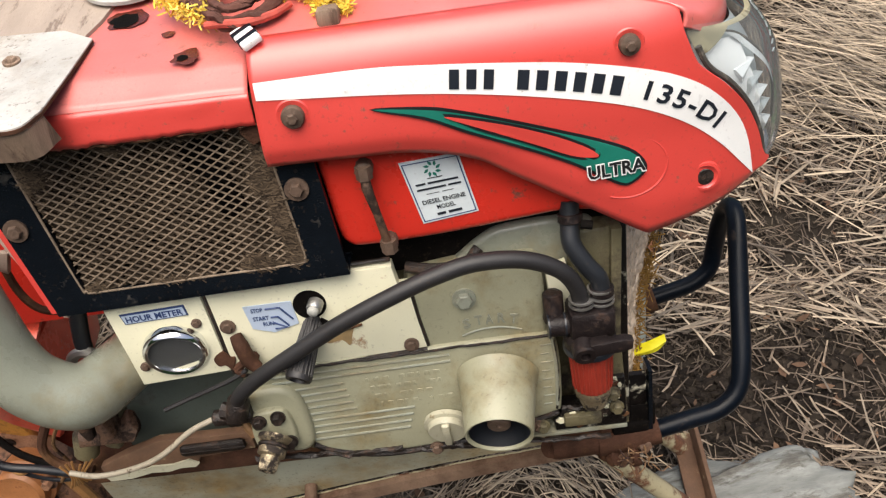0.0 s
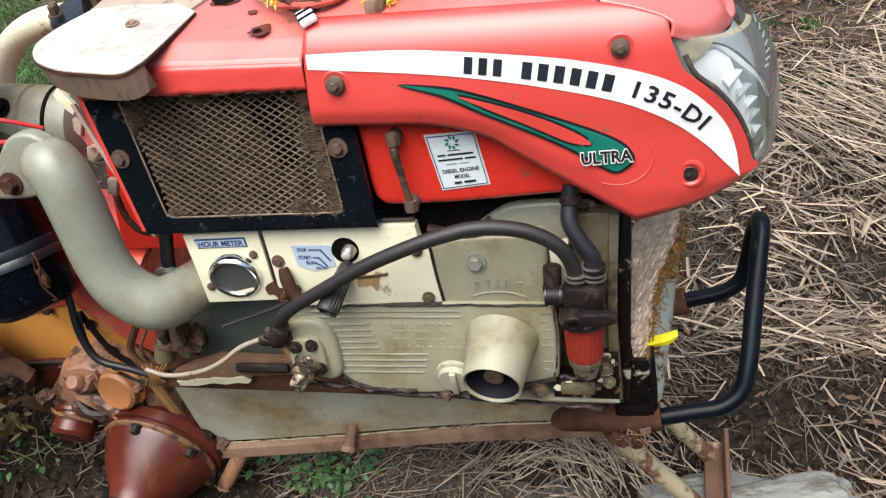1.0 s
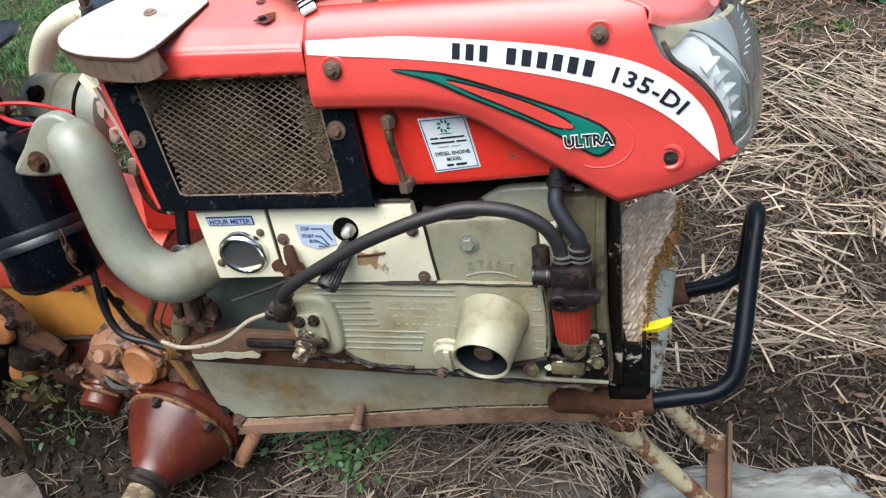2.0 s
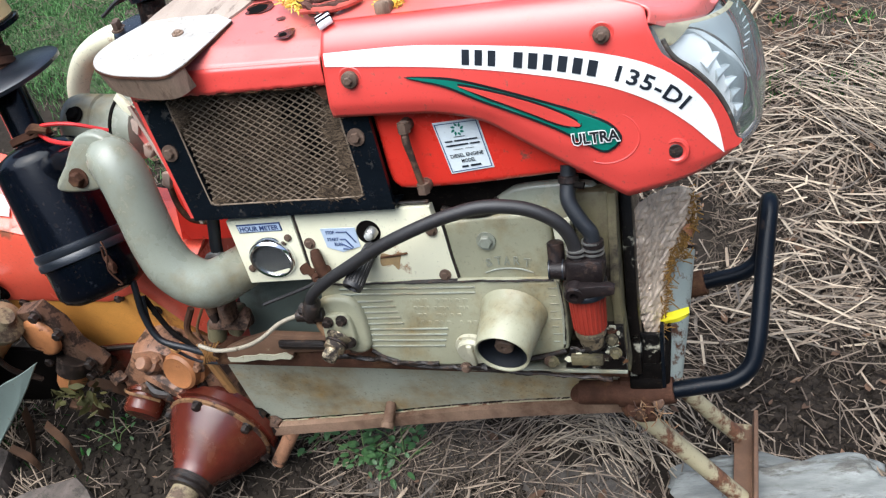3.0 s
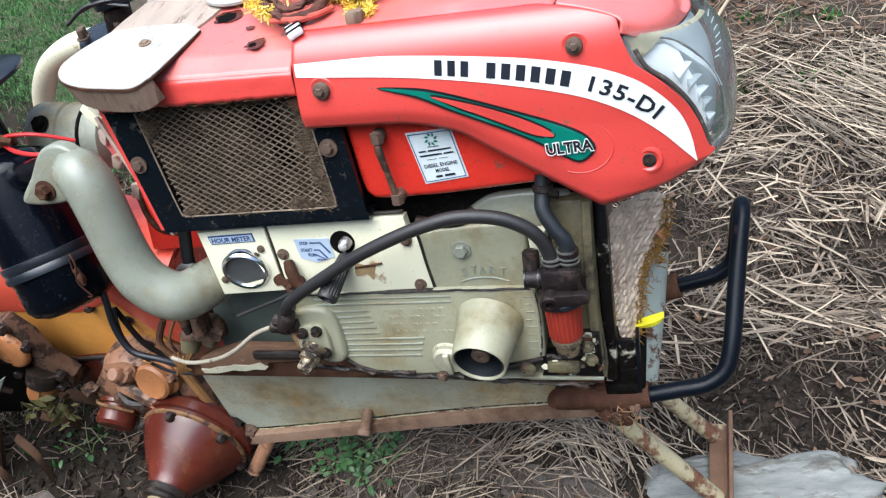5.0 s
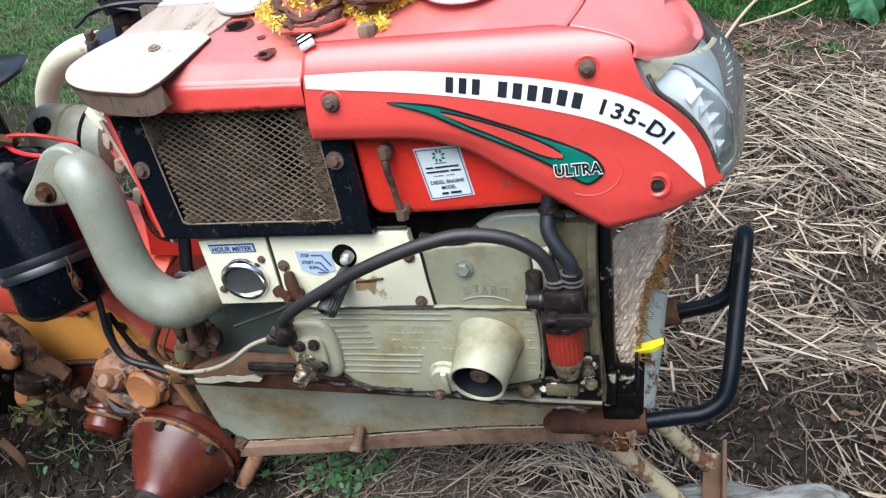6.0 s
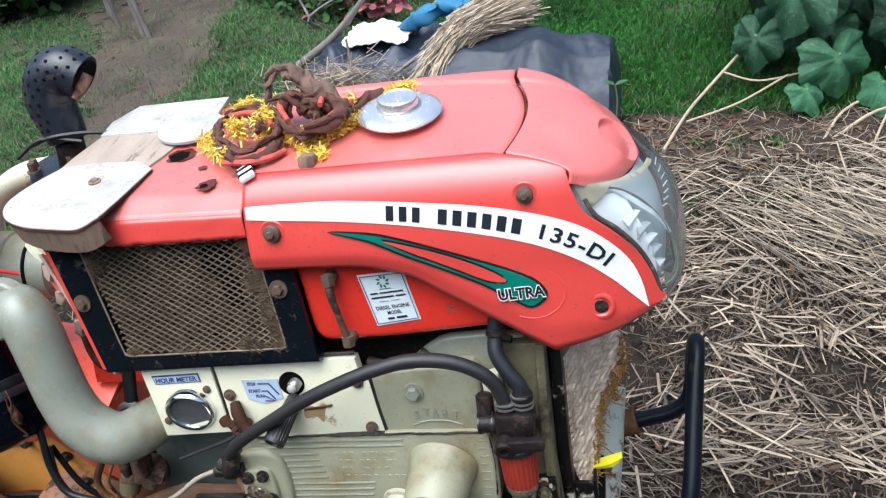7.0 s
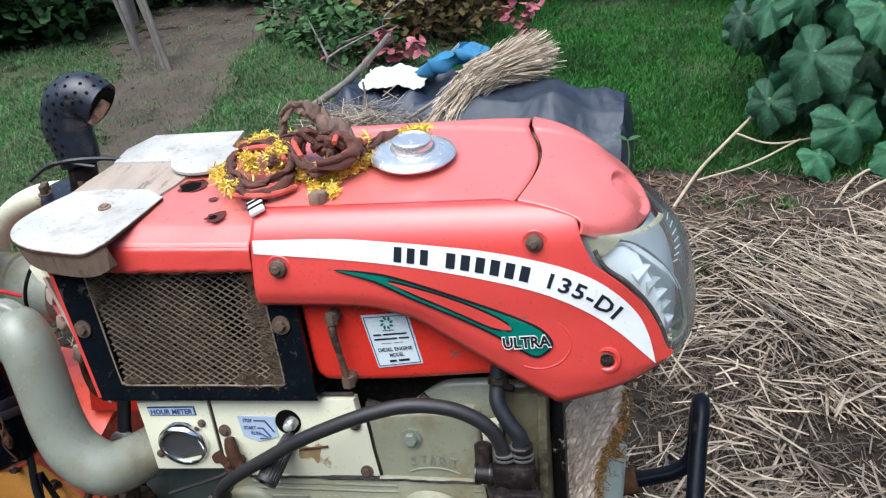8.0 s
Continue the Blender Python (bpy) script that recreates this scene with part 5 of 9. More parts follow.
head = part("filter_head", merged(lathe([(0.0285, -0.002), (0.0295, 0.002), (0.0295, -0.014), (0.026, -0.018), (0.024, -0.022)], FC, FA, 26),
                                  box(0.140, 0.190, -0.034, 0.01, 0.390, 0.424, 0.006), lathe([(0.0125, -0.008), (0.0135, 0.012), (0.012, 0.016), (0.012, 0.034)], (0.126, -0.016, 0.404), (1, 0, 0), 16),
                                  lathe([(0.012, 0), (0.013, 0.006), (0.0115, 0.010), (0.0115, 0.034), (0.009, 0.036)], (0.126, -0.008, 0.405), (0, 0.1, 1), 14),
                                  lathe([(0.014, 0), (0.015, 0.006), (0.012, 0.010), (0.012, 0.024)], (0.1555, -0.018, 0.412), (0, 0, 1), 14),
                                  lathe([(0.015, 0), (0.0155, 0.006), (0.0125, 0.010), (0.0125, 0.024)], (0.1775, -0.016, 0.412), (0, 0, 1), 14)), M_ALU, ff, "dark grimy filter head")
for q, d in (((0.1555, -0.018, 0.430), (0, 0, 1)), ((0.1555, -0.018, 0.4365), (0, 0, 1)), ((0.1775, -0.016, 0.430), (0, 0, 1)), ((0.1775, -0.016, 0.4365), (0, 0, 1)), ((0.1765, -0.016, 0.446), (0, 0, 1)), ((0.118, -0.016, 0.404), (1, 0, 0)), ((0.136, -0.016, 0.404), (1, 0, 0))):
    part("clamp_wire", lathe([(0.0128, -0.0012), (0.0143, -0.0010), (0.0143, 0.0010), (0.0128, 0.0012)], q, d, 22), M_DISC if d[0] else M_STEEL, head, "thin worn clamp wire")
part("head_rim", lathe([(0.0292, -0.004), (0.0306, -0.002), (0.0306, 0.003), (0.0292, 0.004)], FC, FA, 30), M_DISC, head, "worn grey rim")
tap = part("tap_hub", lathe([(0.0135, 0), (0.0135, 0.016), (0.0115, 0.018), (0.006, 0.018), (0.005, 0.010), (0, 0.010)], (0.152, -0.034, 0.386), (0, -1, -0.2), 20), M_ALU, ff, "tap hub")
part("tap_lever", plate([(0.158, 0.396), (0.196, 0.399), (0.2045, 0.396), (0.2035, 0.386), (0.196, 0.383), (0.158, 0.380)], -0.052, -0.040, 0.002), M_ALU, tap, "grey tap lever")
# front plate beside the filter
part("front_bracket", plate([(0.122, 0.455), (0.146, 0.462), (0.150, 0.380), (0.128, 0.372)], 0.010, 0.03, 0.002), M_CREAM, engine, "pale bracket")
part("end_cover", box(0.150, 0.205, 0.02, 0.22, 0.225, 0.500, 0.006), M_GRIMY, engine, "oily sage end cover")
part("edge_flange", plate([(0.196, 0.500), (0.208, 0.500), (0.204, 0.35), (0.212, 0.222), (0.196, 0.222), (0.192, 0.35)], 0.012, 0.05, 0.002), M_GRIMY, engine, "oily edge flange")
part("engine_foot", merged(box(-0.02, 0.205, 0.012, 0.05, 0.217, 0.226, 0.002), box(-0.03, 0.208, 0.004, 0.03, 0.222, 0.2275, 0.0015)), M_SAGE_CLEAN, engine, "pale oily foot strip")
part("foot_pad", box(0.130, 0.176, -0.004, 0.03, 0.240, 0.257, 0.003), M_GRIMY, engine, "oily foot pad")
part("oily_corner", plate([(0.178, 0.300), (0.206, 0.302), (0.208, 0.228), (0.120, 0.230), (0.128, 0.262), (0.176, 0.262)], 0.004, 0.03, 0.003), M_FLAKY, engine, "oily corner with pale flakes")
for x, z in ((0.190, 0.284), (0.194, 0.262), (0.104, 0.246)):
    part("bolt", bolt((x, 0.0, z), (0, -1, 0), 0.0068, 0.008, 0.009), M_GRIMY, engine, "oily pale bolt")
fl = random.Random(21)
for _ in range(26):
    x, z = (fl.uniform(0.124, 0.205), fl.uniform(0.232, 0.258)) if fl.random() < 0.55 else (fl.uniform(0.180, 0.206), fl.uniform(0.235, 0.300))
    w = fl.uniform(0.002, 0.008)
    ring = [(x + w * fl.uniform(0.5, 1.2) * math.cos(a), z + w * fl.uniform(0.4, 1.1) * math.sin(a)) for a in (0, 1.0, 2.1, 3.2, 4.2, 5.3)]
    part("paint_flake", plate(ring, 0.0015, 0.0045), fl.choice((M_CREAM, M_OILCAP, M_RUST, M_GREASE)), engine, "curled flake of old paint")
# Reaches above the bracket as a dark fill for the shadow gap.
part("dark_side", box(0.207, 0.224, 0.06, 0.20, 0.18, 0.505, 0.004), M_FLAKY, engine, "oily black flaking bracket, raised to fill the shadow gap")

# ---- intake pipe ----
intake = part("intake_pipe", tube([(-0.520, 0.0, 0.590), (-0.505, -0.018, 0.600), (-0.489, -0.025, 0.575), (-0.479, -0.028, 0.520), (-0.470, -0.028, 0.460), (-0.452, -0.026, 0.418), (-0.415, -0.014, 0.388),
                                   (-0.382, 0.030, 0.389), (-0.352, 0.064, 0.402), (-0.325, 0.095, 0.412)], [0.030, 0.036, 0.037, 0.036, 0.036, 0.037, 0.038, 0.036, 0.034, 0.034], 28, 6), M_SAGE_CLEAN, tiller, "thick curved sage intake pipe")
part("pipe_flange", plate([(q.x, q.y) for q in spline([(-0.586, 0.598, 0), (-0.552, 0.638, 0), (-0.515, 0.643, 0), (-0.488, 0.615, 0), (-0.510, 0.570, 0), (-0.545, 0.556, 0), (-0.600, 0.555, 0), (-0.614, 0.566, 0)], 5, True)], -0.026, -0.006, 0.006, 3), M_SAGE_CLEAN, intake, "sage pipe flange")
part("flange_bolt", bolt((-0.566, -0.026, 0.578), (0, -1, 0), 0.011, 0.012, 0.016), M_RUST, intake, "large rusty bolt")
# ---- air cleaner ----
cleaner = new("air_cleaner")
cleaner.parent = tiller
tagged(cleaner, "black oil-bath air cleaner with clamp and rain disc")
AX = Vector((-0.293, 0.175, 1)).normalized()
AC = Vector((-0.694, 0.08, 0.345))
part("canister", lathe([(0.0, -0.024), (0.052, -0.024), (0.070, -0.014), (0.077, -0.002), (0.078, 0.062), (0.080, 0.064), (0.080, 0.222), (0.078, 0.232), (0.066, 0.246), (0.040, 0.258), (0.0, 0.258)], AC, AX, 56), M_CANISTER, cleaner, "glossy black canister")
part("clamp_ring", lathe([(0.079, 0.050), (0.0835, 0.052), (0.0845, 0.060), (0.0815, 0.066), (0.0845, 0.072), (0.0835, 0.081), (0.079, 0.083)], AC, AX, 64), M_DISC, cleaner, "black clamp ring")
for a in (3.35, 5.75):
    q = AC + AX * 0.066 + Vector((math.cos(a), math.sin(a), 0)) * 0.087
    part("wire_clip", tube([q + Vector((0, 0, 0.030)), q + Vector((0.010, -0.008, 0.012)), q + Vector((0.002, -0.008, -0.02)), q + Vector((0.014, -0.002, -0.050)), q + Vector((-0.006, -0.002, -0.040)), q + Vector((-0.004, 0, 0.02))], 0.0015, 8), M_RUST, cleaner, "rusty wire clip")
    part("clip_hinge", rough(tube([q + Vector((0.004, -0.004, 0.004)), q + Vector((0.008, -0.004, -0.012)), q + Vector((0.010, -0.004, -0.026))], [0.003, 0.007, 0.004], 8, 4), 0.003, 120, 2.0), M_RUST, cleaner, "rusty clip hinge")
part("outlet", tube([AC + AX * 0.215, (-0.66, 0.052, 0.575), (-0.565, 0.010, 0.597)], [0.022, 0.022, 0.024], 20, 4), M_CANISTER, cleaner, "black outlet stub")
part("neck", lathe([(0.0290, 0.252), (0.0290, 0.380), (0.0290, 0.382)], AC, AX, 30), M_CANISTER, cleaner, "black neck")
part("neck_clamp", merged(lathe([(0.0295, 0.262), (0.0345, 0.264), (0.0345, 0.275), (0.0295, 0.277)], AC, AX, 30), tube([AC + AX * 0.279 + Vector((0.030, -0.012, 0)), AC + AX * 0.281 + Vector((0.046, -0.022, 0))], 0.006, 8, 2)), M_RUST, cleaner, "rusty neck band")
DX = Vector((-0.16, -0.22, 1)).normalized()
part("rain_disc", lathe([(0.0, 0.012), (0.030, 0.010), (0.096, -0.003), (0.1015, -0.001), (0.102, 0.005), (0.097, 0.009), (0.060, 0.016), (0.030, 0.020), (0.0, 0.020)], AC + AX * 0.372, DX, 56), M_DISC, cleaner, "scuffed dark rain disc")
part("upper_neck", lathe([(0.026, 0.376), (0.028, 0.388), (0.033, 0.391), (0.033, 0.402), (0.031, 0.404), (0.033, 0.407), (0.033, 0.420), (0.027, 0.424), (0.027, 0.452)], AC, AX, 26), M_RUST, cleaner, "rusty brown neck clamp")
part("jar_base", lathe([(0.055, -0.006), (0.068, -0.002), (0.0685, 0.006), (0.058, 0.010)], AC + AX * 0.452, DX, 40), M_CANISTER, cleaner, "dark jar base")
part("pre_cleaner_jar", lathe([(0.060, 0.007), (0.064, 0.012), (0.064, 0.066), (0.055, 0.074), (0.0, 0.078)], AC + AX * 0.452, DX, 40), M_JAR, cleaner, "yellowed plastic pre-cleaner jar")

# ---- chassis ----
chassis = new("chassis")
chassis.parent = tiller
tagged(chassis, "sage painted frame with rusty edges")


def strip(rows, t=0.008, away=(0, 1, 0)):
    """A bent plate through matching rows of corners, with thickness."""
    lines = [spline(r, 4) for r in rows]
    bm = bmesh.new()
    g = [[bm.verts.new(q) for q in ln] for ln in lines]
    for r0, r1 in zip(g, g[1:]):
        for j in range(len(r0) - 1):
            bm.faces.new((r0[j], r0[j + 1], r1[j + 1], r1[j]))
    e = bmesh.ops.extrude_face_region(bm, geom=bm.faces[:])
    bmesh.ops.translate(bm, vec=Vector(away) * t, verts=[q for q in e["geom"] if isinstance(q, bmesh.types.BMVert)])
    return bm


part("engine_bearer", plate([(-0.50, 0.212), (-0.25, 0.216), (-0.195, 0.197), (0.0, 0.193), (0.204, 0.190), (0.203, 0.177), (-0.19, 0.184), (-0.50, 0.187)], 0.056, 0.11, 0.004), M_RUST, chassis, "rusty engine bearer")
part("inner_panel", plate([(-0.445, 0.200), (-0.445, 0.300), (-0.405, 0.362), (-0.265, 0.362), (-0.265, 0.200)], 0.096, 0.102, 0.002), M_INNER, chassis, "inner green panel, darkened for its shade")
part("bearer_web", plate([(-0.466, 0.228), (-0.430, 0.244), (-0.381, 0.260), (-0.262, 0.256), (-0.262, 0.229), (-0.336, 0.224), (-0.342, 0.211), (-0.463, 0.206)], 0.042, 0.055, 0.002), M_RUSTPAINT, chassis, "brown rusty bearer web with pale paint left")
part("peeling_paint", plate([(-0.462, 0.214), (-0.448, 0.213), (-0.430, 0.218), (-0.408, 0.219), (-0.400, 0.222), (-0.372, 0.221), (-0.350, 0.226), (-0.338, 0.218), (-0.344, 0.213), (-0.362, 0.214), (-0.380, 0.210), (-0.402, 0.212), (-0.430, 0.206), (-0.458, 0.206)], 0.0385, 0.0415), M_OILCAP, chassis, "peeling cream paint")
part("dark_slot", merged(box(-0.355, -0.270, 0.030, 0.041, 0.2365, 0.2535, 0.006), box(-0.352, -0.270, 0.0285, 0.031, 0.2440, 0.2465, 0.001)), M_GREASE, chassis, "oily black bolt slot")
part("side_plate", strip([[(-0.535, 0.120, 0.170), (-0.34, 0.122, 0.166), (0.0, 0.124, 0.158), (0.20, 0.128, 0.150)],
                          [(-0.548, 0.203, -0.053), (-0.34, 0.186, -0.015), (-0.043, 0.161, 0.046), (0.20, 0.145, 0.081)]]), M_FRAME, chassis, "sage side plate stained with rust")
part("lower_flange", strip([[(-0.552, 0.203, -0.058), (-0.34, 0.186, -0.019), (-0.043, 0.160, 0.042), (0.20, 0.1445, 0.0775)],
                            [(-0.548, 0.188, -0.062), (-0.34, 0.172, -0.022), (-0.043, 0.147, 0.040), (0.20, 0.132, 0.076)],
                            [(-0.545, 0.190, -0.080), (-0.34, 0.174, -0.040), (-0.043, 0.149, 0.022), (0.20, 0.134, 0.058)]], 0.006, (0, 0.3, -1)), M_FLANGE, chassis, "rusty lower flange")
part("flange_edge", rough(tube([(-0.552, 0.201, -0.057), (-0.34, 0.184, -0.018), (-0.043, 0.158, 0.043), (0.19, 0.143, 0.078)], 0.0013, 7, 20), 0.0016, 60, 4.0), M_STANDLEG, chassis, "pale chipped paint along the flange")
part("lug", merged(lathe([(0.017, 0), (0.017, 0.012), (0.010, 0.015), (0.010, 0.058), (0.0125, 0.060), (0.0125, 0.070), (0, 0.071)], (-0.243, 0.190, 0.040), (-0.10, -0.80, -0.75), 12),
                   box(-0.262, -0.226, 0.175, 0.20, 0.022, 0.055, 0.005)), M_FLANGE, chassis, "rusty stud")
part("bar_socket", tube([(0.122, 0.088, 0.125), (0.128, 0.088, 0.125), (0.186, 0.086, 0.129)], [0.0165, 0.0195, 0.0195], 18, 3), M_RUST, chassis, "rusty bumper socket")
part("socket_sleeve", merged(tube([(0.184, 0.086, 0.128), (0.222, 0.085, 0.130), (0.268, 0.084, 0.137)], [0.0225, 0.0220, 0.0205], 18, 3), box(0.186, 0.204, 0.075, 0.115, 0.095, 0.158, 0.005)), M_RUST, chassis, "rusty socket sleeve")
for k, (q, r) in enumerate((((0.200, 0.064, 0.112), 0.010), ((0.214, 0.066, 0.106), 0.012), ((0.228, 0.066, 0.116), 0.011), ((0.244, 0.068, 0.126), 0.010), ((0.232, 0.064, 0.100), 0.008))):
    part("mud_clump", rough(lathe([(0.0, -r), (r * 0.7, -r * 0.7), (r, 0.0), (r * 0.7, r * 0.7), (0.0, r)], q, (0.2, -1, 0.3), 14), r * 0.8, 70, k * 3.1), M_LINK if k % 2 else M_RUST, chassis, "lump of mud on the socket")
rr = random.Random(4)
for _ in range(16):
    a = Vector((rr.uniform(0.195, 0.258), 0.056, rr.uniform(0.098, 0.138)))
    b = a + Vector((rr.gauss(0.004, 0.016), rr.gauss(-0.003, 0.004), rr.gauss(-0.012, 0.014)))
    part("root", tube([a, a.lerp(b, 0.5) + Vector((rr.gauss(0, 0.006), -0.004, rr.gauss(0, 0.006))), b], 0.0009, 5, 4), M_HUBRING, chassis, "dry root caught on the socket")
part("pivot_bolt", lathe([(0.020, 0), (0.020, 0.012), (0.016, 0.016), (0, 0.017)], (0.213, 0.150, 0.048), (-0.1, -1, -0.2), 14), M_RUST, chassis, "rusty pivot bolt")
part("front_post", tube([(0.272, 0.296, 0.272), (0.262, 0.252, 0.180), (0.250, 0.212, 0.075)], [0.0310, 0.0305, 0.028], 18), M_GREYPOST, chassis, "grey round front post")
part("far_rail", strip([[(-0.47, 0.30, 0.20), (0.27, 0.30, 0.17)], [(-0.5, 0.36, 0.0), (0.27, 0.34, 0.08)]]), M_FRAME, chassis, "sage far side plate")
part("cross_plate", box(0.216, 0.262, 0.075, 0.30, 0.145, 0.190, 0.004), M_DARK, chassis, "dark cross plate")
part("corner_plate", plate([(0.204, 0.242), (0.250, 0.240), (0.251, 0.166), (0.204, 0.165)], 0.078, 0.086, 0.002), M_FLAKY, chassis, "bracket with flaking black and cream paint")
part("corner_box", box(0.203, 0.253, 0.070, 0.12, 0.146, 0.164, 0.003), M_DARK, chassis, "open black bracket end")
part("corner_rail", plate([(0.251, 0.250), (0.256, 0.250), (0.257, 0.150), (0.251, 0.150)], 0.070, 0.10, 0.001), M_BLACK, chassis, "black bracket edge")
# ---- bumper ----
bumper = part("bumper", tube([(0.258, 0.084, 0.134), (0.31, 0.086, 0.145), (0.35, 0.090, 0.152), (0.378, 0.099, 0.172), (0.389, 0.117, 0.208), (0.398, 0.160, 0.275), (0.407, 0.205, 0.345),
                              (0.411, 0.226, 0.368), (0.413, 0.246, 0.374), (0.413, 0.268, 0.362), (0.411, 0.288, 0.325), (0.409, 0.300, 0.280), (0.401, 0.297, 0.245),
                              (0.377, 0.295, 0.224), (0.34, 0.297, 0.211), (0.296, 0.299, 0.199)], 0.0130, 18, 5), M_BLACKPIPE, tiller, "black painted tube bumper hoop")
part("bumper_socket", tube([(0.285, 0.299, 0.196), (0.318, 0.298, 0.205)], 0.022, 14, 2), M_RUST, bumper, "rusty far socket")
# ---- stand ----
stand = new("front_stand")
stand.parent = tiller
tagged(stand, "rusty cream tube stand under the frame")


def low(bm):
    """From level ground coordinates into the machine's own."""
    return moved(bm, STAND.inverted())


part("near_leg", low(tube([(0.200, 0.662, 0.270), (0.374, 0.660, 0.062)], 0.0155, 14, 8)), M_STANDLEG, stand, "cream tube leg with rust patches")
part("far_leg", low(tube([(0.262, 0.780, 0.200), (0.366, 0.790, 0.066)], 0.0145, 14, 8)), M_STANDLEG, stand, "cream tube leg with rust patches")
part("foot_bar", low(merged(box(0.360, 0.400, 0.60, 0.825, 0.050, 0.058, 0.002), box(0.392, 0.400, 0.60, 0.835, 0.050, 0.092, 0.002))), M_RUSTPAINT, stand, "rusty angle iron foot")
# ---- torn sheet and petal on the post ----
foil_line = [(0.26, 0.437), (0.299, 0.401), (0.307, 0.344), (0.286, 0.339), (0.292, 0.290), (0.266, 0.308), (0.262, 0.242), (0.250, 0.196), (0.240, 0.192), (0.231, 0.215), (0.224, 0.269), (0.217, 0.335), (0.214, 0.382), (0.213, 0.428), (0.231, 0.442)]
bm = bmesh.new()
ring = spline([(x, z, 0) for x, z in foil_line], 4, True)
f = bm.faces.new([bm.verts.new((q.x, 0.2, q.y)) for q in ring])
bmesh.ops.triangulate(bm, faces=[f])
for k in range(6):
    bmesh.ops.subdivide_edges(bm, edges=[e for e in bm.edges if e.calc_length() > 0.0032], cuts=1)
    bmesh.ops.triangulate(bm, faces=[f for f in bm.faces if len(f.verts) > 4])
for v in bm.verts:
    x, z = v.co.x, v.co.z
    scale = abs(math.sin(x * 210 + 1.6 * math.sin(z * 240))) + 0.8 * abs(noise.noise((x * 190, z * 110, 4.0)))
    v.co.y = -0.35 + 2.0 * x + 0.010 * noise.noise((x * 22, z * 12, 0.3)) + 0.003 * noise.noise((x * 70, z * 50, 2.0)) - 0.0060 * scale
sheet = part("torn_sheet", bm, M_FOIL, chassis, "crumpled silvery brown torn sheet", 60)
thick(sheet, 0.0015)
part("torn_edge", rough(tube([(0.2130 + 0.0005 * k, -0.353 + 2 * (0.2130 + 0.0005 * k), 0.425 - 0.045 * k) if k < 3 else (0.2150 + 0.005 * (k - 3), -0.353 + 2 * (0.2150 + 0.005 * (k - 3)), 0.335 - 0.047 * (k - 2)) for k in range(6)], 0.0014, 7, 8), 0.003, 90, 2.0), M_DIRTYWHITE, sheet, "pale torn edge")
part("leaf_scrap", rough(strip([[(0.287, 0.205, 0.352), (0.291, 0.212, 0.340), (0.296, 0.222, 0.328)], [(0.298, 0.226, 0.350), (0.301, 0.232, 0.338), (0.299, 0.228, 0.328)]], 0.0012), 0.004, 60, 5.0), M_SCRAP, sheet, "dry orange leaf scrap")
fr = random.Random(8)
fringe = []
for ln in (spline([(0.300, 0.400, 0), (0.303, 0.350, 0), (0.290, 0.338, 0), (0.290, 0.295, 0)], 14), spline([(0.286, 0.335, 0), (0.268, 0.310, 0), (0.262, 0.250, 0), (0.250, 0.200, 0)], 20)):
    for q in ln:
        for _ in range(2):
            x, z = q.x + fr.gauss(-0.004, 0.0025), q.y + fr.gauss(0, 0.003)
            c = Vector((x, -0.358 + 2 * x, z))
            fringe.append(tube([c, c + Vector((fr.gauss(0.002, 0.005), -0.004, fr.gauss(0, 0.005))), c + Vector((fr.gauss(0.004, 0.007), fr.gauss(-0.004, 0.003), fr.gauss(-0.002, 0.007)))], fr.uniform(0.0005, 0.0011), 5, 2))
tagged(part("moss_edge", merged(*fringe), M_MOSS, sheet, "dry mossy fringe"), kind="stuff")

# ---- gearbox and rear parts, in level ground coordinates ----
gear = new("gearbox")
gear.parent = tiller
tagged(gear, "orange and red gearbox castings caked with mud")


def wplate(outline, y0, y1, bev=0.0):
    return low(plate(outline, y0, y1, bev))


part("belt_cover", wplate([(-1.50, 0.63), (-1.074, 0.560), (-0.947, 0.538), (-0.80, 0.52), (-0.60, 0.50), (-0.60, 0.42), (-0.618, 0.33), (-0.640, 0.288), (-0.70, 0.330), (-0.762, 0.405), (-0.85, 0.365), (-1.14, 0.338), (-1.55, 0.33)], 0.708, 0.90, 0.014), M_BELT, gear, "glossy red belt cover")
part("cover_top", low(strip([[(-1.50, 0.712, 0.628), (-1.074, 0.712, 0.560), (-0.947, 0.712, 0.538), (-0.80, 0.712, 0.52), (-0.60, 0.712, 0.50)], [(-1.50, 0.78, 0.662), (-1.074, 0.78, 0.594), (-0.947, 0.78, 0.571), (-0.80, 0.78, 0.55), (-0.60, 0.78, 0.52)],
                            [(-1.50, 0.88, 0.70), (-1.15, 0.88, 0.618), (-1.0, 0.88, 0.57), (-0.82, 0.88, 0.54), (-0.60, 0.88, 0.51)]], 0.006, (0, 0, -1))), M_BELT, gear, "faded red sloping cover top")
part("cover_patch", low(strip([[(-1.115, 0.738, 0.584), (-1.06, 0.732, 0.572), (-1.00, 0.735, 0.564)], [(-1.12, 0.770, 0.600), (-1.06, 0.775, 0.594), (-1.01, 0.765, 0.582)]], 0.002, (0, 0, 1))), M_WHITE, gear, "torn white label")
for x, z in ((-1.25, 0.372), (-1.12, 0.372)):
    part("cover_bolt", bolt(STAND.inverted() @ Vector((x, 0.709, z)), (0, -1, -0.2), 0.014, 0.012, 0.020), M_DARK, gear, "dark cover bolt")
part("gear_case", wplate([(-1.150, 0.350), (-0.766, 0.410), (-0.70, 0.335), (-0.672, 0.255), (-0.72, 0.15), (-0.80, 0.145), (-0.90, 0.125), (-0.99, 0.145), (-1.10, 0.25)], 0.716, 0.88, 0.012), M_ORANGE, gear, "orange oil-stained gear case")
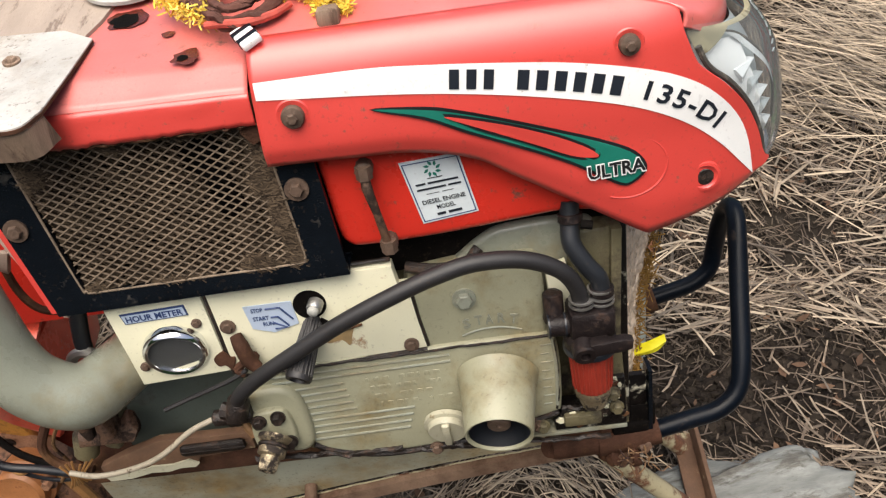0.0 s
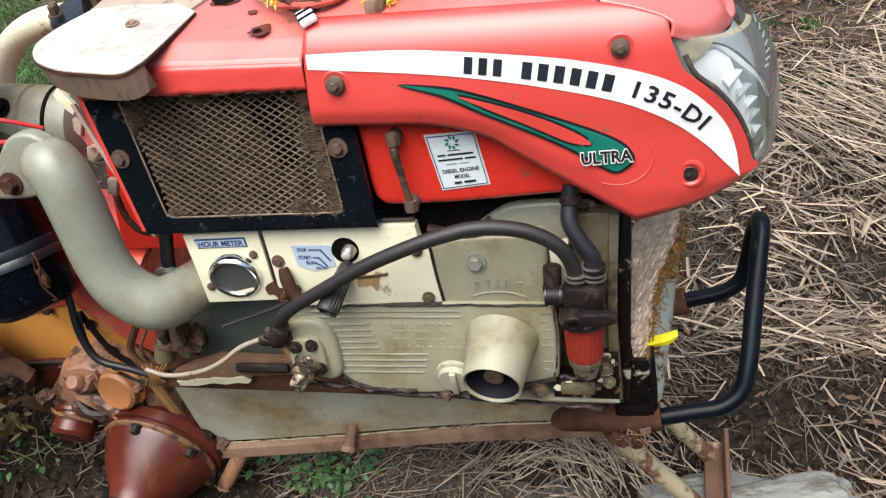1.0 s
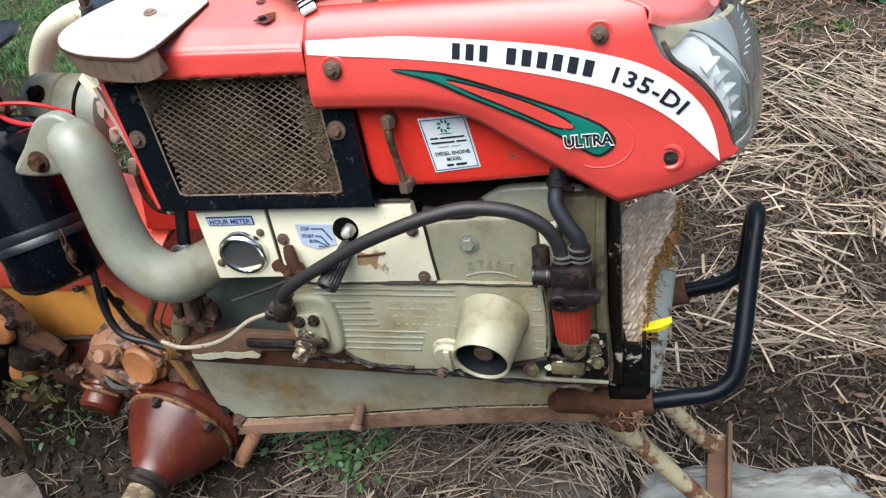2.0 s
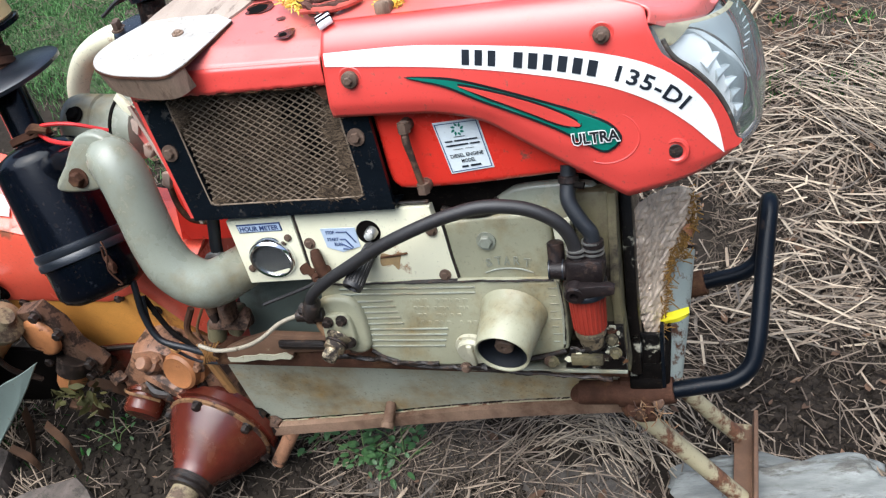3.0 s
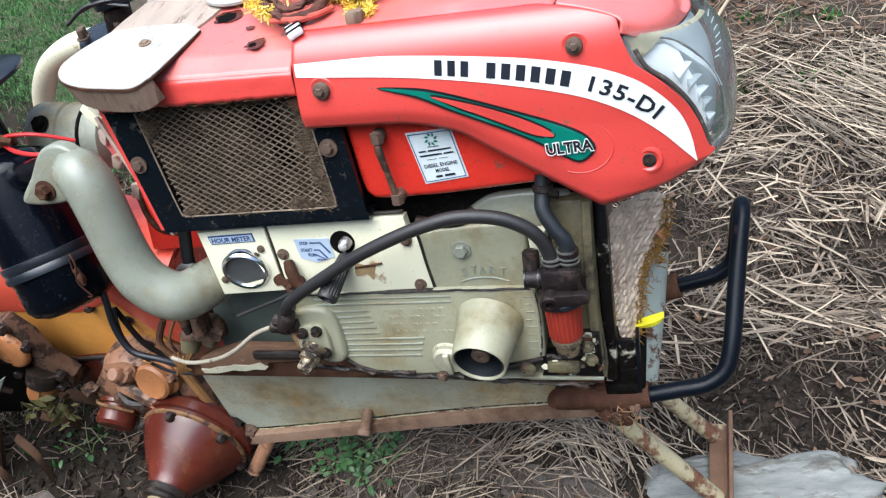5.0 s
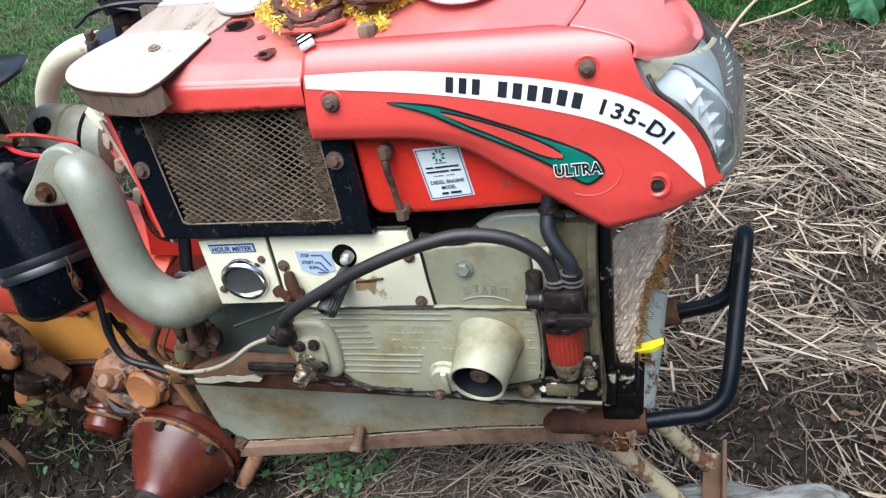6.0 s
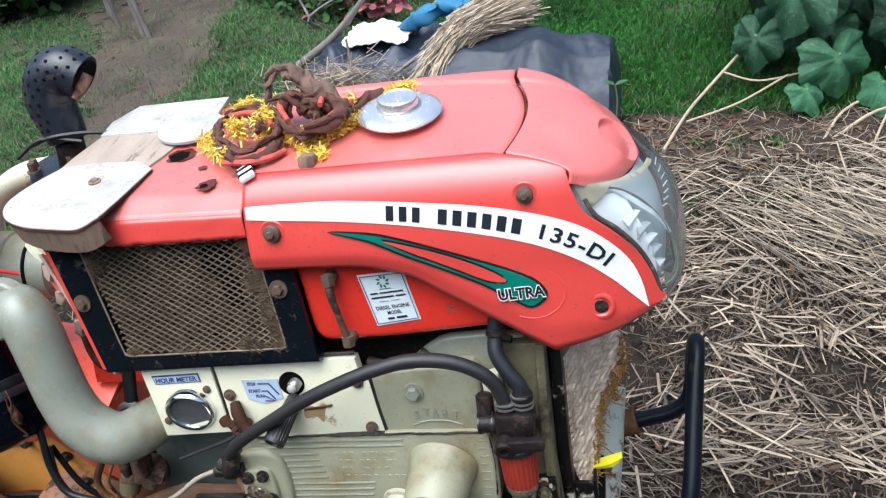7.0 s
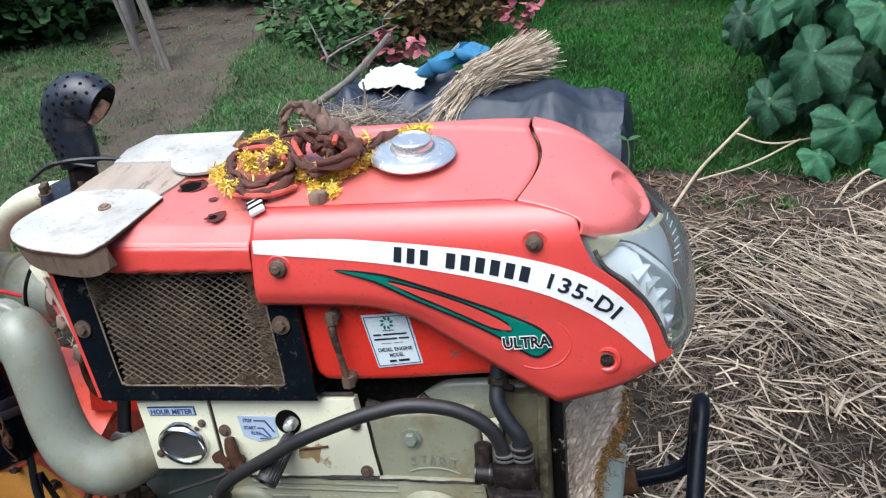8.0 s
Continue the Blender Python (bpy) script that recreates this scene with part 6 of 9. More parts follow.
part("lower_case", wplate([(-0.985, 0.165), (-0.955, 0.215), (-0.88, 0.235), (-0.70, 0.26), (-0.60, 0.24), (-0.58, 0.06), (-0.80, 0.03), (-0.94, 0.09)], 0.704, 0.88, 0.012), M_CASTRED, gear, "red-brown lower case")
part("case_seam", low(tube([(-0.960, 0.703, 0.215), (-0.88, 0.702, 0.237), (-0.80, 0.702, 0.250), (-0.70, 0.702, 0.262)], [0.006, 0.005, 0.006, 0.004], 8)), M_GREASE, gear, "oily black seam")
part("case_web", wplate([(-0.800, 0.295), (-0.745, 0.312), (-0.66, 0.282), (-0.60, 0.190), (-0.575, 0.085), (-0.62, 0.075), (-0.715, 0.120), (-0.80, 0.130), (-0.872, 0.150), (-0.868, 0.20), (-0.825, 0.255)], 0.644, 0.72, 0.020), M_PEACH, gear, "muddy peach casting")
part("web_rib", low(tube([(-0.772, 0.640, 0.245), (-0.70, 0.634, 0.205), (-0.62, 0.634, 0.165), (-0.578, 0.638, 0.110)], [0.016, 0.018, 0.016, 0.014], 8)), M_PEACH, gear, "raised muddy rib")
for x, y, z in ((-1.03, 0.714, 0.215), (-0.975, 0.700, 0.185), (-0.93, 0.700, 0.226), (-0.845, 0.700, 0.236), (-1.08, 0.714, 0.345), (-0.95, 0.714, 0.365), (-0.82, 0.714, 0.385), (-0.745, 0.714, 0.355), (-0.69, 0.714, 0.275), (-0.715, 0.702, 0.30)):
    part("case_bolt", bolt(STAND.inverted() @ Vector((x, y, z)), (0, -1, -0.2), 0.008, 0.010, 0.011), M_GREASE, gear, "oily bolt head")


def wlathe(profile, at, axis, seg=32):
    return low(lathe(profile, at, axis, seg))


part("plug_cap", wlathe([(0.046, -0.035), (0.046, -0.006), (0.040, -0.002), (0.0395, 0.014), (0.034, 0.019), (0.031, 0.0185), (0.028, 0.0175), (0.0, 0.017)], (-0.683, 0.645, 0.268), (-0.10, -1, 0.30)), M_CAP, gear, "round orange-peach plug cap")
for a in (0.4, 2.5):
    part("cap_screw", low(bolt(Vector((-0.683, 0.640, 0.268)) + Vector((math.cos(a), 0, math.sin(a))) * 0.052, (-0.1, -1, 0.3), 0.008, 0.012, 0.013)), M_PEACH, gear, "muddy cap screw")
part("bleed_bolt", wlathe([(0.024, -0.03), (0.022, 0.010), (0.017, 0.014), (0.0165, 0.024), (0.012, 0.030), (0, 0.031)], (-0.760, 0.645, 0.268), (-0.1, -0.6, 0.8), 14), M_PEACH, gear, "muddy bolt boss")
part("grime_lump", low(tube([(-0.79, 0.638, 0.215), (-0.765, 0.628, 0.20), (-0.735, 0.630, 0.195)], [0.006, 0.013, 0.008], 8)), M_GREASE, gear, "black oily grime")
HC, HD = Vector((-0.642, 0.596, 0.115)), Vector((-0.06, -1, -0.06))
hub = part("axle_hub", wlathe([(0.100, -0.06), (0.108, -0.03), (0.108, -0.012), (0.106, -0.006), (0.101, 0.003), (0.088, 0.028), (0.068, 0.058), (0.051, 0.080), (0.043, 0.094), (0.041, 0.106), (0.030, 0.108)], HC, HD, 52), M_CASTRED, gear, "glossy red-brown conical axle housing")
part("hub_flange", wlathe([(0.104, -0.018), (0.1115, -0.017), (0.1118, -0.012), (0.107, -0.009)], HC, HD, 52), M_HUBRING, hub, "worn ochre flange edge")
part("flange_back", wlathe([(0.10, -0.05), (0.117, -0.044), (0.117, -0.025), (0.104, -0.023)], HC, HD, 44), M_CASTRED, hub, "muddy rear flange")
hm = STAND.inverted() @ Matrix.Translation(HC) @ HD.to_track_quat("Z", "Y").to_matrix().to_4x4()
for k in range(6):
    a = k * math.pi / 3 + 0.55
    part("flange_bolt", moved(merged(lathe([(0.0115, 0), (0.0115, 0.004)], (0.105 * math.cos(a), 0.105 * math.sin(a), -0.010), (0, 0, 1), 10),
                                     lathe([(0.0095, 0.002), (0.0095, 0.013), (0.006, 0.016)], (0.105 * math.cos(a), 0.105 * math.sin(a), -0.010), (0, 0, 1), 6)), hm), M_GREASE, hub, "oily flange bolt")
part("hub_seal", wlathe([(0.034, 0.098), (0.045, 0.100), (0.0455, 0.108), (0.042, 0.112), (0.044, 0.118), (0.040, 0.123), (0.030, 0.124)], HC, HD, 30), M_GREASE, hub, "black oily seal")
part("axle_shaft", wlathe([(0.0285, 0.10), (0.0285, 0.19), (0.027, 0.195), (0.027, 0.24), (0.0, 0.242)], HC, HD, 24), M_SHAFT, hub, "muddy yellowish axle shaft")
part("side_plug", wlathe([(0.044, -0.04), (0.044, -0.006), (0.047, -0.003), (0.047, 0.004), (0.040, 0.006), (0.040, 0.040), (0.034, 0.047), (0.0, 0.048)], (-0.822, 0.652, 0.150), (0.0, -1, -0.35), 28), M_CASTRED, gear, "red-brown screw plug")
part("plug_wire", low(tube([(-0.862, 0.640, 0.176), (-0.835, 0.622, 0.192), (-0.80, 0.622, 0.185), (-0.775, 0.630, 0.165)], 0.0035, 6)), M_HUBRING, gear, "twisted locking wire")
part("frame_brace", low(tube([(-0.625, 0.655, 0.305), (-0.590, 0.648, 0.180), (-0.568, 0.640, 0.070)], [0.010, 0.009, 0.012], 8)), M_ARM, gear, "rusty angled brace")
for q, r in (((-0.545, 0.645, 0.160), 0.015), ((-0.532, 0.645, 0.118), 0.016), ((-0.560, 0.632, 0.105), 0.013), ((-0.545, 0.632, 0.060), 0.018)):
    part("brace_bolt", low(bolt(q, (0, -1, 0.2), r, 0.020, r * 1.3)), M_GREASE, gear, "muddy bolt head")
part("support_rod", low(tube([(-0.487, 0.640, 0.112), (-0.525, 0.60, 0.045)], 0.015, 12, 2)), M_PEACH, gear, "short muddy rod")
for k, (q, r) in enumerate((((-0.552, 0.628, 0.085), 0.020), ((-0.578, 0.620, 0.060), 0.016), ((-0.925, 0.690, 0.195), 0.018), ((-0.790, 0.632, 0.205), 0.014), ((-0.735, 0.628, 0.190), 0.013), ((-0.86, 0.640, 0.215), 0.015), ((-0.655, 0.640, 0.225), 0.014), ((-0.52, 0.640, 0.135), 0.015))):
    part("mud_clod", rough(low(lathe([(0.0, -r), (r * 0.7, -r * 0.7), (r, 0.0), (r * 0.7, r * 0.7), (0.0, r)], q, (0.3, -1, 0.2), 14)), r * 0.6, 60, k * 2.3), M_LINK if k % 2 else M_GREASE, gear, "lump of oily mud")
# rear joint and tine guard
rear = new("rear_arm")
rear.parent = tiller
tagged(rear, "muddy rear arm with guard and tines")
part("rear_panel", wplate([(-1.42, 0.47), (-1.150, 0.435), (-1.098, 0.415), (-1.112, 0.372), (-1.150, 0.330), (-1.215, 0.262), (-1.42, 0.24)], 0.672, 0.70, 0.006), M_GUARD, rear, "grey-green rear panel")
part("arm_tube", low(tube([(-1.050, 0.618, 0.378), (-1.15, 0.608, 0.283), (-1.34, 0.59, 0.100)], 0.040, 22, 3)), M_ARM, rear, "thick ochre arm tube")
part("arm_flange", low(lathe([(0.0, -0.034), (0.018, -0.034), (0.022, -0.024), (0.030, -0.018), (0.040, -0.012), (0.046, -0.006), (0.046, 0.008), (0.041, 0.012)], (-1.045, 0.618, 0.382), (-0.73, -0.05, -0.67), 26)), M_SHAFT, rear, "muddy bolted collar")
for q in ((-1.062, 0.578, 0.352), (-1.026, 0.580, 0.398), (-1.085, 0.585, 0.412)):
    part("flange_nut", low(bolt(q, (-0.2, -0.9, 0.1), 0.010, 0.016, 0.014)), M_GREASE, rear, "greasy flange nut")
part("arm_band", low(tube([(-1.02, 0.58, 0.45), (-1.028, 0.560, 0.38), (-1.035, 0.570, 0.30), (-1.015, 0.60, 0.235)], 0.006, 8)), M_GREASE, rear, "black cable over the joint")
part("link_plate", wplate([(-1.025, 0.386), (-0.965, 0.405), (-0.932, 0.361), (-0.924, 0.300), (-0.882, 0.250), (-0.900, 0.212), (-0.968, 0.190), (-1.010, 0.225), (-1.05, 0.26), (-1.055, 0.325)], 0.640, 0.672, 0.008), M_LINK, rear, "dark muddy link plate")
part("link_cap", wlathe([(0.046, 0), (0.046, 0.006), (0.042, 0.012), (0.036, 0.014), (0.0, 0.0145)], (-0.988, 0.640, 0.328), (-0.1, -1, 0.1), 28), M_CAP, rear, "oval peach cap")
for q in ((-0.965, 0.638, 0.392), (-0.935, 0.638, 0.345), (-0.900, 0.638, 0.262), (-0.915, 0.638, 0.225), (-1.005, 0.638, 0.255)):
    part("link_bolt", low(bolt(q, (0, -1, 0.1), 0.010, 0.014, 0.014)), M_GREASE, rear, "oily link bolt")
part("drain_plug", low(lathe([(0.034, -0.03), (0.034, 0.004), (0.030, 0.006)], (-0.955, 0.632, 0.240), (-0.35, -0.35, -0.9), 20)), M_GREASE, rear, "black plug seat")
part("drain_plug", low(lathe([(0.030, 0.0), (0.030, 0.030), (0.027, 0.040), (0.018, 0.046), (0, 0.047)], (-0.955, 0.632, 0.240), (-0.35, -0.35, -0.9), 20)), M_CAP, rear, "orange drain plug")
part("tine_guard", low(strip([[(-1.75, 0.45, 0.26), (-1.20, 0.50, 0.235), (-1.00, 0.52, 0.318), (-0.885, 0.525, 0.390)], [(-1.80, 0.42, 0.10), (-1.24, 0.47, 0.16), (-1.06, 0.51, 0.215), (-0.955, 0.52, 0.305)], [(-1.85, 0.40, -0.01), (-1.34, 0.44, 0.0), (-1.17, 0.47, 0.075), (-1.05, 0.505, 0.195)]], 0.006)), M_GUARD, rear, "grey-green sheet guard")
# Added dark sheet for the unlit void behind guard and tines.
part("guard_lining", low(strip([[(-1.60, 0.60, 0.28), (-1.02, 0.62, 0.30), (-0.965, 0.64, 0.27)], [(-1.65, 0.64, 0.02), (-1.16, 0.66, 0.06), (-1.07, 0.68, 0.10)]], 0.008)), M_DARK, rear, "black sheet for the shade inside the tine guard")
for x0, y0, z0, dx, dy, dz, wd in ((-1.125, 0.60, 0.125, -0.010, -0.05, -0.12, 0.030), (-1.07, 0.585, 0.10, 0.085, -0.05, -0.075, 0.024), (-1.16, 0.54, 0.055, 0.075, -0.02, -0.055, 0.022), (-1.05, 0.66, 0.10, 0.06, 0.01, -0.06, 0.040), (-1.02, 0.70, 0.12, 0.10, 0.02, -0.09, 0.030)):
    q, d = Vector((x0, y0, z0)), Vector((dx, dy, dz))
    s = Vector((0.35, -0.9, 0.1)) * wd
    bulge = Vector((0.018, 0, 0.016))
    part("tine", low(strip([[q, q + d * 0.5 + bulge, q + d], [q + s, q + d * 0.5 + bulge + s, q + d + s * 0.6]], 0.006, (0, 0, -1))), M_BLADE, rear, "curved rusty tine")

rr = random.Random(15)
caught = []
for _ in range(46):
    c = Vector((-0.935 + rr.gauss(0, 0.030), 0.60 + rr.gauss(0, 0.012), 0.200 + rr.gauss(0, 0.020)))
    d = Vector((rr.gauss(0.2, 1), rr.gauss(-0.3, 0.5), rr.gauss(0.1, 0.7))).normalized() * rr.uniform(0.018, 0.042)
    w = d.cross(Vector((rr.gauss(0, 1), rr.gauss(0, 1), rr.gauss(0, 1)))).normalized() * rr.uniform(0.003, 0.008)
    caught.append(strip([[c - w * 0.4, c + d * 0.5 - w, c + d - w * 0.2], [c + w * 0.4, c + d * 0.5 + w, c + d + w * 0.2]], 0.0006, (0, 0, -1)))
tagged(part("caught_weed", low(merged(*caught)), M_WILTED, rear, "wilted olive weed caught on the tines"), kind="stuff")

# ---- alternator, belt guard and exhaust ----
alt = new("alternator")
alt.parent = tiller
tagged(alt, "pale grey round alternator")
AD = Vector((0.75, 0.05, -0.10)).normalized()
AP = Vector((-0.772, 0.25, 0.580))
part("alternator_body", lathe([(0.0, -0.016), (0.038, -0.016), (0.052, -0.006), (0.056, 0.006), (0.057, 0.050), (0.053, 0.053), (0.053, 0.058), (0.057, 0.061), (0.057, 0.13), (0.03, 0.145)], AP, AD, 36), M_SAGE_CLEAN, alt)
part("band", lathe([(0.0575, 0.092), (0.059, 0.093), (0.059, 0.098), (0.0575, 0.099)], AP, AD, 36), M_DARK, alt, "dark band")
part("bolt", bolt(AP + Vector((0.035, -0.045, 0.030)), (0, -0.7, 0.6), 0.012, 0.010, 0.016), M_DARK, alt, "dark bolt")
part("belt_guard", tube([(-0.822, 0.33, 0.565), (-0.822, 0.33, 0.61), (-0.803, 0.33, 0.652), (-0.765, 0.33, 0.690), (-0.70, 0.33, 0.715), (-0.62, 0.33, 0.72)], [0.018, 0.020, 0.021, 0.022, 0.022, 0.022], 12), M_CREAM, tiller, "curved cream belt guard")
part("wiring", tube([(-0.711, 0.085, 0.624), (-0.694, 0.080, 0.632), (-0.646, 0.085, 0.629), (-0.600, 0.11, 0.606)], 0.0032, 8), M_WIRE_RED, tiller, "red wire")
part("wiring", tube([(-0.712, 0.085, 0.616), (-0.686, 0.075, 0.607), (-0.645, 0.07, 0.601), (-0.60, 0.09, 0.596)], 0.0038, 8), M_WIRE_RED, tiller, "red wire")
part("wiring_sleeve", tube([(-0.728, 0.08, 0.622), (-0.712, 0.078, 0.628), (-0.690, 0.08, 0.622)], [0.006, 0.009, 0.006], 8), M_RUST, tiller, "taped brown wire joint")
part("side_post", tube([(-0.470, 0.06, 0.67), (-0.450, 0.06, 0.60), (-0.430, 0.05, 0.52)], 0.009, 8), M_PEACH, tiller, "dirty radiator stay")
part("clamp_post", tube([(-0.480, 0.10, 0.60), (-0.452, 0.08, 0.545)], 0.016, 8, 2), M_CREAM, tiller, "pale clamp")
part("side_strip", strip([[(-0.474, 0.012, 0.668), (-0.441, 0.010, 0.570), (-0.412, 0.010, 0.480)], [(-0.464, 0.006, 0.670), (-0.431, 0.004, 0.572), (-0.403, 0.004, 0.482)]], 0.005), M_WORNEDGE, tiller, "pale worn radiator side strip")
part("red_bracket", plate([(-0.506, 0.618), (-0.486, 0.622), (-0.474, 0.592), (-0.494, 0.588)], 0.052, 0.060, 0.002), M_RED_WORN, tiller, "red bracket behind the radiator frame")
part("broken_chip", rough(plate([(-0.514, 0.674), (-0.504, 0.684), (-0.486, 0.660), (-0.490, 0.648), (-0.506, 0.656)], 0.036, 0.042, 0.001), 0.004, 60, 3.0), M_CREAM, tiller, "broken cream plastic chip")
for q in ((-0.500, 0.052, 0.628), (-0.488, 0.050, 0.590), (-0.474, 0.050, 0.540)):
    part("strip_clip", rough(moved(box(-0.008, 0.008, -0.006, 0.006, -0.012, 0.012, 0.003), Matrix.Translation(q) @ Matrix.Rotation(0.35, 4, "Y")), 0.006, 70, q[2] * 9), M_WORNEDGE, tiller, "dirty cream clip")
part("overflow_pipe", tube([(-0.49, 0.07, 0.525), (-0.478, 0.06, 0.49), (-0.455, 0.05, 0.470), (-0.418, 0.05, 0.463)], 0.0048, 8), M_RUST, tiller, "thin brown pipe")
part("drain_hose", tube([(-0.412, 0.05, 0.500), (-0.418, 0.05, 0.460), (-0.425, 0.05, 0.425), (-0.428, 0.052, 0.405)], 0.010, 10), M_RUBBERBLK, tiller, "black drain hose")
part("hose_ring", tube([(-0.428 + 0.018 * math.cos(a), 0.045, 0.392 + 0.016 * math.sin(a)) for a in np.linspace(0, 6.2, 12)], 0.007, 8, 2), M_STEEL, tiller, "worn hose clamp ring")
part("cable_loom", tube([(-0.640, 0.09, 0.365), (-0.633, 0.08, 0.329), (-0.636, 0.08, 0.271), (-0.619, 0.08, 0.222), (-0.568, 0.08, 0.205), (-0.522, 0.07, 0.200)], 0.0060, 10), M_RUBBERBLK, tiller, "black cable loom")
part("cable_loom", tube([(-0.640, 0.10, 0.30), (-0.602, 0.095, 0.230), (-0.547, 0.085, 0.203), (-0.515, 0.075, 0.205)], 0.005, 8), M_DARK, tiller, "thin dark cable")
for k in range(6):
    part("bare_wire", tube([(-0.516 + 0.006 * k, 0.045, 0.197 + 0.002 * k), (-0.506 + 0.003 * k, 0.040, 0.220), (-0.515 + 0.009 * k, 0.040, 0.240 + 0.003 * (k % 3))], 0.0016, 6), M_COPPER, tiller, "bare copper wire end")
part("brown_elbow", tube([(-0.518, 0.06, 0.300), (-0.535, 0.055, 0.262), (-0.523, 0.055, 0.232), (-0.480, 0.05, 0.220)], 0.006, 8), M_RUST, tiller, "rusty bent pipe")
part("grey_plug", lathe([(0.012, 0), (0.016, 0.004), (0.017, 0.035), (0.012, 0.045), (0.010, 0.060)], (-0.486, 0.06, 0.237), (0.3, 0, 1), 12), M_GRIMY, tiller, "greasy grey plug")
part("clamp_bracket", rough(merged(box(-0.452, -0.432, 0.05, 0.075, 0.248, 0.308, 0.006), box(-0.462, -0.415, 0.045, 0.07, 0.296, 0.312, 0.005)), 0.008, 60, 6.0), M_GRIMY, tiller, "muddy clamp bracket")
part("fuel_pipe_bracket", rough(merged(box(-0.455, -0.435, 0.01, 0.04, 0.300, 0.345, 0.005), box(-0.43, -0.415, 0.01, 0.04, 0.295, 0.335, 0.004), box(-0.47, -0.40, 0.03, 0.06, 0.275, 0.30, 0.006)), 0.010, 50, 2.0), M_LINK, tiller, "muddy pipe bracket")
part("thin_line", tube([(-0.335, -0.004, 0.345), (-0.30, -0.004, 0.358), (-0.25, -0.008, 0.378), (-0.225, -0.01, 0.392)], 0.0028, 6), M_RUBBER, tiller, "thin grey line")

for pts, r, m in (([(-0.650, 0.615, 0.505), (-0.655, 0.605, 0.44), (-0.640, 0.605, 0.385), (-0.595, 0.605, 0.352), (-0.545, 0.61, 0.345)], 0.0030, M_RUBBERBLK),
                  ([(-0.535, 0.615, 0.490), (-0.560, 0.605, 0.440), (-0.556, 0.605, 0.395), (-0.585, 0.605, 0.345)], 0.0026, M_HUBRING), ([(-0.500, 0.612, 0.470), (-0.520, 0.605, 0.430), (-0.512, 0.605, 0.385), (-0.548, 0.605, 0.350)], 0.0024, M_GREASE),
                  ([(-0.665, 0.615, 0.400), (-0.630, 0.600, 0.378), (-0.600, 0.600, 0.392), (-0.562, 0.605, 0.362)], 0.0022, M_COPPER)):
    part("loose_wire", low(tube(pts, r, 7, 6)), m, tiller, "thin loose wire")

silencer = new("exhaust")
silencer.parent = tiller
tagged(silencer, "black perforated exhaust elbow")
EX = [(-0.514, 0.2, 0.788), (-0.518, 0.2, 0.815), (-0.524, 0.2, 0.850), (-0.512, 0.2, 0.882), (-0.486, 0.2, 0.893), (-0.460, 0.202, 0.878)]
part("elbow", tube(EX, [0.030, 0.033, 0.037, 0.039, 0.037, 0.035], 28, 8), M_EXH, silencer, "black exhaust elbow guard")
line = spline(EX, 8)
wall = [float(v) for v in np.interp(np.linspace(0, 1, len(line)), np.linspace(0, 1, 6), (0.030, 0.033, 0.037, 0.039, 0.037, 0.035))]
for i in range(4, 40, 3):
    q = line[i]
    d = (line[min(i + 1, len(line) - 1)] - line[i - 1]).normalized()
    s = Vector((0, 1, 0))
    u = d.cross(s)
    for j in range(7):
        a = -2.9 + 0.44 * j + (0.22 if i % 2 else 0)
        w = (u * math.cos(a + 1.2) + s * math.sin(a + 1.2)).normalized()
        if w.y < 0.45:
            part("perforation", lathe([(0.0030, 0), (0.0027, 0.0007), (0, 0.0007)], q + w * (wall[i] - 0.0003), w, 8), M_DARK, silencer, "", 0)
part("elbow_mouth", lathe([(0.029, 0.0), (0.029, 0.0016), (0.0, 0.0016)], EX[-1], (0.82, 0.05, -0.57), 24), M_DARK, silencer, "sooty pipe mouth")
part("pipe_inside", tube([(-0.455, 0.2, 0.884), (-0.462, 0.19, 0.868), (-0.470, 0.18, 0.852)], [0.012, 0.011, 0.005], 10), M_PEACH, silencer, "rusty broken rim")
part("exhaust_neck", tube([(-0.530, 0.22, 0.738), (-0.518, 0.205, 0.765), (-0.514, 0.2, 0.79)], [0.024, 0.022, 0.022], 16, 4), M_GREASE, silencer, "sooty narrow neck")
part("exhaust_foot", lathe([(0.0, -0.006), (0.050, -0.006), (0.053, 0.0), (0.050, 0.010), (0.028, 0.014)], (-0.552, 0.22, 0.738), UP, 26), M_EXH, silencer, "dark round exhaust flange")
for q in ((-0.590, 0.205, 0.748), (-0.575, 0.180, 0.748), (-0.512, 0.190, 0.752)):
    part("flange_bolt", bolt(q, UP, 0.007, 0.014, 0.010), M_RUSTBOLT, silencer, "rusty bolt")
part("clamp_wire", merged(tube([(-0.56, 0.17, 0.79), (-0.51, 0.16, 0.802), (-0.46, 0.18, 0.800), (-0.42, 0.20, 0.79)], 0.0035, 6), tube([(-0.58, 0.16, 0.775), (-0.53, 0.16, 0.80), (-0.47, 0.17, 0.79)], 0.003, 6)), M_RUBBER, silencer, "loose grey wires")

# ---- garland ----
garland = thing("garland", "brown cloth and yellow tinsel garland on the hood", "garland", STAND)
rng = random.Random(4)


def on_top(x, y, h=0.0):
    return Vector((x, y, top_z(y, 0.757) + h))


def lying(pts, h):
    return [on_top(x, y, h + 0.004 * math.sin(7 * k)) for k, (x, y) in enumerate(pts)]


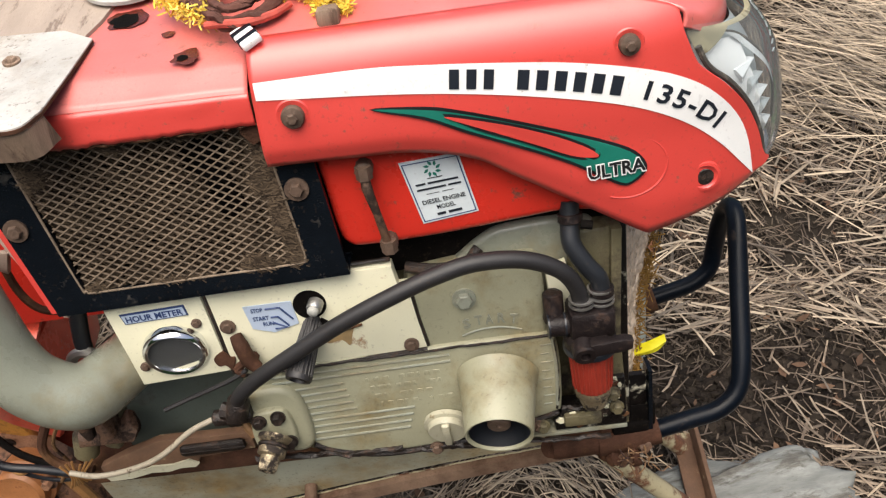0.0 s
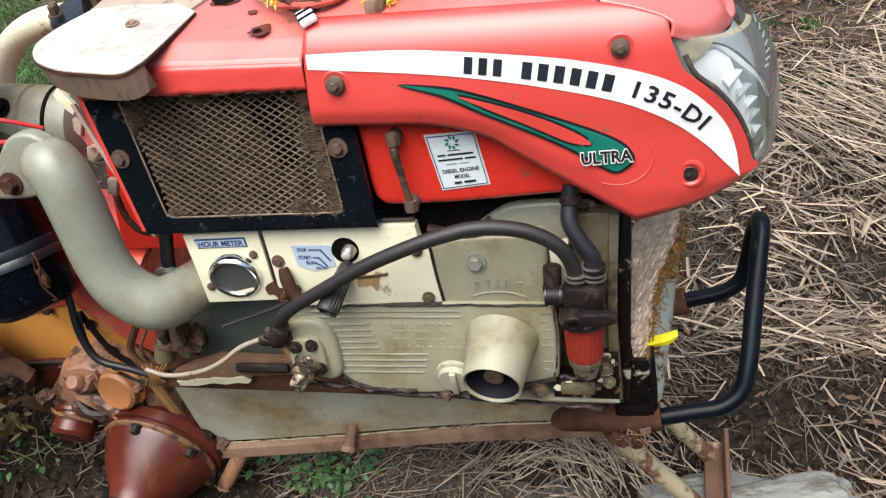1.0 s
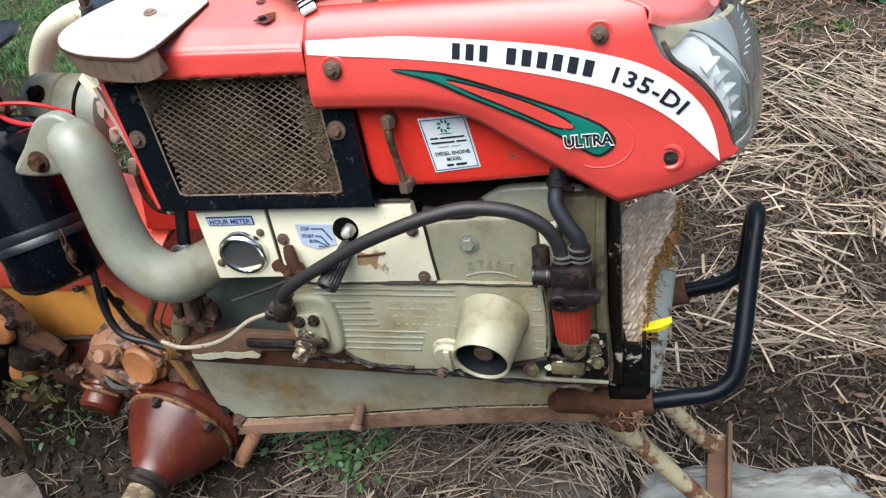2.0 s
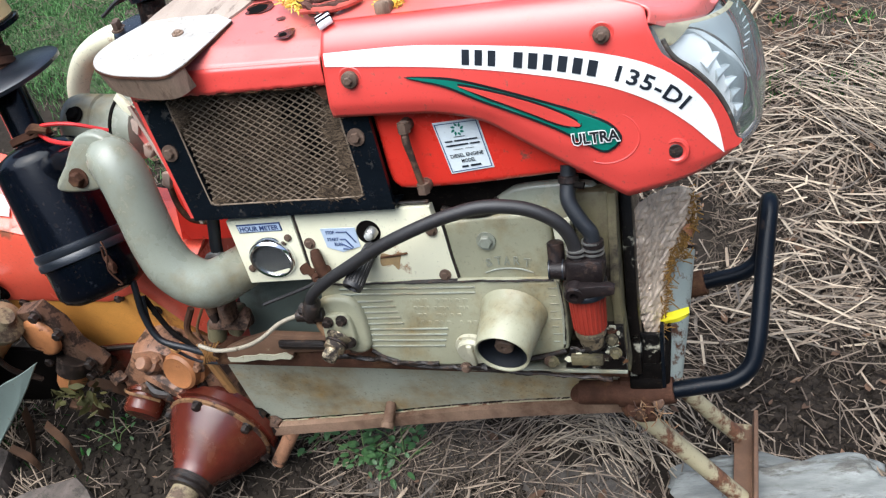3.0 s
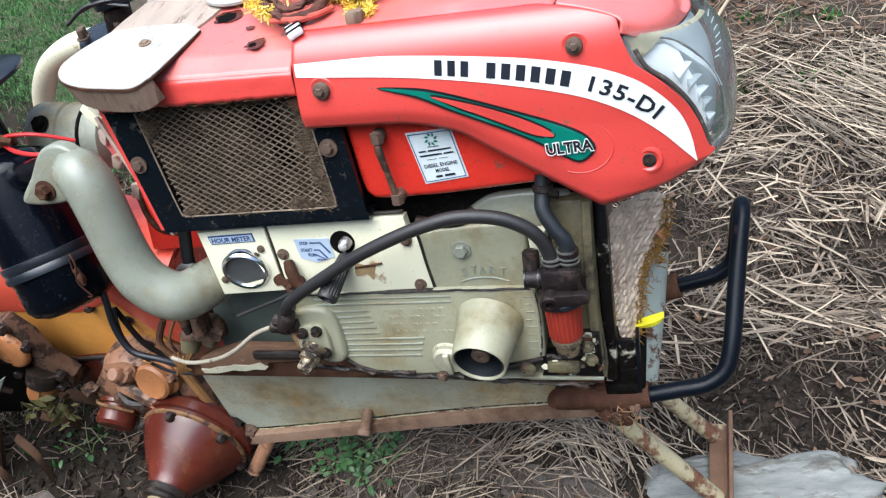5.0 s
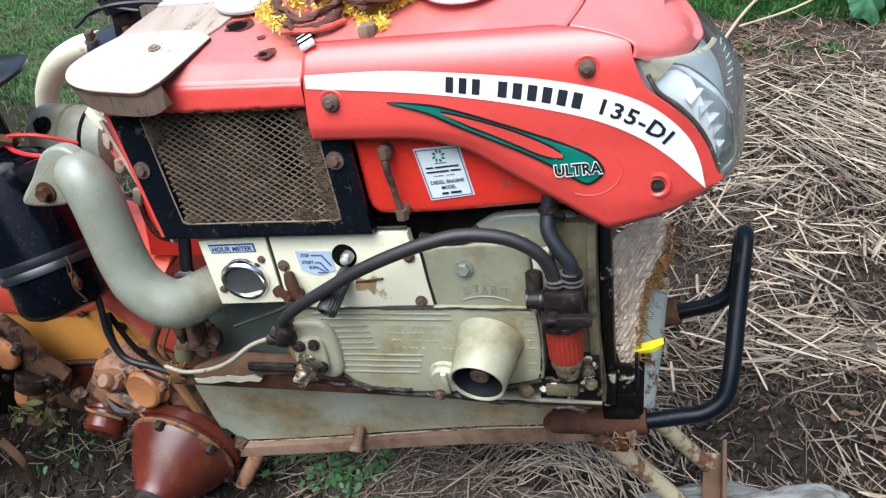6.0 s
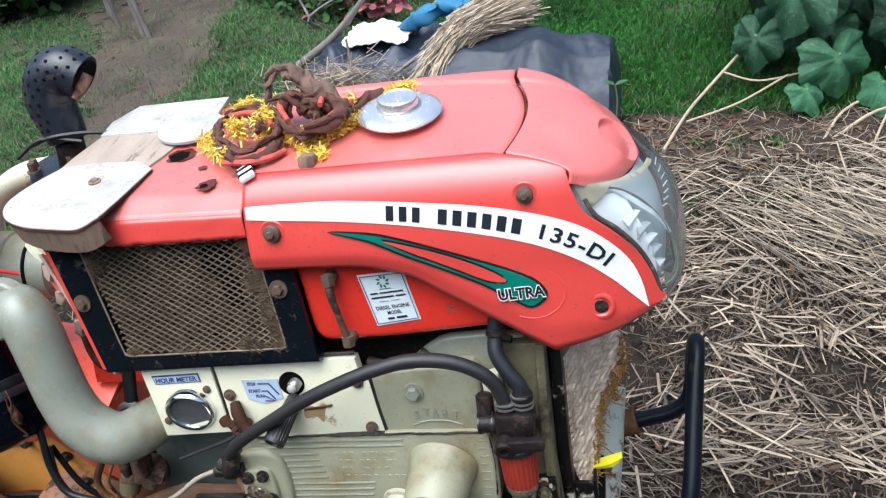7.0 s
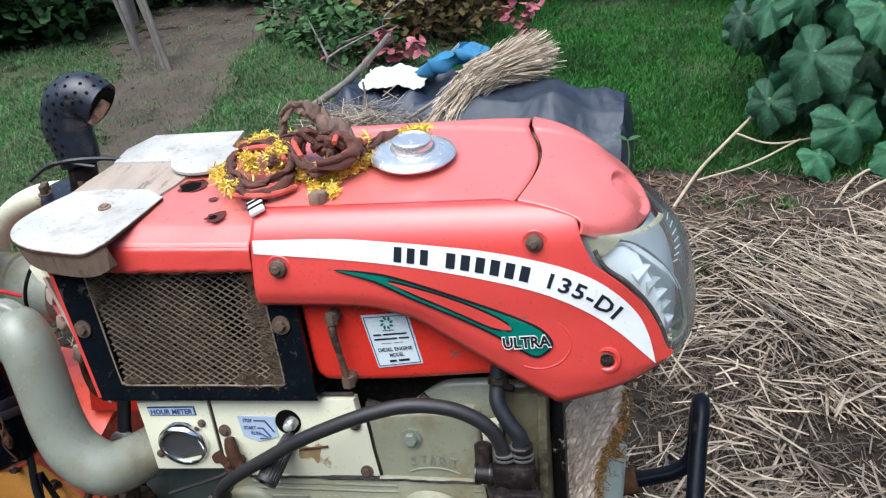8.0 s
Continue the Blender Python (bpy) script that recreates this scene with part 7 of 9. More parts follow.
def braid(pts, radii, seed=0.0):
    """Three thin strands of cloth twisted round one another."""
    line = spline(pts, 8)
    rs = np.interp(np.linspace(0, 1, len(line)), np.linspace(0, 1, len(radii)), radii)
    out = []
    for k in range(3):
        path = []
        for i, q in enumerate(line):
            d = (line[min(i + 1, len(line) - 1)] - line[max(i - 1, 0)]).normalized()
            a = d.cross(Vector((0.2, 0.3, 1))).normalized()
            b = d.cross(a)
            turn = seed + 2.094 * k + 0.13 * i + 1.2 * math.sin(i * 0.11)
            path.append(q + (a * math.cos(turn) + b * math.sin(turn)) * float(rs[i]) * (0.50 + 0.22 * math.sin(i * 0.37 + k)))
        out.append(tube(path, [float(r) * (0.50 + 0.16 * math.sin(i * 0.5 + 2 * k)) for i, r in enumerate(rs)], 10, 1))
    return rough(rough(rough(merged(*out), 0.0050, 60, seed), 0.0020, 240, 3.0), 0.0010, 600, 8.0)


lower = [(-0.218, 0.109), (-0.217, 0.132), (-0.186, 0.141), (-0.154, 0.131), (-0.121, 0.088), (-0.111, 0.044), (-0.129, 0.026), (-0.16, 0.023), (-0.198, 0.063), (-0.218, 0.105)]
part("cloth_strand", braid(lying(lower, 0.014), [0.005, 0.007, 0.006, 0.008, 0.007, 0.006]), M_CLOTH, garland, "loop of twisted brown cloth")
part("cloth_strand", braid(lying([(x * 0.96 - 0.004, y * 0.9 + 0.012) for x, y in lower[1:]], 0.022), [0.006, 0.008, 0.006, 0.007]), M_CLOTH, garland, "loop of twisted brown cloth")
part("cloth_strand", braid(lying([(-0.136, 0.068), (-0.144, 0.097), (-0.124, 0.10), (-0.091, 0.053), (-0.066, 0.04), (-0.055, 0.071), (-0.081, 0.119), (-0.10, 0.13)], 0.028), [0.006, 0.008, 0.007, 0.009, 0.007]), M_CLOTH, garland, "twisted brown cloth strand")
part("cloth_strand", braid(lying([(-0.139, 0.11), (-0.11, 0.125), (-0.075, 0.11), (-0.031, 0.09), (-0.029, 0.057), (-0.06, 0.035)], 0.036), [0.007, 0.011, 0.012, 0.010, 0.007]), M_CLOTH, garland, "twisted brown cloth strand")
part("cloth_strand", braid(lying([(-0.087, 0.053), (-0.062, 0.071), (-0.024, 0.10), (-0.009, 0.145), (0.018, 0.166), (0.053, 0.155)], 0.016), [0.006, 0.008, 0.007, 0.009, 0.006, 0.004]), M_CLOTH, garland, "twisted brown cloth strand")
for k, (x, y) in enumerate(((-0.10, 0.115), (-0.075, 0.115), (-0.055, 0.10))):
    part("cloth_knot", braid([on_top(x - 0.014, y, 0.020), on_top(x - 0.008, y - 0.008, 0.040 + 0.008 * (k == 0)), on_top(x + 0.008, y - 0.010, 0.044), on_top(x + 0.016, y, 0.030), on_top(x + 0.010, y + 0.012, 0.018)], [0.007, 0.010, 0.009, 0.006]), M_CLOTH, garland, "brown cloth knot")
part("rope_loop", braid([on_top(-0.128, 0.116, 0.012), on_top(-0.137, 0.118, 0.040), on_top(-0.136, 0.119, 0.064), on_top(-0.121, 0.120, 0.080), on_top(-0.102, 0.120, 0.079), on_top(-0.088, 0.118, 0.066), on_top(-0.070, 0.112, 0.058), on_top(-0.052, 0.105, 0.054), on_top(-0.034, 0.098, 0.040), on_top(-0.024, 0.090, 0.020)], [0.0060, 0.0062, 0.0065, 0.007, 0.010, 0.013, 0.012, 0.010, 0.008, 0.006]), M_ROPE, garland, "raised grey-brown rope loop")
for pts, h in (([(-0.094, 0.064), (-0.114, 0.095), (-0.118, 0.11), (-0.105, 0.12)], 0.036), ([(-0.178, 0.028), (-0.163, 0.022), (-0.134, 0.016), (-0.111, 0.026), (-0.098, 0.045)], 0.006), ([(-0.092, 0.13), (-0.060, 0.108), (-0.053, 0.09), (-0.050, 0.07)], 0.046), ([(-0.20, 0.12), (-0.17, 0.118), (-0.14, 0.10), (-0.12, 0.07)], 0.026), ([(-0.05, 0.06), (-0.035, 0.085), (-0.02, 0.11)], 0.030)):
    part("red_thread", tube(lying(pts, h), [0.0035, 0.0045, 0.0035], 8, 8), M_REDTHREAD, garland, "pinkish red cotton thread")
verts, faces = [], []
for lp, h, spread in (([(-0.229, 0.094), (-0.207, 0.07), (-0.178, 0.041)], 0.012, 0.006), ([(-0.209, 0.151), (-0.195, 0.172), (-0.165, 0.157)], 0.016, 0.007), ([(-0.135, 0.092), (-0.138, 0.11), (-0.130, 0.125)], 0.028, 0.008), ([(-0.195, 0.107), (-0.175, 0.092)], 0.020, 0.004),
                      ([(-0.150, 0.086), (-0.124, 0.09)], 0.026, 0.004), ([(-0.108, 0.078), (-0.074, 0.055), (-0.06, 0.068), (-0.032, 0.085), (-0.01, 0.112)], 0.016, 0.006), ([(-0.073, 0.052), (-0.064, 0.028)], 0.006, 0.003), ([(-0.061, 0.068), (-0.043, 0.026)], 0.006, 0.003),
                      ([(0.021, 0.153), (0.035, 0.164), (0.047, 0.168)], 0.018, 0.004), ([(-0.034, 0.102), (-0.028, 0.135)], 0.022, 0.005)):
    ln = spline([(x, y, 0) for x, y in lp], 10)
    for q in ln:
        for _ in range(46):
            c = on_top(q.x + rng.gauss(0, spread), q.y + rng.gauss(0, spread), rng.uniform(0.3, 1.5) * h)
            d = Vector((rng.gauss(0, 1), rng.gauss(0, 1), rng.gauss(-0.3, 0.7))).normalized() * rng.uniform(0.004, 0.011)
            w = d.cross(Vector((rng.gauss(0, 1), rng.gauss(0, 1), rng.gauss(0, 1)))).normalized() * rng.uniform(0.0004, 0.0011)
            n = len(verts)
            verts += [c - w, c + w, c + d + w, c + d - w]
            faces.append((n, n + 1, n + 2, n + 3))
tin = raw("tinsel", verts, faces, M_TINSEL, garland, "shiny yellow tinsel fringe", 0)
tagged(tin, kind="stuff")
# petal caught on the front post
petal = thing("petal", "bright yellow flower petal caught on the frame", "petal", STAND)
part("petal_blade", strip([[(0.2330, 0.154, 0.2165), (0.2520, 0.146, 0.2330), (0.2720, 0.142, 0.2430), (0.2920, 0.146, 0.2475)], [(0.2335, 0.148, 0.2158), (0.2545, 0.136, 0.2275), (0.2740, 0.132, 0.2355), (0.2925, 0.138, 0.2420)], [(0.2340, 0.146, 0.2150), (0.2570, 0.138, 0.2225), (0.2770, 0.134, 0.2290), (0.2915, 0.140, 0.2360)]], 0.0010), M_YELLOW, petal, "", 60)

# ---- oily grime along the joints of the engine ----
for pts, r in (([(-0.250, -0.001, 0.250), (-0.190, 0.000, 0.245), (-0.131, -0.001, 0.240), (-0.070, 0.000, 0.235)], 0.0036), ([(-0.050, 0.000, 0.234), (0.020, -0.001, 0.228), (0.095, 0.000, 0.222), (0.185, -0.001, 0.217)], 0.0034),
               ([(0.130, 0.008, 0.262), (0.150, 0.004, 0.262), (0.176, 0.004, 0.266), (0.190, 0.004, 0.300)], 0.0030), ([(0.123, 0.001, 0.270), (0.127, 0.001, 0.32), (0.124, 0.002, 0.370)], 0.0016), ([(-0.235, 0.0, 0.3765), (-0.13, -0.001, 0.3785), (-0.045, -0.001, 0.3790), (0.02, -0.001, 0.3800), (0.118, 0.0, 0.3795)], 0.0016)):
    part("oil_grime", rough(rough(tube(pts, r, 8, 16), r * 1.0, 40), r * 0.5, 170, 5.0), M_GREASE, tiller, "black oily grime along a joint")

# ---- ground ----
def ground_material():
    m = surface("field_soil", (0.027, 0.022, 0.0175), 0.95, vary=0.45, scale=18, bump=1.0, stain=(0.030, 0.024, 0.018), amount=0.36, stain_scale=4.5, fine=120, spec=0.05)
    return m


M_SOIL = ground_material()
M_PATH = surface("trodden_earth", (0.082, 0.067, 0.053), 0.95, vary=0.4, scale=4, bump=0.7, stain=(0.085, 0.078, 0.052), amount=0.32, stain_scale=4, fine=120, spec=0.12)
M_STRAW = surface("dry_straw", (0.32, 0.265, 0.200), 0.65, vary=0.3, scale=40, bump=0.15, island=0.66, spec=0.3)
M_HUSK = surface("broad_dry_blade", (0.215, 0.172, 0.132), 0.75, vary=0.35, scale=30, bump=0.3, island=0.62, spec=0.12)
M_STRAWMID = surface("dull_broken_straw", (0.225, 0.180, 0.138), 0.75, vary=0.25, scale=40, bump=0.2, island=0.62, spec=0.12)
M_STRAWDARK = surface("old_grey_straw", (0.118, 0.092, 0.072), 0.8, vary=0.25, scale=40, bump=0.2, island=0.45, spec=0.12)
M_LITTER = surface("dead_leaf", (0.13, 0.080, 0.052), 0.8, vary=0.3, scale=30, bump=0.2, island=0.4, spec=0.12)
M_CLOD = surface("soil_clod", (0.026, 0.021, 0.017), 0.95, vary=0.4, scale=30, bump=0.8, island=0.4, spec=0.12)
M_GRASS = surface("short_grass", (0.026, 0.120, 0.014), 0.6, vary=0.5, scale=2.2, bump=0.0, island=0.5, spec=0.3)
M_WEED = surface("weed_leaf", (0.050, 0.120, 0.034), 0.5, vary=0.2, scale=30, bump=0.1, island=0.3)
M_VINE = surface("pumpkin_leaf", (0.027, 0.106, 0.046), 0.45, vary=0.45, scale=7, bump=0.8, stain=(0.135, 0.225, 0.150), amount=0.30, stain_scale=19, soft=0.16, each=0.50, spec=0.45, stain_rough=0.55, specks=0.0)
M_VINESTEM = surface("vine_stem", (0.13, 0.20, 0.06), 0.6, vary=0.2, scale=30, bump=0.2)
M_TWIG = surface("dry_stem", (0.42, 0.34, 0.24), 0.7, vary=0.2, scale=30, bump=0.3)
M_STONE = surface("pale_weathered_stone", (0.205, 0.213, 0.198), 0.85, vary=0.45, scale=12, bump=1.0, stain=(0.115, 0.11, 0.095), amount=0.42, stain_scale=10, fine=60, stretch=(0.6, 2.2, 2.2))
M_BRICKSTONE = surface("reddish_flat_stone", (0.095, 0.076, 0.064), 0.85, vary=0.5, scale=22, bump=1.0, stain=(0.055, 0.045, 0.036), amount=0.42, stain_scale=26, fine=90)
M_TARP = surface("faded_black_tarpaulin", (0.024, 0.032, 0.050), 0.5, vary=0.25, scale=5, bump=0.3, stain=(0.085, 0.095, 0.11), amount=0.28, stain_scale=6)
M_NAVYTARP = surface("dark_blue_sheet", (0.022, 0.032, 0.055), 0.45, vary=0.3, scale=6, bump=0.3)
M_BLUE = surface("blue_cloth", (0.03, 0.16, 0.30), 0.7, vary=0.25, scale=14, bump=0.4)
M_WHITECLOTH = surface("white_cloth", (0.66, 0.64, 0.58), 0.8, vary=0.12, scale=14, bump=0.4)
M_POST = surface("grey_fence_wood", (0.21, 0.185, 0.165), 0.85, vary=0.35, scale=14, bump=0.5, stretch=(3, 3, 0.6))
M_SHRUB = surface("shrub_leaf", (0.046, 0.100, 0.034), 0.6, vary=0.45, scale=3, bump=0.0, island=0.6, spec=0.12)
M_DEADSHRUB = surface("dry_ochre_shrub_leaf", (0.11, 0.082, 0.034), 0.7, vary=0.4, scale=4, bump=0.0, island=0.6, spec=0.12)
M_STICK = surface("bleached_stick", (0.27, 0.235, 0.20), 0.85, vary=0.3, scale=14, bump=0.5, stretch=(3, 3, 0.6))
M_SHEAF = surface("bright_sheaf_straw", (0.50, 0.415, 0.315), 0.65, vary=0.3, scale=40, bump=0.15, island=0.55, spec=0.3)
M_PINK = surface("pink_flower", (0.36, 0.10, 0.125), 0.6, vary=0.2, scale=30, bump=0.0, island=0.3)

LUMPS = [(0.10, 0.80, 0.10, 0.045), (-0.20, 0.72, 0.09, 0.02), (0.75, 1.02, 0.14, 0.03), (1.1, 2.3, 0.35, 0.05), (-1.9, 4.0, 0.5, 0.08), (0.45, 1.35, 0.15, 0.02)]


def ground_z(x, y):
    z = 0.016 * noise.noise((x * 2.3, y * 2.3, 0.4)) + 0.010 * noise.noise((x * 8, y * 8, 2.4)) + 0.006 * noise.noise((x * 24, y * 24, 5.4)) + 0.003 * noise.noise((x * 60, y * 60, 1.4))
    for a, b, r, h in LUMPS:
        z += h * math.exp(-((x - a) ** 2 + (y - b) ** 2) / (r * r))
    return z


N = 300
g = np.linspace(-1, 1, N)
ax = np.sign(g) * (2.0 * np.abs(g) + 2.5 * np.abs(g) ** 4 + 500 * np.abs(g) ** 40)
verts = [(0.1 + x, 1.5 + y, ground_z(0.1 + x, 1.5 + y) if max(abs(x), abs(y)) < 12 else 0.0) for x in ax for y in ax]
faces = [(i * N + j, (i + 1) * N + j, (i + 1) * N + j + 1, i * N + j + 1) for i in range(N - 1) for j in range(N - 1)]
ground = raw("ground", verts, faces, M_SOIL, smooth=80)
tagged(ground, "dark crumbly field soil strewn with dry straw", "ground", kind="structure")

rng = random.Random(11)


def strands(name, n, spot, length, width, material, label, category, lie=0.02, turn=None):
    """Loose dry stems lying on the ground, each a bent three-sided strip."""
    verts, faces = [], []
    made = 0
    while made < n:
        x, y = spot()
        a = turn(x, y) if turn else rng.uniform(0, math.pi)
        ln, w = rng.uniform(*length) * rng.uniform(0.5, 1), rng.uniform(*width)
        if y < 1.15 and x < 0.55:
            ln = min(ln * 0.85, 0.19)
        d = Vector((math.cos(a), math.sin(a), 0))
        s = Vector((-d.y, d.x, 0))
        bend = rng.gauss(0, 0.008) * ln
        kink = rng.gauss(0, 0.10) * ln if rng.random() < 0.22 else 0.0
        cut = rng.uniform(0.25, 0.75)
        z = rng.uniform(0.002, lie)
        tip = rng.uniform(-0.3, 1.0) * lie
        rows = []
        for k in range(4):
            u = (0.0, cut * 0.97, cut, 1.0)[k]
            q = Vector((x, y, 0)) + d * ln * (u - 0.5) + s * (bend * (u - 0.5) ** 2 * 4 + kink * min(u / cut, (1 - u) / (1 - cut)))
            q.z = ground_z(q.x, q.y) + z + tip * u
            rows.append(q)
        b = len(verts)
        for k, q in enumerate(rows):
            ww = w * (1 if 0 < k < 3 else 0.75)
            verts += [q + s * ww / 2, q - s * ww / 2, q + Vector((0, 0, ww * 0.35))]
        for k in range(3):
            i, j = b + 3 * k, b + 3 * k + 3
            faces += [(i, i + 2, j + 2, j), (i + 2, i + 1, j + 1, j + 2)]
        made += 1
    ob = raw(name, verts, faces, material, None, "", 0)
    return tagged(ob, label, category, kind="stuff")


OPEN_SOIL_AND_SHADE = ((0.64, 0.93, 0.26, 0.15), (-0.53, 0.64, 0.12, 0.11), (-1.05, 0.60, 0.16, 0.10), (0.29, 1.41, 0.09, 0.13), (0.76, 1.36, 0.13, 0.09), (0.62, 1.86, 0.09, 0.05))


def bare(x, y):
    """Open turned dark soil; the spots by hub and tines stand in for shade."""
    wave = 0.7 * noise.noise((x * 9, y * 9, 2.9))
    return any(((x - a) / r) ** 2 + ((y - b) / q) ** 2 < 1 + wave for a, b, r, q in OPEN_SOIL_AND_SHADE)


def under_vine(x, y):
    """The strip of bare earth between the straw and the vine."""
    return x > 0.24 and y > 2.37 + 0.07 * noise.noise((x * 5, y * 2, 6.6)) + 0.03 * noise.noise((x * 19, y * 9, 1.6))


def dusty(x, y):
    """The pale dry soil under the frame."""
    k = 1.0 * noise.noise((x * 9, y * 9, 4.0)) + 0.7 * noise.noise((x * 26, y * 26, 2.0)) - 0.15
    return min(((x + 0.25) / 0.18) ** 2 + ((y - 0.67) / 0.14) ** 2, ((x - 0.08) / 0.12) ** 2 + ((y - 0.66) / 0.06) ** 2) < 1 + k


def earth(name, x0, x1, y0, y1, step, inside, material, label, category, lift=0.004, grain=0.0):
    """A skin of another soil over part of the ground, with an uneven edge."""
    verts, faces, index = [], [], {}
    for i in range(int((x1 - x0) / step)):
        for j in range(int((y1 - y0) / step)):
            if not inside(x0 + step * i, y0 + step * j):
                continue
            corner = []
            for a, b in ((i, j), (i + 1, j), (i + 1, j + 1), (i, j + 1)):
                if (a, b) not in index:
                    index[a, b] = len(verts)
                    x, y = x0 + step * a, y0 + step * b
                    verts.append((x, y, ground_z(x, y) + lift + grain * noise.noise((x * 60, y * 60, 3))))
                corner.append(index[a, b])
            faces.append(corner)
    return tagged(raw(name, verts, faces, material, None, "", 80), label, category, kind="structure")


def density(x, y):
    d = 0.55 + 0.6 * noise.noise((x * 1.6, y * 1.6, 7.7)) + 0.35 * noise.noise((x * 5, y * 5, 3.1))
    if x > 0.45:
        d += 0.35
    if x < -0.3:
        d -= 0.40
    if under_vine(x, y):
        d -= 1.3
    elif y > 2.2:
        d -= (y - 2.2) * (0.3 if x > 0.3 else 1.3)
    if x < -1.3 and y > 1.5:
        d -= 0.5
    for a, b, r, _ in LUMPS[:4]:
        if (x - a) ** 2 + (y - b) ** 2 < r * r:
            d -= 0.15
    if y < 1.15 and x < 0.55:
        d -= 0.30
    if bare(x, y):
        d -= 0.60
    return d


def field():
    while True:
        x, y = rng.uniform(-2.2, 2.9), 0.05 + 3.15 * rng.random() ** 1.1
        edge = min((x + 2.2) * 0.5, (2.9 - x) * 0.36, y - 0.05) + 0.22 * noise.noise((x * 2, y * 2, 8.8))
        if edge > 0.45 * rng.random() and rng.random() < density(x, y):
            return x, y


def windrow():
    while True:
        x, y = rng.gauss(1.16, 0.26), rng.gauss(1.94, 0.14)
        if x > 0.55 and y < 2.26:
            return x, y


def long_stems():
    u = rng.random()
    return 0.62 + 0.34 * u + rng.gauss(0, 0.03), 2.04 - 0.31 * u + rng.gauss(0, 0.035)


def beside_bumper():
    while True:
        x, y = rng.uniform(0.24, 1.0), rng.uniform(1.0, 2.25)
        if not bare(x, y) and rng.random() < 0.5 + noise.noise((x * 5, y * 5, 4.1)):
            return x, y


def crumbs():
    while True:
        x, y = rng.uniform(-2.2, 2.8), 0.05 + 3.25 * rng.random() ** 1.2
        if min(x + 2.2, 2.8 - x, y - 0.05) + 0.15 * noise.noise((x * 3, y * 3, 8.8)) < 0.5 * rng.random():
            continue
        if rng.random() < 0.45 + 0.5 * density(x, y):
            return x, y


strands("straw", 2100, field, (0.03, 0.20), (0.0022, 0.0060), M_STRAW, "scattered dry beige straw lying on the soil", "straw", 0.045, lambda x, y: 2.0 * noise.noise((x * 2.1, y * 2.1, 5.1)) + rng.gauss(-0.25, 0.50) if x > 0.3 else rng.uniform(0, math.pi))
strands("straw", 1900, field, (0.03, 0.20), (0.0022, 0.0060), M_STRAWMID, "dull broken straw lying on the soil", "straw", 0.045, lambda x, y: 2.0 * noise.noise((x * 2.1, y * 2.1, 5.1)) + rng.gauss(-0.25, 0.50) if x > 0.3 else rng.uniform(0, math.pi))
strands("dry_blades", 5600, field, (0.020, 0.10), (0.0030, 0.0080), M_HUSK, "flat dry grass blades among the straw", "straw", 0.035, lambda x, y: 2.0 * noise.noise((x * 2.1, y * 2.1, 5.1)) + rng.gauss(-0.2, 0.7))
strands("straw", 1150, windrow, (0.12, 0.46), (0.0026, 0.0060), M_STRAW, "thick swath of long dry straw on the soil", "straw", 0.10, lambda x, y: rng.gauss(-0.95, 0.28))
strands("straw", 34, long_stems, (0.26, 0.56), (0.0040, 0.0072), M_STRAW, "long pale straw stems lying side by side", "straw", 0.06, lambda x, y: rng.gauss(-0.74, 0.10))
strands("straw", 250, beside_bumper, (0.06, 0.24), (0.0040, 0.0080), M_STRAW, "thick split straw stems on the soil", "straw", 0.05, lambda x, y: rng.gauss(-0.15, 0.75))
strands("old_straw", 24000, crumbs, (0.012, 0.085), (0.0014, 0.0042), M_STRAWDARK, "old grey broken straw on the soil", "straw", 0.016)

def yard():
    return rng.uniform(-4.0, -0.6), rng.uniform(2.3, 5.5)


def clumps(x, y):
    return 0.5 + 1.1 * noise.noise((x * 4.5, y * 4.5, 2.2)) + 0.5 * noise.noise((x * 13, y * 13, 5.0))


def near():
    while True:
        x, y = rng.uniform(-1.3, 1.1), rng.uniform(0.32, 1.25)
        if rng.random() < clumps(x, y) * (0.12 if bare(x, y) else 1.0):
            return x, y


def drift(x, y):
    """The way in which the straw of one clump mostly lies."""
    return 2.2 * noise.noise((x * 1.8, y * 1.8, 9.1)) + rng.gauss(-0.3, 0.45)


M_CHIP = surface("broken_chaff", (0.078, 0.063, 0.048), 0.9, vary=0.3, scale=60, bump=0.2, island=0.60, spec=0.12)
strands("chaff", 15000, near, (0.005, 0.026), (0.0010, 0.0030), M_CHIP, "fine broken chaff over the soil", "chaff", 0.007)
strands("straw", 4000, near, (0.03, 0.20), (0.0014, 0.0040), M_STRAWMID, "tangled short straw lying in clumps", "straw", 0.024, drift)


strands("straw", 300, lambda: (rng.gauss(0.14, 0.09), rng.gauss(0.79, 0.05)), (0.03, 0.16), (0.0016, 0.0042), M_STRAW, "tangled pale straw under the bumper socket", "straw", 0.03, drift)


def around():
    return rng.uniform(-4.0, 4.5), rng.uniform(-2.5, 3.0)


strands("old_straw", 3500, around, (0.03, 0.18), (0.0016, 0.0045), M_STRAWDARK, "thin scatter of old straw over the field", "straw", 0.014)


def far_litter():
    while True:
        x, y = 0.3 + 2.3 * rng.random() ** 1.3, rng.uniform(1.0, 2.95)
        if rng.random() < (0.05 if under_vine(x, y) else 0.75) + 0.5 * noise.noise((x * 3, y * 3, 8)):
            return x, y


strands("old_straw", 420, lambda: (rng.uniform(0.26, 1.6), rng.uniform(2.34, 2.75)), (0.03, 0.16), (0.0016, 0.0036), M_STRAWMID, "thin dry stalks on the bare earth", "litter", 0.03)
strands("chaff", 16000, far_litter, (0.010, 0.045), (0.0012, 0.0036), M_CHIP, "fine broken chaff over the soil", "chaff", 0.014)


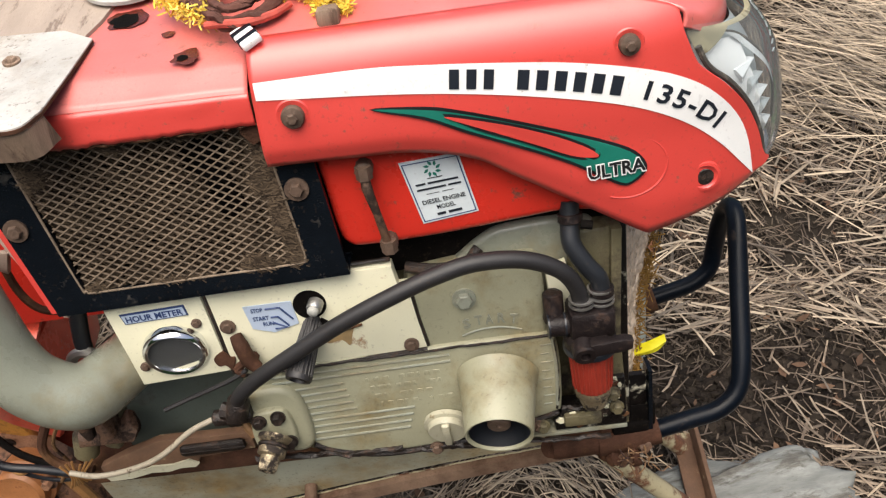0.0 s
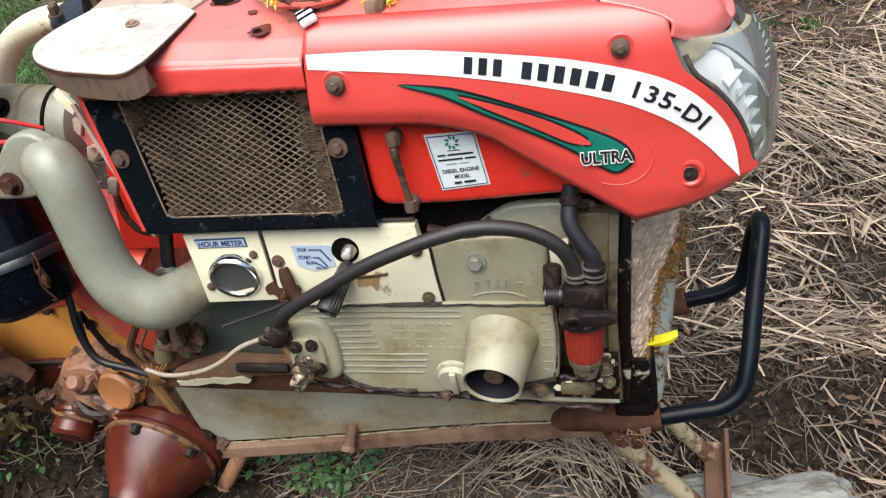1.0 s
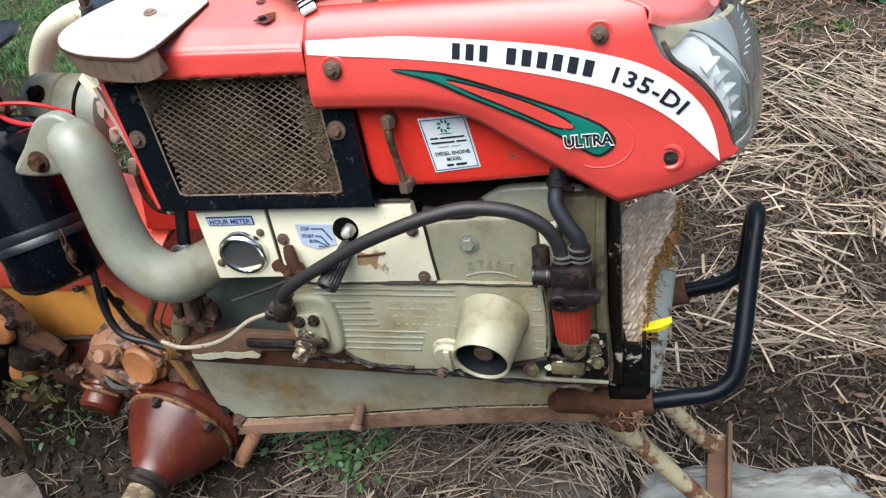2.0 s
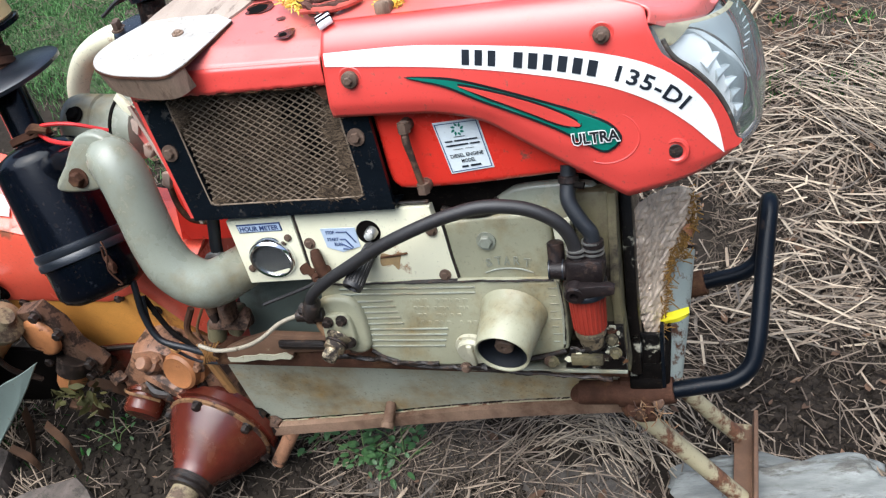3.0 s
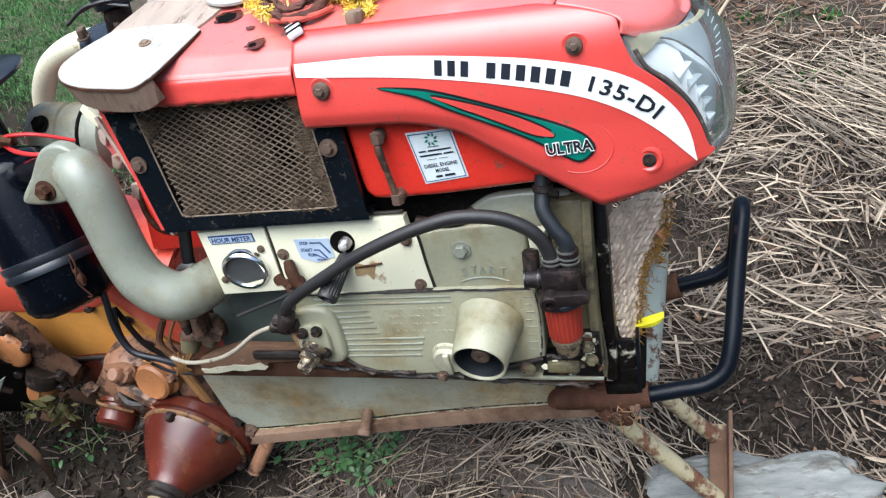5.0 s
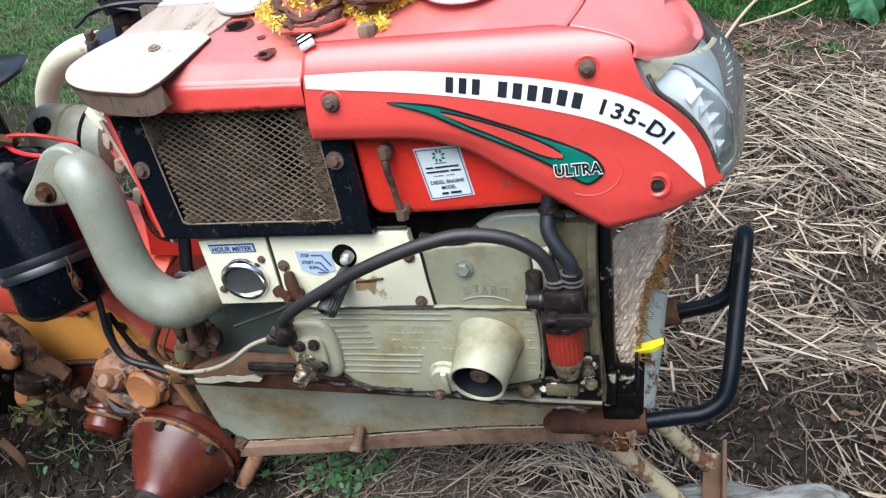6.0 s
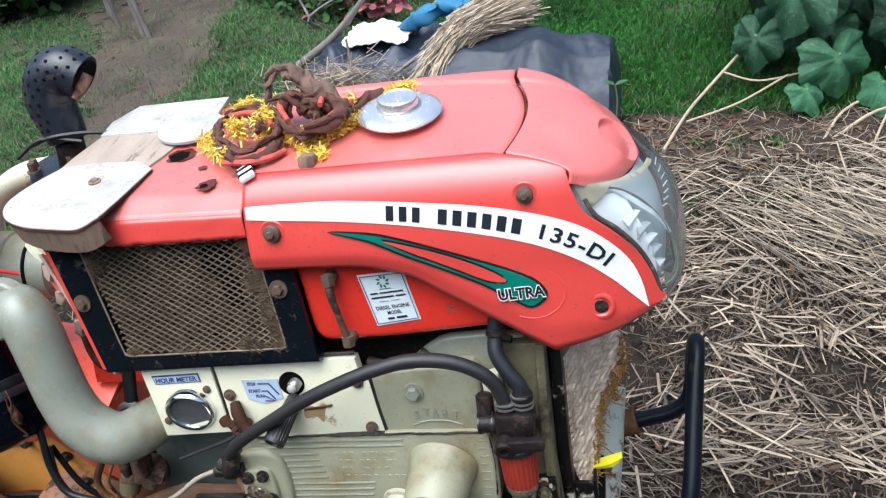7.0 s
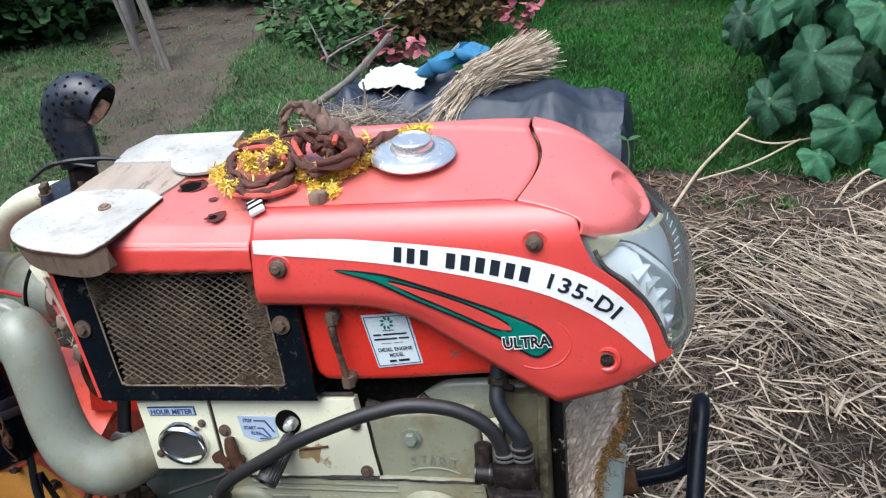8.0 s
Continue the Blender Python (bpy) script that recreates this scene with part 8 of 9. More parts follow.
def way(x, y):
    """How far a place lies inside the trodden path: below 1 is on it."""
    half = min(0.80, 0.24 + 0.24 * (y - 2.8))
    return abs(x + 2.03 + 0.17 * (y - 2.8) + 0.20 * noise.noise((x * 1.7, y * 1.7, 3.3)) + 0.12 * noise.noise((x * 6, y * 6, 1.3)) + 0.05 * noise.noise((x * 17, y * 17, 2.3))) / max(half, 0.16)


earth("path", -4.2, 0.0, 2.35, 5.65, 0.028, lambda x, y: way(x, y) < 1 and y > 2.5 + 0.1 * noise.noise((x * 4, 0, 0)), M_PATH, "bare trodden grey-brown earth path", "path")
M_TURF = surface("mossy_lawn_soil", (0.050, 0.070, 0.033), 0.95, vary=0.4, scale=5, bump=0.8, stain=(0.060, 0.046, 0.033), amount=0.30, stain_scale=3, soft=0.2, fine=120, spec=0.12)
M_BARE = surface("dry_brown_earth", (0.048, 0.038, 0.030), 0.95, vary=0.35, scale=9, bump=1.0, stain=(0.032, 0.025, 0.020), amount=0.36, stain_scale=5, soft=0.2, fine=120, spec=0.12)


def turf(x, y):
    """Where the soil is mossy and carries the lawn."""
    rim = min(x + 4.5, 2.4 - x, 5.7 - y) + 0.5 * noise.noise((x * 1.3, y * 1.3, 4.4)) + 0.2 * noise.noise((x * 6, y * 6, 1.4))
    front = y > 2.78 + 0.1 * noise.noise((x * 5, y * 5, 2)) or (x < -1.35 + 0.1 * noise.noise((y * 5, x * 5, 6)) and y > 1.95 + 0.4 * noise.noise((x * 2, y, 8.1)))
    return front and rim > 0.35 and not (way(x, y) < 1.03 and y > 2.45)


earth("lawn_soil", -4.5, 2.4, 1.6, 5.7, 0.034, turf, M_TURF, "mossy dark soil under the grass", "soil", 0.003)
earth("bare_earth", 0.20, 2.0, 2.25, 2.80, 0.024, under_vine, M_BARE, "dry brown bare earth before the pumpkin vine", "soil", 0.006)
strands("old_straw", 2200, yard, (0.02, 0.09), (0.0015, 0.0035), M_STRAWDARK, "old grey litter on the bare yard soil", "litter", 0.016)

verts, faces = [], []
for k in range(3100):
    x, y = crumbs() if k < 2600 else (0.26 + 0.75 * rng.random() ** 1.6, rng.uniform(2.32, 2.72))
    a, r = rng.uniform(0, 6.28), 0.004 + 0.010 * rng.random() ** 2
    d, s = Vector((math.cos(a), math.sin(a), rng.uniform(-0.2, 0.3))), Vector((-math.sin(a), math.cos(a), rng.uniform(-0.3, 0.3)))
    c = Vector((x, y, ground_z(x, y) + rng.uniform(0.006, 0.022)))
    b = len(verts)
    verts += [c - d * r * 1.6, c - d * r * 0.5 + s * r * 0.6, c + d * r * 0.6 + s * r * 0.5, c + d * r * 1.7 + Vector((0, 0, r * 0.3)), c + d * r * 0.6 - s * r * 0.5, c - d * r * 0.5 - s * r * 0.6,
              c + Vector((0, 0, -r * 0.25))]
    faces += [(b + k, b + (k + 1) % 6, b + 6) for k in range(6)]
tagged(raw("leaf_litter", verts, faces, M_LITTER), "curled brown dead leaves on the soil", "leaf litter", kind="stuff")

verts, faces = [], []
PHI = 1.618
BALL = [Vector(p).normalized() for p in ((-1, PHI, 0), (1, PHI, 0), (-1, -PHI, 0), (1, -PHI, 0), (0, -1, PHI), (0, 1, PHI), (0, -1, -PHI), (0, 1, -PHI), (PHI, 0, -1), (PHI, 0, 1), (-PHI, 0, -1), (-PHI, 0, 1))]
SIDES = ((0, 11, 5), (0, 5, 1), (0, 1, 7), (0, 7, 10), (0, 10, 11), (1, 5, 9), (5, 11, 4), (11, 10, 2), (10, 7, 6), (7, 1, 8), (3, 9, 4), (3, 4, 2), (3, 2, 6), (3, 6, 8), (3, 8, 9), (4, 9, 5), (2, 4, 11), (6, 2, 10), (8, 6, 7), (9, 8, 1))
for _ in range(14000):
    x, y = rng.uniform(-1.8, 2.2), 0.30 + 2.9 * rng.random() ** 1.4
    r = 0.0025 + 0.011 * rng.random() ** 3.5
    if dusty(x, y) or under_vine(x, y):
        continue
    b = len(verts)
    z = ground_z(x, y)
    for p in BALL:
        k = r * rng.uniform(0.65, 1.15)
        verts.append((x + k * p.x * 1.15, y + k * p.y, z + r * 0.25 + k * p.z * 0.8))
    faces += [tuple(b + i for i in f) for f in SIDES]
tagged(raw("soil_clods", verts, faces, M_CLOD, smooth=120), "loose crumbs of dark soil", "soil", kind="stuff")


# Moist by the bumper; under gearbox and tines the clods stand in for shade.
M_DARKCLOD = surface("moist_and_shade_dark_clod", (0.024, 0.019, 0.015), 0.95, vary=0.5, scale=60, bump=0.8, island=0.5, spec=0.12)
verts, faces = [], []
for _ in range(2200):
    px, py, sx, sy = rng.choice(((-1.05, 0.62, 0.20, 0.10), (-0.85, 0.66, 0.18, 0.10), (0.70, 0.98, 0.20, 0.10), (0.55, 1.12, 0.16, 0.09), (-0.66, 0.60, 0.20, 0.08)))
    x, y = rng.gauss(px, sx), rng.gauss(py, sy)
    r = 0.002 + 0.010 * rng.random() ** 4
    if dusty(x, y):
        continue
    b = len(verts)
    z = ground_z(x, y)
    for q in BALL:
        k = r * rng.uniform(0.45, 1.3)
        verts.append((x + k * q.x * 1.2, y + k * q.y, z + r * 0.3 + k * q.z * 0.8))
    faces += [tuple(b + i for i in f) for f in SIDES]
for _ in range(3400):
    x, y = rng.gauss(0.58, 0.20), rng.gauss(0.93, 0.13)
    if y < 0.60 or dusty(x, y):
        continue
    r = 0.003 + 0.011 * rng.random() ** 3
    b, z = len(verts), ground_z(x, y)
    for q in BALL:
        k = r * rng.uniform(0.5, 1.3)
        verts.append((x + k * q.x * 1.2, y + k * q.y, z + r * 0.3 + k * q.z * 0.8))
    faces += [tuple(b + i for i in f) for f in SIDES]
tagged(raw("moist_clods", verts, faces, M_DARKCLOD, smooth=25), "dark crumbs of soil, moist by the bumper, shade under the gearbox", "soil", kind="stuff")


# ---- pale dusty soil lying bare under the frame ----
M_DUSTY = surface("dusty_grey_soil", (0.106, 0.093, 0.081), 0.95, vary=0.35, scale=14, bump=1.0, stain=(0.042, 0.035, 0.029), amount=0.46, stain_scale=7, soft=0.2, fine=120, spec=0.12)
earth("dry_soil", -0.55, 0.46, 0.36, 0.89, 0.012, dusty, M_DUSTY, "bare dusty grey soil under the tiller", "soil", 0.0055, 0.002)


verts, faces = [], []
for _ in range(2600):
    x, y = rng.uniform(-0.55, 0.42), rng.uniform(0.40, 0.88)
    if not dusty(x, y):
        continue
    r = 0.0012 + 0.0055 * rng.random() ** 4
    b, z = len(verts), ground_z(x, y) + 0.005
    for q in BALL:
        k = r * rng.uniform(0.6, 1.2)
        verts.append((x + k * q.x * 1.2, y + k * q.y, z + r * 0.2 + k * q.z * 0.7))
    faces += [tuple(b + i for i in f) for f in SIDES]
tagged(raw("dusty_clods", verts, faces, M_DUSTY, smooth=40), "dry grey crumbs of soil", "soil", kind="stuff")


def blades(name, n, spot, height, width, material, label, category, spread=0.6):
    verts, faces = [], []
    for _ in range(n):
        x, y = spot()
        z = ground_z(x, y)
        h, w = rng.uniform(*height), rng.uniform(*width)
        a, t = rng.uniform(0, 6.28), rng.uniform(0, 6.28)
        s = Vector((math.cos(a), math.sin(a), 0)) * w / 2
        o = Vector((math.cos(t), math.sin(t), 0)) * h * rng.uniform(0.1, spread)
        q = Vector((x, y, z))
        b = len(verts)
        verts += [q - s, q + s, q + s * 0.8 + o * 0.45 + Vector((0, 0, h * 0.6)), q - s * 0.8 + o * 0.45 + Vector((0, 0, h * 0.6)), q + o + Vector((0, 0, h * 0.85))]
        faces += [(b, b + 1, b + 2, b + 3), (b + 3, b + 2, b + 4)]
    return tagged(raw(name, verts, faces, material, None, "", 0), label, category, kind="stuff")


def lawn():
    while True:
        x, y = rng.uniform(-4.5, 2.4), 1.5 + 4.2 * rng.random()
        right = 2.75 + 0.15 * noise.noise((x * 3, 0, 1)) - 0.25 * max(0, -x) if x > -0.6 else 9
        path = way(x, y) < 0.95 - 0.35 * rng.random() ** 3 and y > 2.5 and rng.random() > 0.05
        ok = y > right or (x < -1.35 and not path) or (-1.6 < x < -0.6 and y > 2.9)
        edge = min(x + 4.5, 2.4 - x, 5.7 - y) + 0.25 * noise.noise((x * 2.1, y * 2.1, 4.4))
        if edge < 0.7 * rng.random():
            continue
        if x < -0.75 + 0.2 * noise.noise((x * 2, y * 2, 1.0)):
            continue
        k = 1.0 + 0.9 * noise.noise((x * 1.7, y * 1.7, 6.0))
        if x > -0.3 and y > 4.4:
            k -= 0.5
        if ok and rng.random() < k:
            return x, y


def yard_grass():
    while True:
        x, y = rng.uniform(-4.5, -0.7), 1.5 + 4.2 * rng.random()
        if min((x + 4.5) * 0.7, y - 1.5) + 0.5 * noise.noise((x * 1.4, y * 1.4, 5.5)) < 0.6 * rng.random():
            continue
        if (way(x, y) < 1.0 - 0.4 * rng.random() ** 2 and y > 2.4 and rng.random() > 0.05 + 0.35 * max(0.0, noise.noise((x * 3.5, y * 3.5, 7.7)))) or (x > -1.35 and y < 2.6):
            continue
        k = 0.62 + 1.0 * noise.noise((x * 1.9, y * 1.9, 6.0)) + 0.5 * noise.noise((x * 6, y * 6, 3.0))
        if x > -1.9:
            k += 0.35 - 0.6 * max(0.0, y - 3.7)
        elif y > 3.6:
            k -= 0.45
        if rng.random() < k * (1 if y < 4.6 else 0.3):
            return x, y


M_YARDGRASS = surface("dusty_yard_grass", (0.086, 0.192, 0.061), 0.7, vary=0.45, scale=2.2, bump=0.0, island=0.5, spec=0.25)
blades("grass", 150000, lawn, (0.014, 0.050), (0.002, 0.0045), M_GRASS, "short dense green grass", "grass", 1.0)
blades("grass", 110000, yard_grass, (0.010, 0.036), (0.0018, 0.0045), M_YARDGRASS, "patchy dusty green grass beside the path", "grass", 1.0)
strands("old_straw", 4200, yard, (0.02, 0.11), (0.0015, 0.0045), M_STRAWDARK, "old grey litter on the bare yard soil", "litter", 0.03)


def tufts():
    return rng.choice(((0.62, 2.05), (0.72, 2.12), (0.46, 2.5))) [0] + rng.gauss(0, 0.035), rng.choice((2.08, 2.12, 2.5)) + rng.gauss(0, 0.03)


def by_tines():
    return rng.uniform(-1.35, -0.95), rng.uniform(0.50, 0.85)


blades("grass_tuft", 110, by_tines, (0.015, 0.04), (0.0025, 0.005), M_GRASS, "small green grass among the tines", "grass", 1.0)
blades("grass_tuft", 260, tufts, (0.02, 0.06), (0.003, 0.006), M_GRASS, "small green grass tuft among straw", "grass", 1.0)


def lump(size, seed, rough=0.18, sub=4):
    bm = bmesh.new()
    bmesh.ops.create_icosphere(bm, subdivisions=sub, radius=1)
    for v in bm.verts:
        k = 1 + rough * noise.noise(v.co * 1.3 + Vector((seed, 0, 0))) + rough * 0.5 * noise.noise(v.co * 3.1 + Vector((0, seed, 0))) + rough * 0.22 * noise.noise(v.co * 8 + Vector((0, 0, seed)))
        v.co = Vector((max(-0.86, min(0.86, v.co.x)) * size[0], v.co.y * size[1], max(-0.6, min(0.72, v.co.z)) * size[2])) * k
    return bm


stone = part("stone", lump((0.225, 0.115, 0.062), 3.0, 0.34, 5), M_STONE, None, "", 60)
stone.matrix_world = pose(0.480, 0.680, 0.010, 0, -2, 10)
tagged(stone, "pale grey weathered stone beside the stand", "stone")


def slab(name, outline, z0, z1, material, label):
    """A flat broken stone with an uneven top."""
    bm = bmesh.new()
    c = Vector((sum(p[0] for p in outline) / len(outline), sum(p[1] for p in outline) / len(outline), 0))
    rings = []
    rim = [Vector((*p, 0)) for p in outline]
    rim = [a.lerp(b, k / 6) for a, b in zip(rim, rim[1:] + rim[:1]) for k in range(6)]
    for f, z in ((1.0, z0 - 0.03), (1.01, z0), (1.0, z1 - 0.006), (0.97, z1), (0.7, z1 + 0.004), (0.35, z1 + 0.005)):
        rings.append([bm.verts.new(c + (q - c) * (f + 0.02 * noise.noise(q * 30)) + Vector((0, 0, z + 0.006 * noise.noise(q * 14 + Vector((f, 0, 0)))))) for q in rim])
    for a, b in zip(rings, rings[1:]):
        for j in range(len(rim)):
            i = (j + 1) % len(rim)
            bm.faces.new((a[j], a[i], b[i], b[j]))
    bm.faces.new(rings[-1])
    return tagged(part(name, bm, material, None, "", 30), label, "stone")


slab("flat_stone", [(-1.115, 0.405), (-1.05, 0.455), (-0.968, 0.500), (-0.925, 0.478), (-0.895, 0.455), (-0.86, 0.39), (-0.87, 0.32), (-1.05, 0.30)], 0.0, 0.035, M_BRICKSTONE, "greyish brown flat stone on the soil")
slab("stone", [(-1.30, 0.47), (-1.24, 0.545), (-1.16, 0.525), (-1.13, 0.46), (-1.14, 0.40), (-1.28, 0.38)], 0.0, 0.05, M_BRICKSTONE, "brown rough stone lying on the soil")

# ---- weeds under the frame ----
def leaf_mesh(name, material, n=9, wide=0.5, lobes=0.0, cup=0.15, tooth=0.0):
    """One leaf, 1 long, from its stalk along x, with a folded midrib."""
    bm = bmesh.new()
    mid, up, dn = [], [], []
    for k in range(n + 1):
        u = k / n
        w = wide * (math.sin(math.pi * u ** 0.8) ** 0.7) * (1 + lobes * math.cos(u * math.pi * 5)) + tooth * (k % 2)
        w = 0.004 if k in (0, n) else w
        z = -cup * (u - 0.3) ** 2
        mid.append(bm.verts.new((u, 0, z)))
        up.append(bm.verts.new((u - 0.10 * (1 - u) * (lobes > 0), w, z + cup * w * (0.6 - 0.9 * w))))
        dn.append(bm.verts.new((u - 0.10 * (1 - u) * (lobes > 0), -w, z + cup * w * (0.6 - 0.9 * w))))
    for k in range(n):
        bm.faces.new((mid[k], mid[k + 1], up[k + 1], up[k]))
        bm.faces.new((mid[k], dn[k], dn[k + 1], mid[k + 1]))
    me = bpy.data.meshes.new(name)
    bm.to_mesh(me)
    bm.free()
    me.materials.append(material)
    me.polygons.foreach_set("use_smooth", [True] * len(me.polygons))
    return me


weed_leaf = leaf_mesh("leaf", M_WEED, 6, 0.26, 0, 0.3)
for wx, wy, cnt in ((-0.47, 0.70, 34), (-0.36, 0.66, 60), (-0.31, 0.715, 60), (-0.27, 0.66, 40), (-0.96, 0.62, 12)):
    weed = thing("weed", "small green weed growing under the tiller", "weed", pose(wx, wy, ground_z(wx, wy)), "weeds under the frame")
    part("stem", merged(*[tube([(0, 0, -0.01), (0.02 * math.cos(a), 0.02 * math.sin(a), 0.03), (0.05 * math.cos(a), 0.05 * math.sin(a), 0.055)], 0.0012, 5, 3) for a in (0.3, 1.9, 3.3, 4.9)]), M_VINESTEM, weed)
    for k in range(cnt):
        lf = new("leaf", weed_leaf)
        lf.parent = weed
        a, r = rng.uniform(0, 6.28), rng.uniform(0.005, 0.06)
        s = rng.uniform(0.010, 0.027)
        lf.matrix_basis = pose(r * math.cos(a), r * math.sin(a), rng.uniform(0.02, 0.07), rng.uniform(-20, 20), rng.uniform(-25, 20), math.degrees(a) + rng.uniform(-50, 50)) @ Matrix.Scale(s, 4)

# ---- pumpkin vine ----
def big_leaf():
    """A broad lobed leaf about 1 across, with raised veins between soft lobes."""
    bm = bmesh.new()
    c = bm.verts.new((0, 0, 0))
    rings = []
    seg = 120
    for i in range(1, 6):
        k = i / 5
        ring = []
        for j in range(seg):
            a = -math.pi + 2 * math.pi * j / seg
            lobe = 0.345 + max(g * max(0.0, 1 - abs(abs(a) - c) / 0.66) for c, g in ((0.0, 0.19), (1.12, 0.13), (2.15, 0.10))) + 0.007 * math.cos(30 * a) + 0.020 * noise.noise((a * 5, 1, 1))
            notch = 1 - 0.85 * math.exp(-((abs(a) - math.pi) / 0.30) ** 2)
            r = lobe * notch * k
            z = -0.018 * k * abs(math.sin(2.5 * a)) - 0.10 * k * k + 0.012 * math.sin(9 * a) * k * k + 0.03 * noise.noise((math.cos(a) * k * 3, math.sin(a) * k * 3, 4))
            ring.append(bm.verts.new((r * math.cos(a) + 0.05, r * math.sin(a) * 1.08, z)))
        rings.append(ring)
    for j in range(seg):
        bm.faces.new((c, rings[0][j], rings[0][(j + 1) % seg]))
    for a, b in zip(rings, rings[1:]):
        for j in range(seg):
            bm.faces.new((a[j], b[j], b[(j + 1) % seg], a[(j + 1) % seg]))
    me = bpy.data.meshes.new("leaf")
    bmesh.ops.recalc_face_normals(bm, faces=bm.faces)
    bm.to_mesh(me)
    bm.free()
    me.materials.append(M_VINE)
    me.polygons.foreach_set("use_smooth", [True] * len(me.polygons))
    return me


vine = thing("pumpkin_vine", "pumpkin vine with large mottled green leaves", "vine", pose(0.06, 0.04, 0.02))
vine_leaf = big_leaf()
spots = [(0.80, 2.92, 0.32, 0.40), (0.62, 2.86, 0.22, 0.34), (0.88, 2.72, 0.20, 0.36), (0.68, 3.22, 0.34, 0.34), (0.80, 3.35, 0.46, 0.32), (1.00, 3.10, 0.46, 0.44), (1.10, 2.86, 0.28, 0.36),
         (1.22, 3.20, 0.42, 0.40), (0.58, 3.45, 0.30, 0.30), (0.96, 3.50, 0.52, 0.36), (1.35, 3.00, 0.36, 0.42), (1.18, 3.60, 0.50, 0.40), (1.45, 3.45, 0.46, 0.42), (0.72, 3.75, 0.36, 0.34),
         (1.0, 3.90, 0.42, 0.36), (1.55, 2.80, 0.26, 0.36), (1.70, 3.15, 0.40, 0.42), (1.30, 4.0, 0.45, 0.40), (0.78, 2.66, 0.10, 0.24), (1.02, 2.66, 0.12, 0.28), (1.36, 2.66, 0.16, 0.30), (0.90, 3.05, 0.18, 0.34),
         (0.74, 2.80, 0.42, 0.44), (0.93, 2.84, 0.56, 0.38), (0.60, 2.98, 0.54, 0.32), (0.72, 3.00, 0.62, 0.34), (1.08, 2.92, 0.60, 0.36), (0.52, 3.10, 0.46, 0.28), (1.18, 2.80, 0.44, 0.34)]
spots += [(rng.uniform(0.60, 1.80), rng.uniform(2.82, 3.3), rng.uniform(0.14, 0.85), rng.uniform(0.26, 0.42)) for _ in range(44)]
spots += [(rng.uniform(0.66, 1.80), rng.uniform(3.15, 3.7), rng.uniform(0.05, 0.70), rng.uniform(0.34, 0.48)) for _ in range(46)]
for k, (x, y, z, s) in enumerate(spots):
    lf = new("leaf", vine_leaf)
    lf.parent = vine
    yaw = rng.uniform(-165, -15)
    lf.matrix_basis = pose(x, y, z, rng.uniform(-18, 18), rng.uniform(38, 74), yaw) @ Matrix.Diagonal((s * 0.74, s * rng.uniform(0.55, 0.82), s * 1.1, 1))
    r = Vector((x, y, z))
    part("stalk", tube([r, r + Vector((0.03, 0.07, -0.05)), Vector((x + rng.uniform(0.0, 0.16), y + 0.24, max(0.0, z - 0.30)))], 0.0055, 7, 4), M_VINESTEM, vine)
for pts, r in (([(0.36, 2.45, 0.02), (0.44, 2.66, 0.05), (0.52, 2.84, 0.06), (0.66, 3.02, 0.14), (0.80, 3.2, 0.2)], 0.0085), ([(0.44, 2.62, 0.04), (0.62, 2.72, 0.06), (0.80, 2.86, 0.10)], 0.006), ([(0.58, 2.92, 0.09), (0.70, 2.86, 0.08), (0.86, 2.88, 0.10)], 0.006),
               ([(0.9, 2.5, 0.03), (1.1, 2.6, 0.10), (1.5, 2.62, 0.10)], 0.008), ([(1.0, 2.42, 0.02), (1.12, 2.58, 0.18), (1.4, 2.7, 0.28)], 0.006), ([(0.85, 2.45, 0.02), (1.0, 2.7, 0.06), (1.3, 2.75, 0.12)], 0.007), ([(1.12, 2.3, 0.01), (1.1, 2.5, 0.16), (1.05, 2.6, 0.24)], 0.005)):
    dry = part("dry_stem", tube(pts, r * 0.68, 8, 5), M_TWIG, None)
    tagged(dry, "dry pale vine stem lying over the soil", "stem", "dry vine stems")

# ---- heap behind the tiller ----
def mound(x0, x1, y0, y1, h, seed, fold=0.05):
    def f(u, v):
        e = min(1.0, 5 * min(u, 1 - u)) ** 0.6 * min(1.0, 5 * min(v, 1 - v)) ** 0.6
        x, y = x0 + (x1 - x0) * u, y0 + (y1 - y0) * v
        z = h * e * (0.85 + 0.25 * noise.noise((x * 3 + seed, y * 3, 0))) + fold * e * (1.7 * abs(noise.noise((x * 6, y * 6, seed))) - 0.45) + 0.012 * noise.noise((x * 22, y * 22, seed))
        return x + 0.04 * noise.noise((y * 5, seed, 1)), y + 0.04 * noise.noise((x * 5, seed, 2)), max(-0.01, z)
    return skin(44, 30, f)


def draped(u, v):
    """A sheet over a box: flat on top, lower towards one end, upright at that end."""
    x, y = -0.62 + 0.83 * u, 2.66 + 0.50 * v
    top = float(np.interp(x, (-0.62, -0.56, -0.10, 0.00, 0.165, 0.185, 0.21), (0.0, 0.22, 0.262, 0.215, 0.200, 0.10, -0.01)))
    side = float(np.interp(y, (2.66, 2.74, 2.86, 3.00, 3.12, 3.16), (0.0, 0.60, 0.97, 1.02, 0.85, 0.0)))
    fold = 0.030 * noise.noise((x * 6, y * 6, 2.0)) + 0.012 * abs(noise.noise((x * 17 + y * 9, y * 5, 7.0))) + 0.004 * noise.noise((x * 50, y * 50, 1.0))
    return x + 0.015 * noise.noise((y * 9, 3.0, top * 14)), y, max(-0.01, top * side + fold * min(1.0, 8 * top * side))


